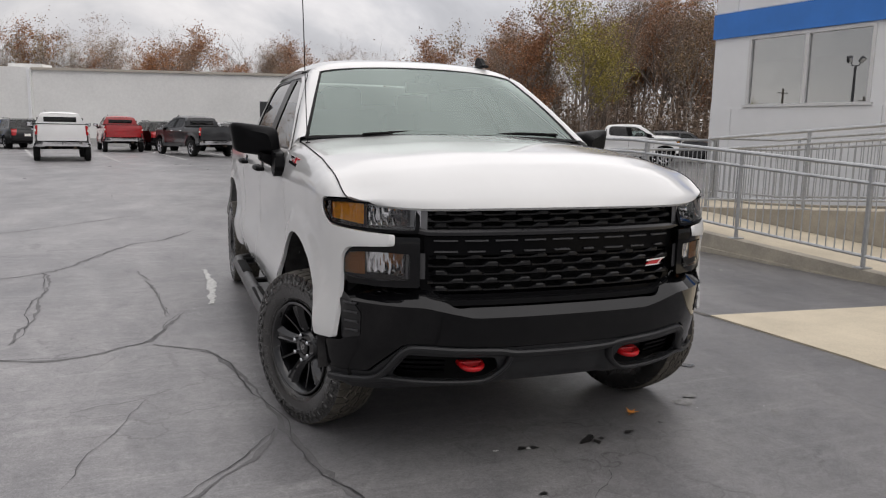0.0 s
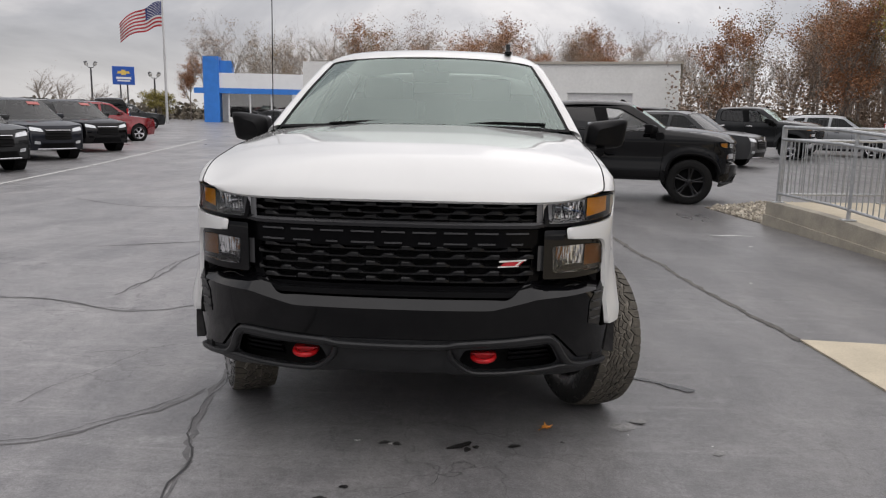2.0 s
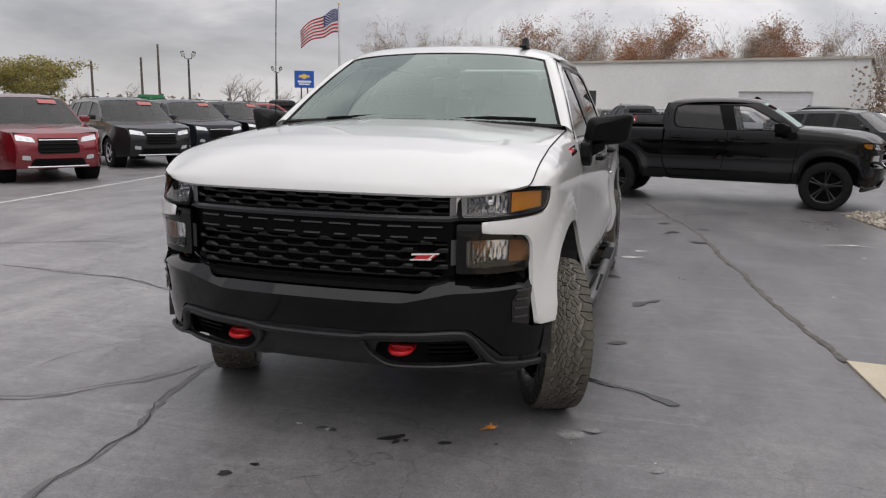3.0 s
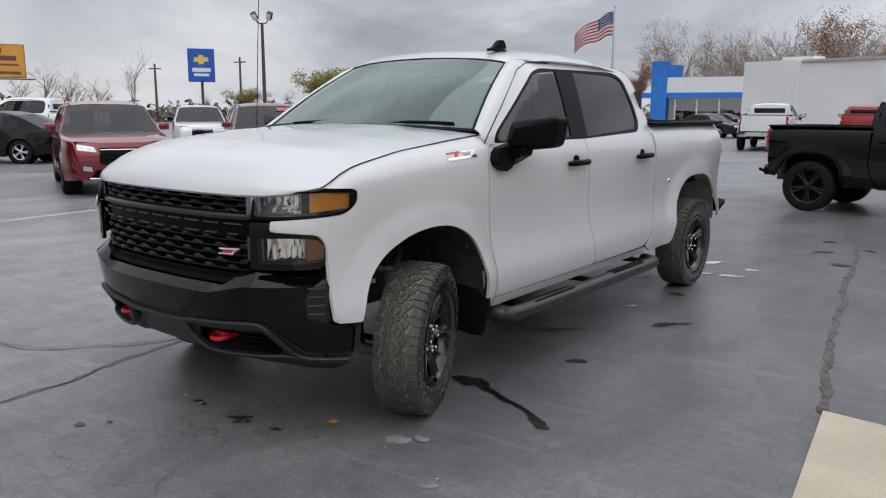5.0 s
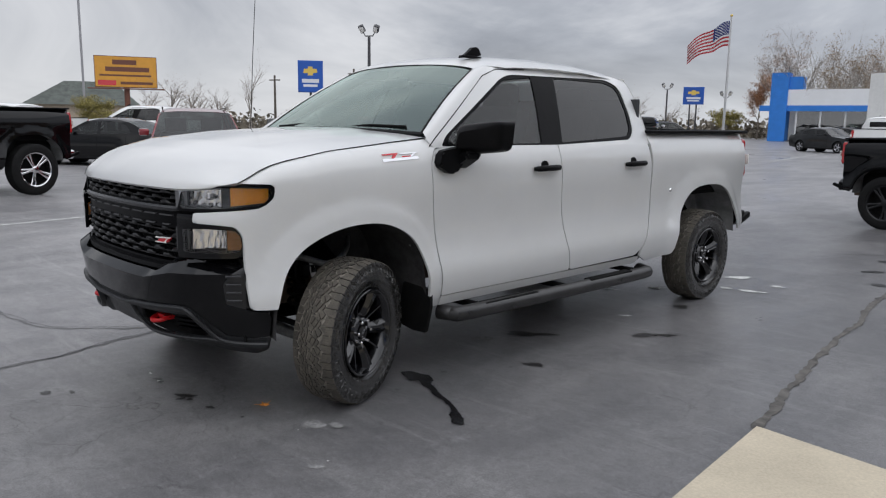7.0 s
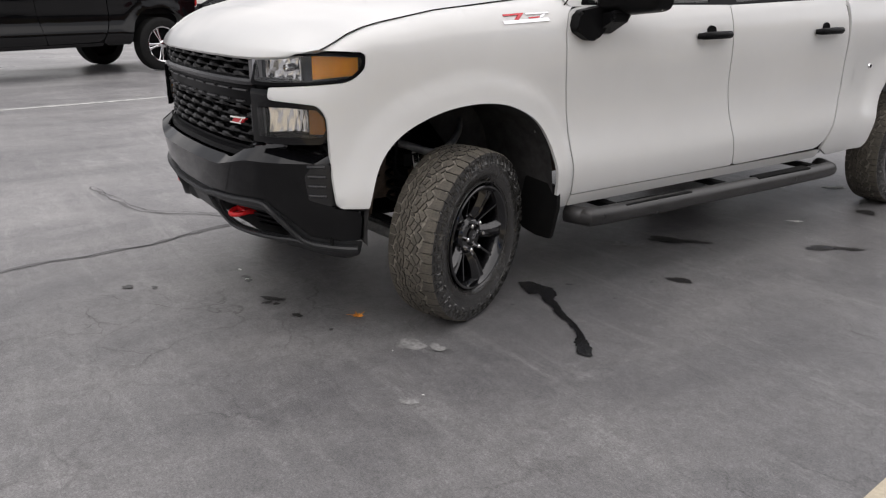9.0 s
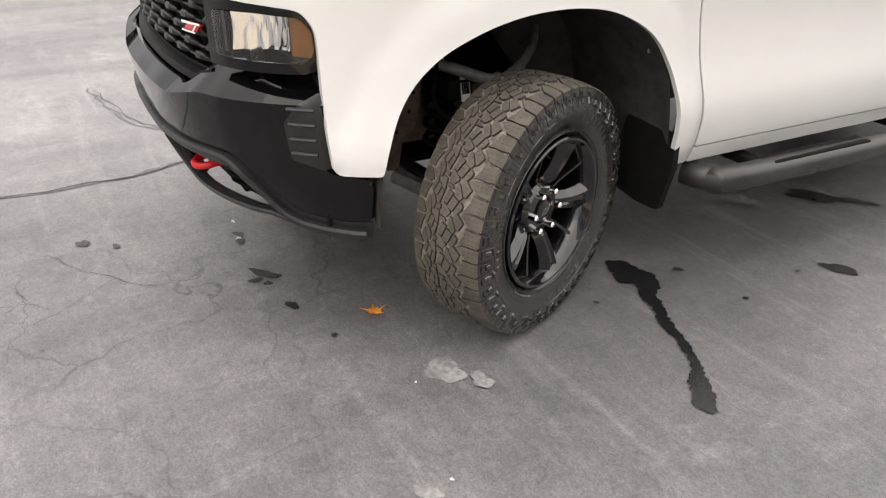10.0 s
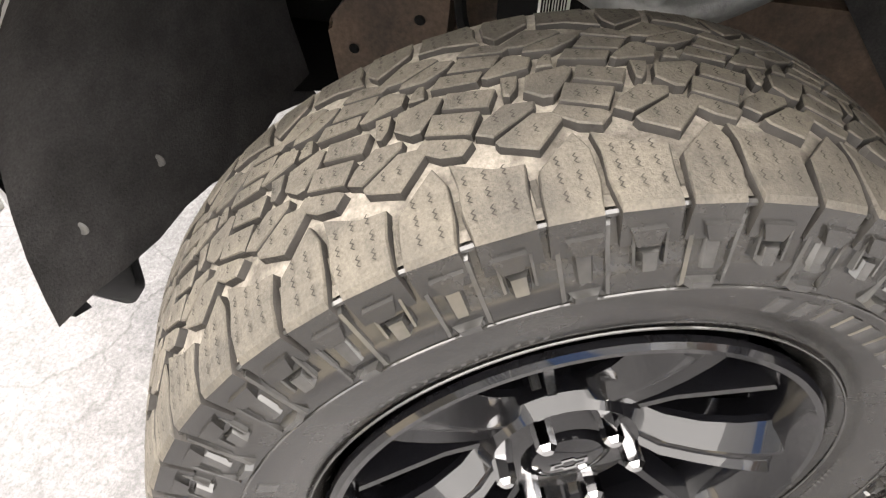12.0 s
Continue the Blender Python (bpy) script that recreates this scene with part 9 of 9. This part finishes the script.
def grow(seed, height, spread=0.55, levels=4, leaves=0, leaf_size=0.16, leaf_band=(0.3, 1.0), trunk=0.020, kids=4, droop=0.0):
    """Wood and leaf lists of one tree."""
    rng = random.Random(seed)
    wv, wf, lv, lf = [], [], [], []
    tips = []

    def limb(p, d, length, r, level):
        n = 4 if level < 2 else 3
        sides = 6 if level == 0 else 4 if level < 3 else 3
        prev = None
        q = p.copy()
        dd = d.normalized()
        pts = []
        for i in range(n + 1):
            t = i / n
            rr = r * (1 - 0.55 * t) if level < levels - 1 else r * (1 - 0.8 * t)
            a = dd.cross(Vector((0.31, 0.87, 0.21))).normalized()
            b = dd.cross(a)
            s0 = len(wv)
            for k in range(sides):
                th = 2 * math.pi * k / sides
                wv.append(q + (a * math.cos(th) + b * math.sin(th)) * rr)
            if prev is not None:
                for k in range(sides):
                    wf.append((prev + k, prev + (k + 1) % sides, s0 + (k + 1) % sides, s0 + k))
            prev = s0
            pts.append((q.copy(), dd.copy(), rr))
            dd = (dd + Vector((rng.uniform(-1, 1), rng.uniform(-1, 1), rng.uniform(-0.5, 0.9) - droop * level)) * (0.10 + 0.05 * level)).normalized()
            q = q + dd * (length / n)
        if level >= levels - 2:
            tips.extend(x[0] for x in pts[1:])
        if level + 1 < levels:
            m = kids + (3 if level == 0 else 0)
            for j in range(m):
                t = rng.uniform(0.32, 1.0) if level == 0 else rng.uniform(0.25, 1.0)
                i = min(n, int(t * n + 0.5))
                base, bd, br = pts[i]
                th = rng.uniform(0, 2 * math.pi)
                side = Vector((math.cos(th), math.sin(th), 0))
                up = 0.75 if level == 0 else 0.45
                nd = (bd * up + side * spread * rng.uniform(0.7, 1.3) + Vector((0, 0, 0.25 - droop))).normalized()
                limb(base, nd, length * rng.uniform(0.42, 0.66), br * 0.62, level + 1)
    limb(Vector((0, 0, 0)), Vector((rng.uniform(-0.05, 0.05), rng.uniform(-0.05, 0.05), 1)), height * 0.72, height * trunk, 0)
    zmax = max(v.z for v in wv)
    sc = height / zmax
    if leaves and tips:
        pool = [t for t in tips if leaf_band[0] <= t.z / zmax <= leaf_band[1]] or tips
        for _ in range(leaves):
            c = rng.choice(pool) + Vector((rng.gauss(0, 0.32), rng.gauss(0, 0.32), rng.gauss(0, 0.28)))
            u = Vector((rng.gauss(0, 1), rng.gauss(0, 1), rng.gauss(0, 1))).normalized()
            v = u.cross(Vector((rng.gauss(0, 1), rng.gauss(0, 1), rng.gauss(0, 1)))).normalized()
            s = leaf_size * rng.uniform(0.6, 1.4)
            s0 = len(lv)
            lv += [c + u * s, c + v * s * 0.6, c - u * s * 0.9, c - v * s * 0.6]
            lf.append((s0, s0 + 1, s0 + 2, s0 + 3))
    return [tuple(v * sc) for v in wv], wf, [tuple(v * sc) for v in lv], lf


def tree_thing(label, seed, height, bark, leaf_mat=None, **kw):
    wv, wf, lv, lf = grow(seed, height, **kw)
    t = thing("tree", label, "tree", pose(0, 0, -50), "trees round the lot")
    me = bpy.data.meshes.new("trunk")
    me.from_pydata(wv, [], wf)
    me.materials.append(bark)
    o = new("trunk", me)
    o.parent = t
    if lf:
        me = bpy.data.meshes.new("crown")
        me.from_pydata(lv, [], lf)
        me.materials.append(leaf_mat)
        o = new("crown", me)
        o.parent = t
    return t


def build_trees():
    rng = random.Random(21)
    protos = {
        "bare": [tree_thing("bare grey-brown tree at the edge of the lot", 100 + i, 11.0, PALE_BARK, spread=0.5, levels=5, kids=4, trunk=0.016) for i in range(3)],
        "brown": [tree_thing("tall bare tree with a few brown leaves", 200 + i, 12.0, BARK, BROWN_LEAF, spread=0.45, levels=5, kids=4, leaves=5600, leaf_size=0.065, leaf_band=(0.15, 1.0), trunk=0.014) for i in range(3)],
        "rust": [tree_thing("oak with rust-red autumn leaves", 300 + i, 9.5, BARK, RUST_LEAF, spread=0.65, levels=4, kids=5, leaves=9500, leaf_size=0.085, leaf_band=(0.2, 1.0), trunk=0.016) for i in range(2)],
        "tan": [tree_thing("slender tree with thin tan leaves", 400 + i, 11.0, PALE_BARK, TAN_LEAF, spread=0.38, levels=4, kids=5, leaves=2600, leaf_size=0.08, leaf_band=(0.2, 1.0), trunk=0.012) for i in range(2)],
        "yellow": [tree_thing("tall tree with yellow-green leaves", 500, 15.0, BARK, YELLOW_LEAF, spread=0.5, levels=4, kids=5, leaves=6500, leaf_size=0.10, leaf_band=(0.15, 0.95), trunk=0.012)],
        "willow": [tree_thing("round olive-yellow willow beside the road", 600, 7.0, BARK, OLIVE_LEAF, spread=0.8, levels=4, kids=6, leaves=9000, leaf_size=0.11, leaf_band=(0.05, 1.0), trunk=0.02, droop=0.25)],
        "bush": [tree_thing("bushy bare crab-apple tree", 700 + i, 5.0, PALE_BARK, TAN_LEAF, spread=0.9, levels=5, kids=4, leaves=120, leaf_size=0.04, trunk=0.026) for i in range(2)],
    }
    used = set()

    def plant(kind, x, y, h, turn=None):
        p = rng.choice(protos[kind])
        k = h / {"bare": 11.0, "brown": 12.0, "rust": 9.5, "tan": 11.0, "yellow": 15.0, "willow": 7.0, "bush": 5.0}[kind]
        m = pose(x, y, 0, 0, 0, rng.uniform(0, 360) if turn is None else turn) @ Matrix.Diagonal((k * rng.uniform(0.9, 1.15), k * rng.uniform(0.9, 1.15), k, 1))
        t = p if p not in used else copy_thing(p, m)
        used.add(p)
        t.matrix_basis = m
        return t
    # woods to the right, behind the last row
    for i in range(104):
        az = radians(rng.uniform(16, 56))
        d = rng.uniform(52, 86)
        kind = rng.choices(["brown", "bare", "rust", "tan"], [5, 2.5, 2.2, 1.6])[0]
        plant(kind, d * math.sin(az), -4 + d * math.cos(az), rng.uniform(10, 16) * (0.68 if az < radians(22) else 0.85 if az < radians(28) else 1.0))
    plant("yellow", 22.6, 38.0, 11.5)
    plant("yellow", 24.3, 40.0, 9.0)
    plant("tan", 15.9, 50.0, 4.6)
    # row behind the warehouse
    for i in range(84):
        az = radians(-20 + 38 * (i + rng.uniform(-0.3, 0.3)) / 84)
        d = rng.uniform(82, 100)
        kind = rng.choices(["bare", "rust", "tan", "brown"], [7, 1.3, 1.2, 1.6])[0]
        plant(kind, d * math.sin(az), -4 + d * math.cos(az), rng.uniform(9.2, 12.6))
    for az, d, kind, h in ((-2.0, 80, "rust", 9.6), (3.5, 84, "rust", 9.0), (8.0, 82, "rust", 9.3), (-16.6, 88, "tan", 11.2), (-15.5, 90, "bare", 10), (-21.3, 92, "rust", 7.5), (-20.3, 92, "bare", 9.5), (-10.5, 86, "brown", 9.8), (-7.2, 86, "bare", 9.4)):
        plant(kind, d * math.sin(radians(az)), -4 + d * math.cos(radians(az)), h)
    # low trees along the road on the far side
    for az, d, kind, h in ((-59.0, 62, "bare", 7.6), (-64.5, 64, "bush", 5.2), (-63.0, 60, "bush", 4.7), (-66.3, 66, "bush", 4.6), (-61.2, 60, "bush", 4.2), (-51.3, 78, "willow", 3.6), (-45.9, 80, "willow", 5.6), (-44.5, 85, "willow", 6.0), (-32.2, 86, "bush", 5.6),
                           (-31.0, 84, "bush", 5.0), (-28.6, 95, "bush", 4.4), (-24.6, 95, "willow", 3.4), (-39.0, 90, "bush", 4.3), (-26.9, 96, "bush", 4.0), (-35.0, 95, "bush", 3.6), (-42.0, 95, "bush", 4.2), (-48.5, 92, "bush", 4.4), (-54.5, 95, "bush", 4.0),
                           (-69.3, 60, "willow", 3.0), (-70.3, 62, "bush", 3.4)):
        plant(kind, 2 + d * math.sin(radians(az)), -3 + d * math.cos(radians(az)), h)
    for kind, lst in protos.items():
        for p in lst:
            if p not in used:
                plant_at = pose(60, 95, 0)
                p.matrix_basis = plant_at
    # undergrowth: one tangle of thin stems and dull leaves under the woods
    verts, faces = [], []
    for i in range(42000):
        az = radians(rng.uniform(13, 60))
        d = rng.uniform(50, 84)
        x, y = d * math.sin(az), -4 + d * math.cos(az)
        z = abs(rng.gauss(0, 2.3))
        s = rng.uniform(0.06, 0.17)
        u = Vector((rng.gauss(0, 1), rng.gauss(0, 1), rng.gauss(0, 0.7))).normalized() * s
        v = u.cross(Vector((rng.gauss(0, 1), rng.gauss(0, 1), rng.gauss(0, 1)))).normalized() * s * 0.6
        c = Vector((x, y, z + 0.1))
        s0 = len(verts)
        verts += [tuple(c + u), tuple(c + v), tuple(c - u), tuple(c - v)]
        faces.append((s0, s0 + 1, s0 + 2, s0 + 3))
    for i in range(2600):
        az = radians(rng.uniform(24, 60))
        d = rng.uniform(50, 86)
        x, y = d * math.sin(az), -4 + d * math.cos(az)
        h = rng.uniform(2.0, 6.0)
        r = rng.uniform(0.02, 0.04)
        lean = Vector((rng.gauss(0, 0.08), rng.gauss(0, 0.08))) * h
        s0 = len(verts)
        for zz, k in ((0, 1), (h, 0.3)):
            for t in range(3):
                verts.append((x + r * k * math.cos(t * 2.1) + lean.x * zz / h, y + r * k * math.sin(t * 2.1) + lean.y * zz / h, zz))
        for t in range(3):
            faces.append((s0 + t, s0 + (t + 1) % 3, s0 + 3 + (t + 1) % 3, s0 + 3 + t))
    me = bpy.data.meshes.new("undergrowth")
    me.from_pydata(verts, [], faces)
    me.materials.append(leaf_material("undergrowth_brown", (0.16, 0.115, 0.085), (0.30, 0.22, 0.16)))
    tagged(new("undergrowth", me), "brown thicket of stems and leaves under the woods", "undergrowth", kind="stuff")
    # low hedge line that closes the horizon on the road side
    verts, faces = [], []
    for i in range(9000):
        az = radians(rng.uniform(-80, -14))
        d = rng.uniform(96, 112)
        x, y = d * math.sin(az), -4 + d * math.cos(az)
        z = abs(rng.gauss(0, 0.9)) + 0.1
        s = rng.uniform(0.2, 0.5)
        u = Vector((rng.gauss(0, 1), rng.gauss(0, 1), rng.gauss(0, 0.7))).normalized() * s
        v = u.cross(Vector((rng.gauss(0, 1), rng.gauss(0, 1), rng.gauss(0, 1)))).normalized() * s * 0.7
        s0 = len(verts)
        c = Vector((x, y, z))
        verts += [tuple(c + u), tuple(c + v), tuple(c - u), tuple(c - v)]
        faces.append((s0, s0 + 1, s0 + 2, s0 + 3))
    me = bpy.data.meshes.new("far_hedge")
    me.from_pydata(verts, [], faces)
    me.materials.append(leaf_material("far_hedge_grey", (0.10, 0.085, 0.065), (0.22, 0.19, 0.14)))
    tagged(new("far_hedge", me), "low grey-brown hedge along the far road", "hedge", kind="stuff")


build_trees()
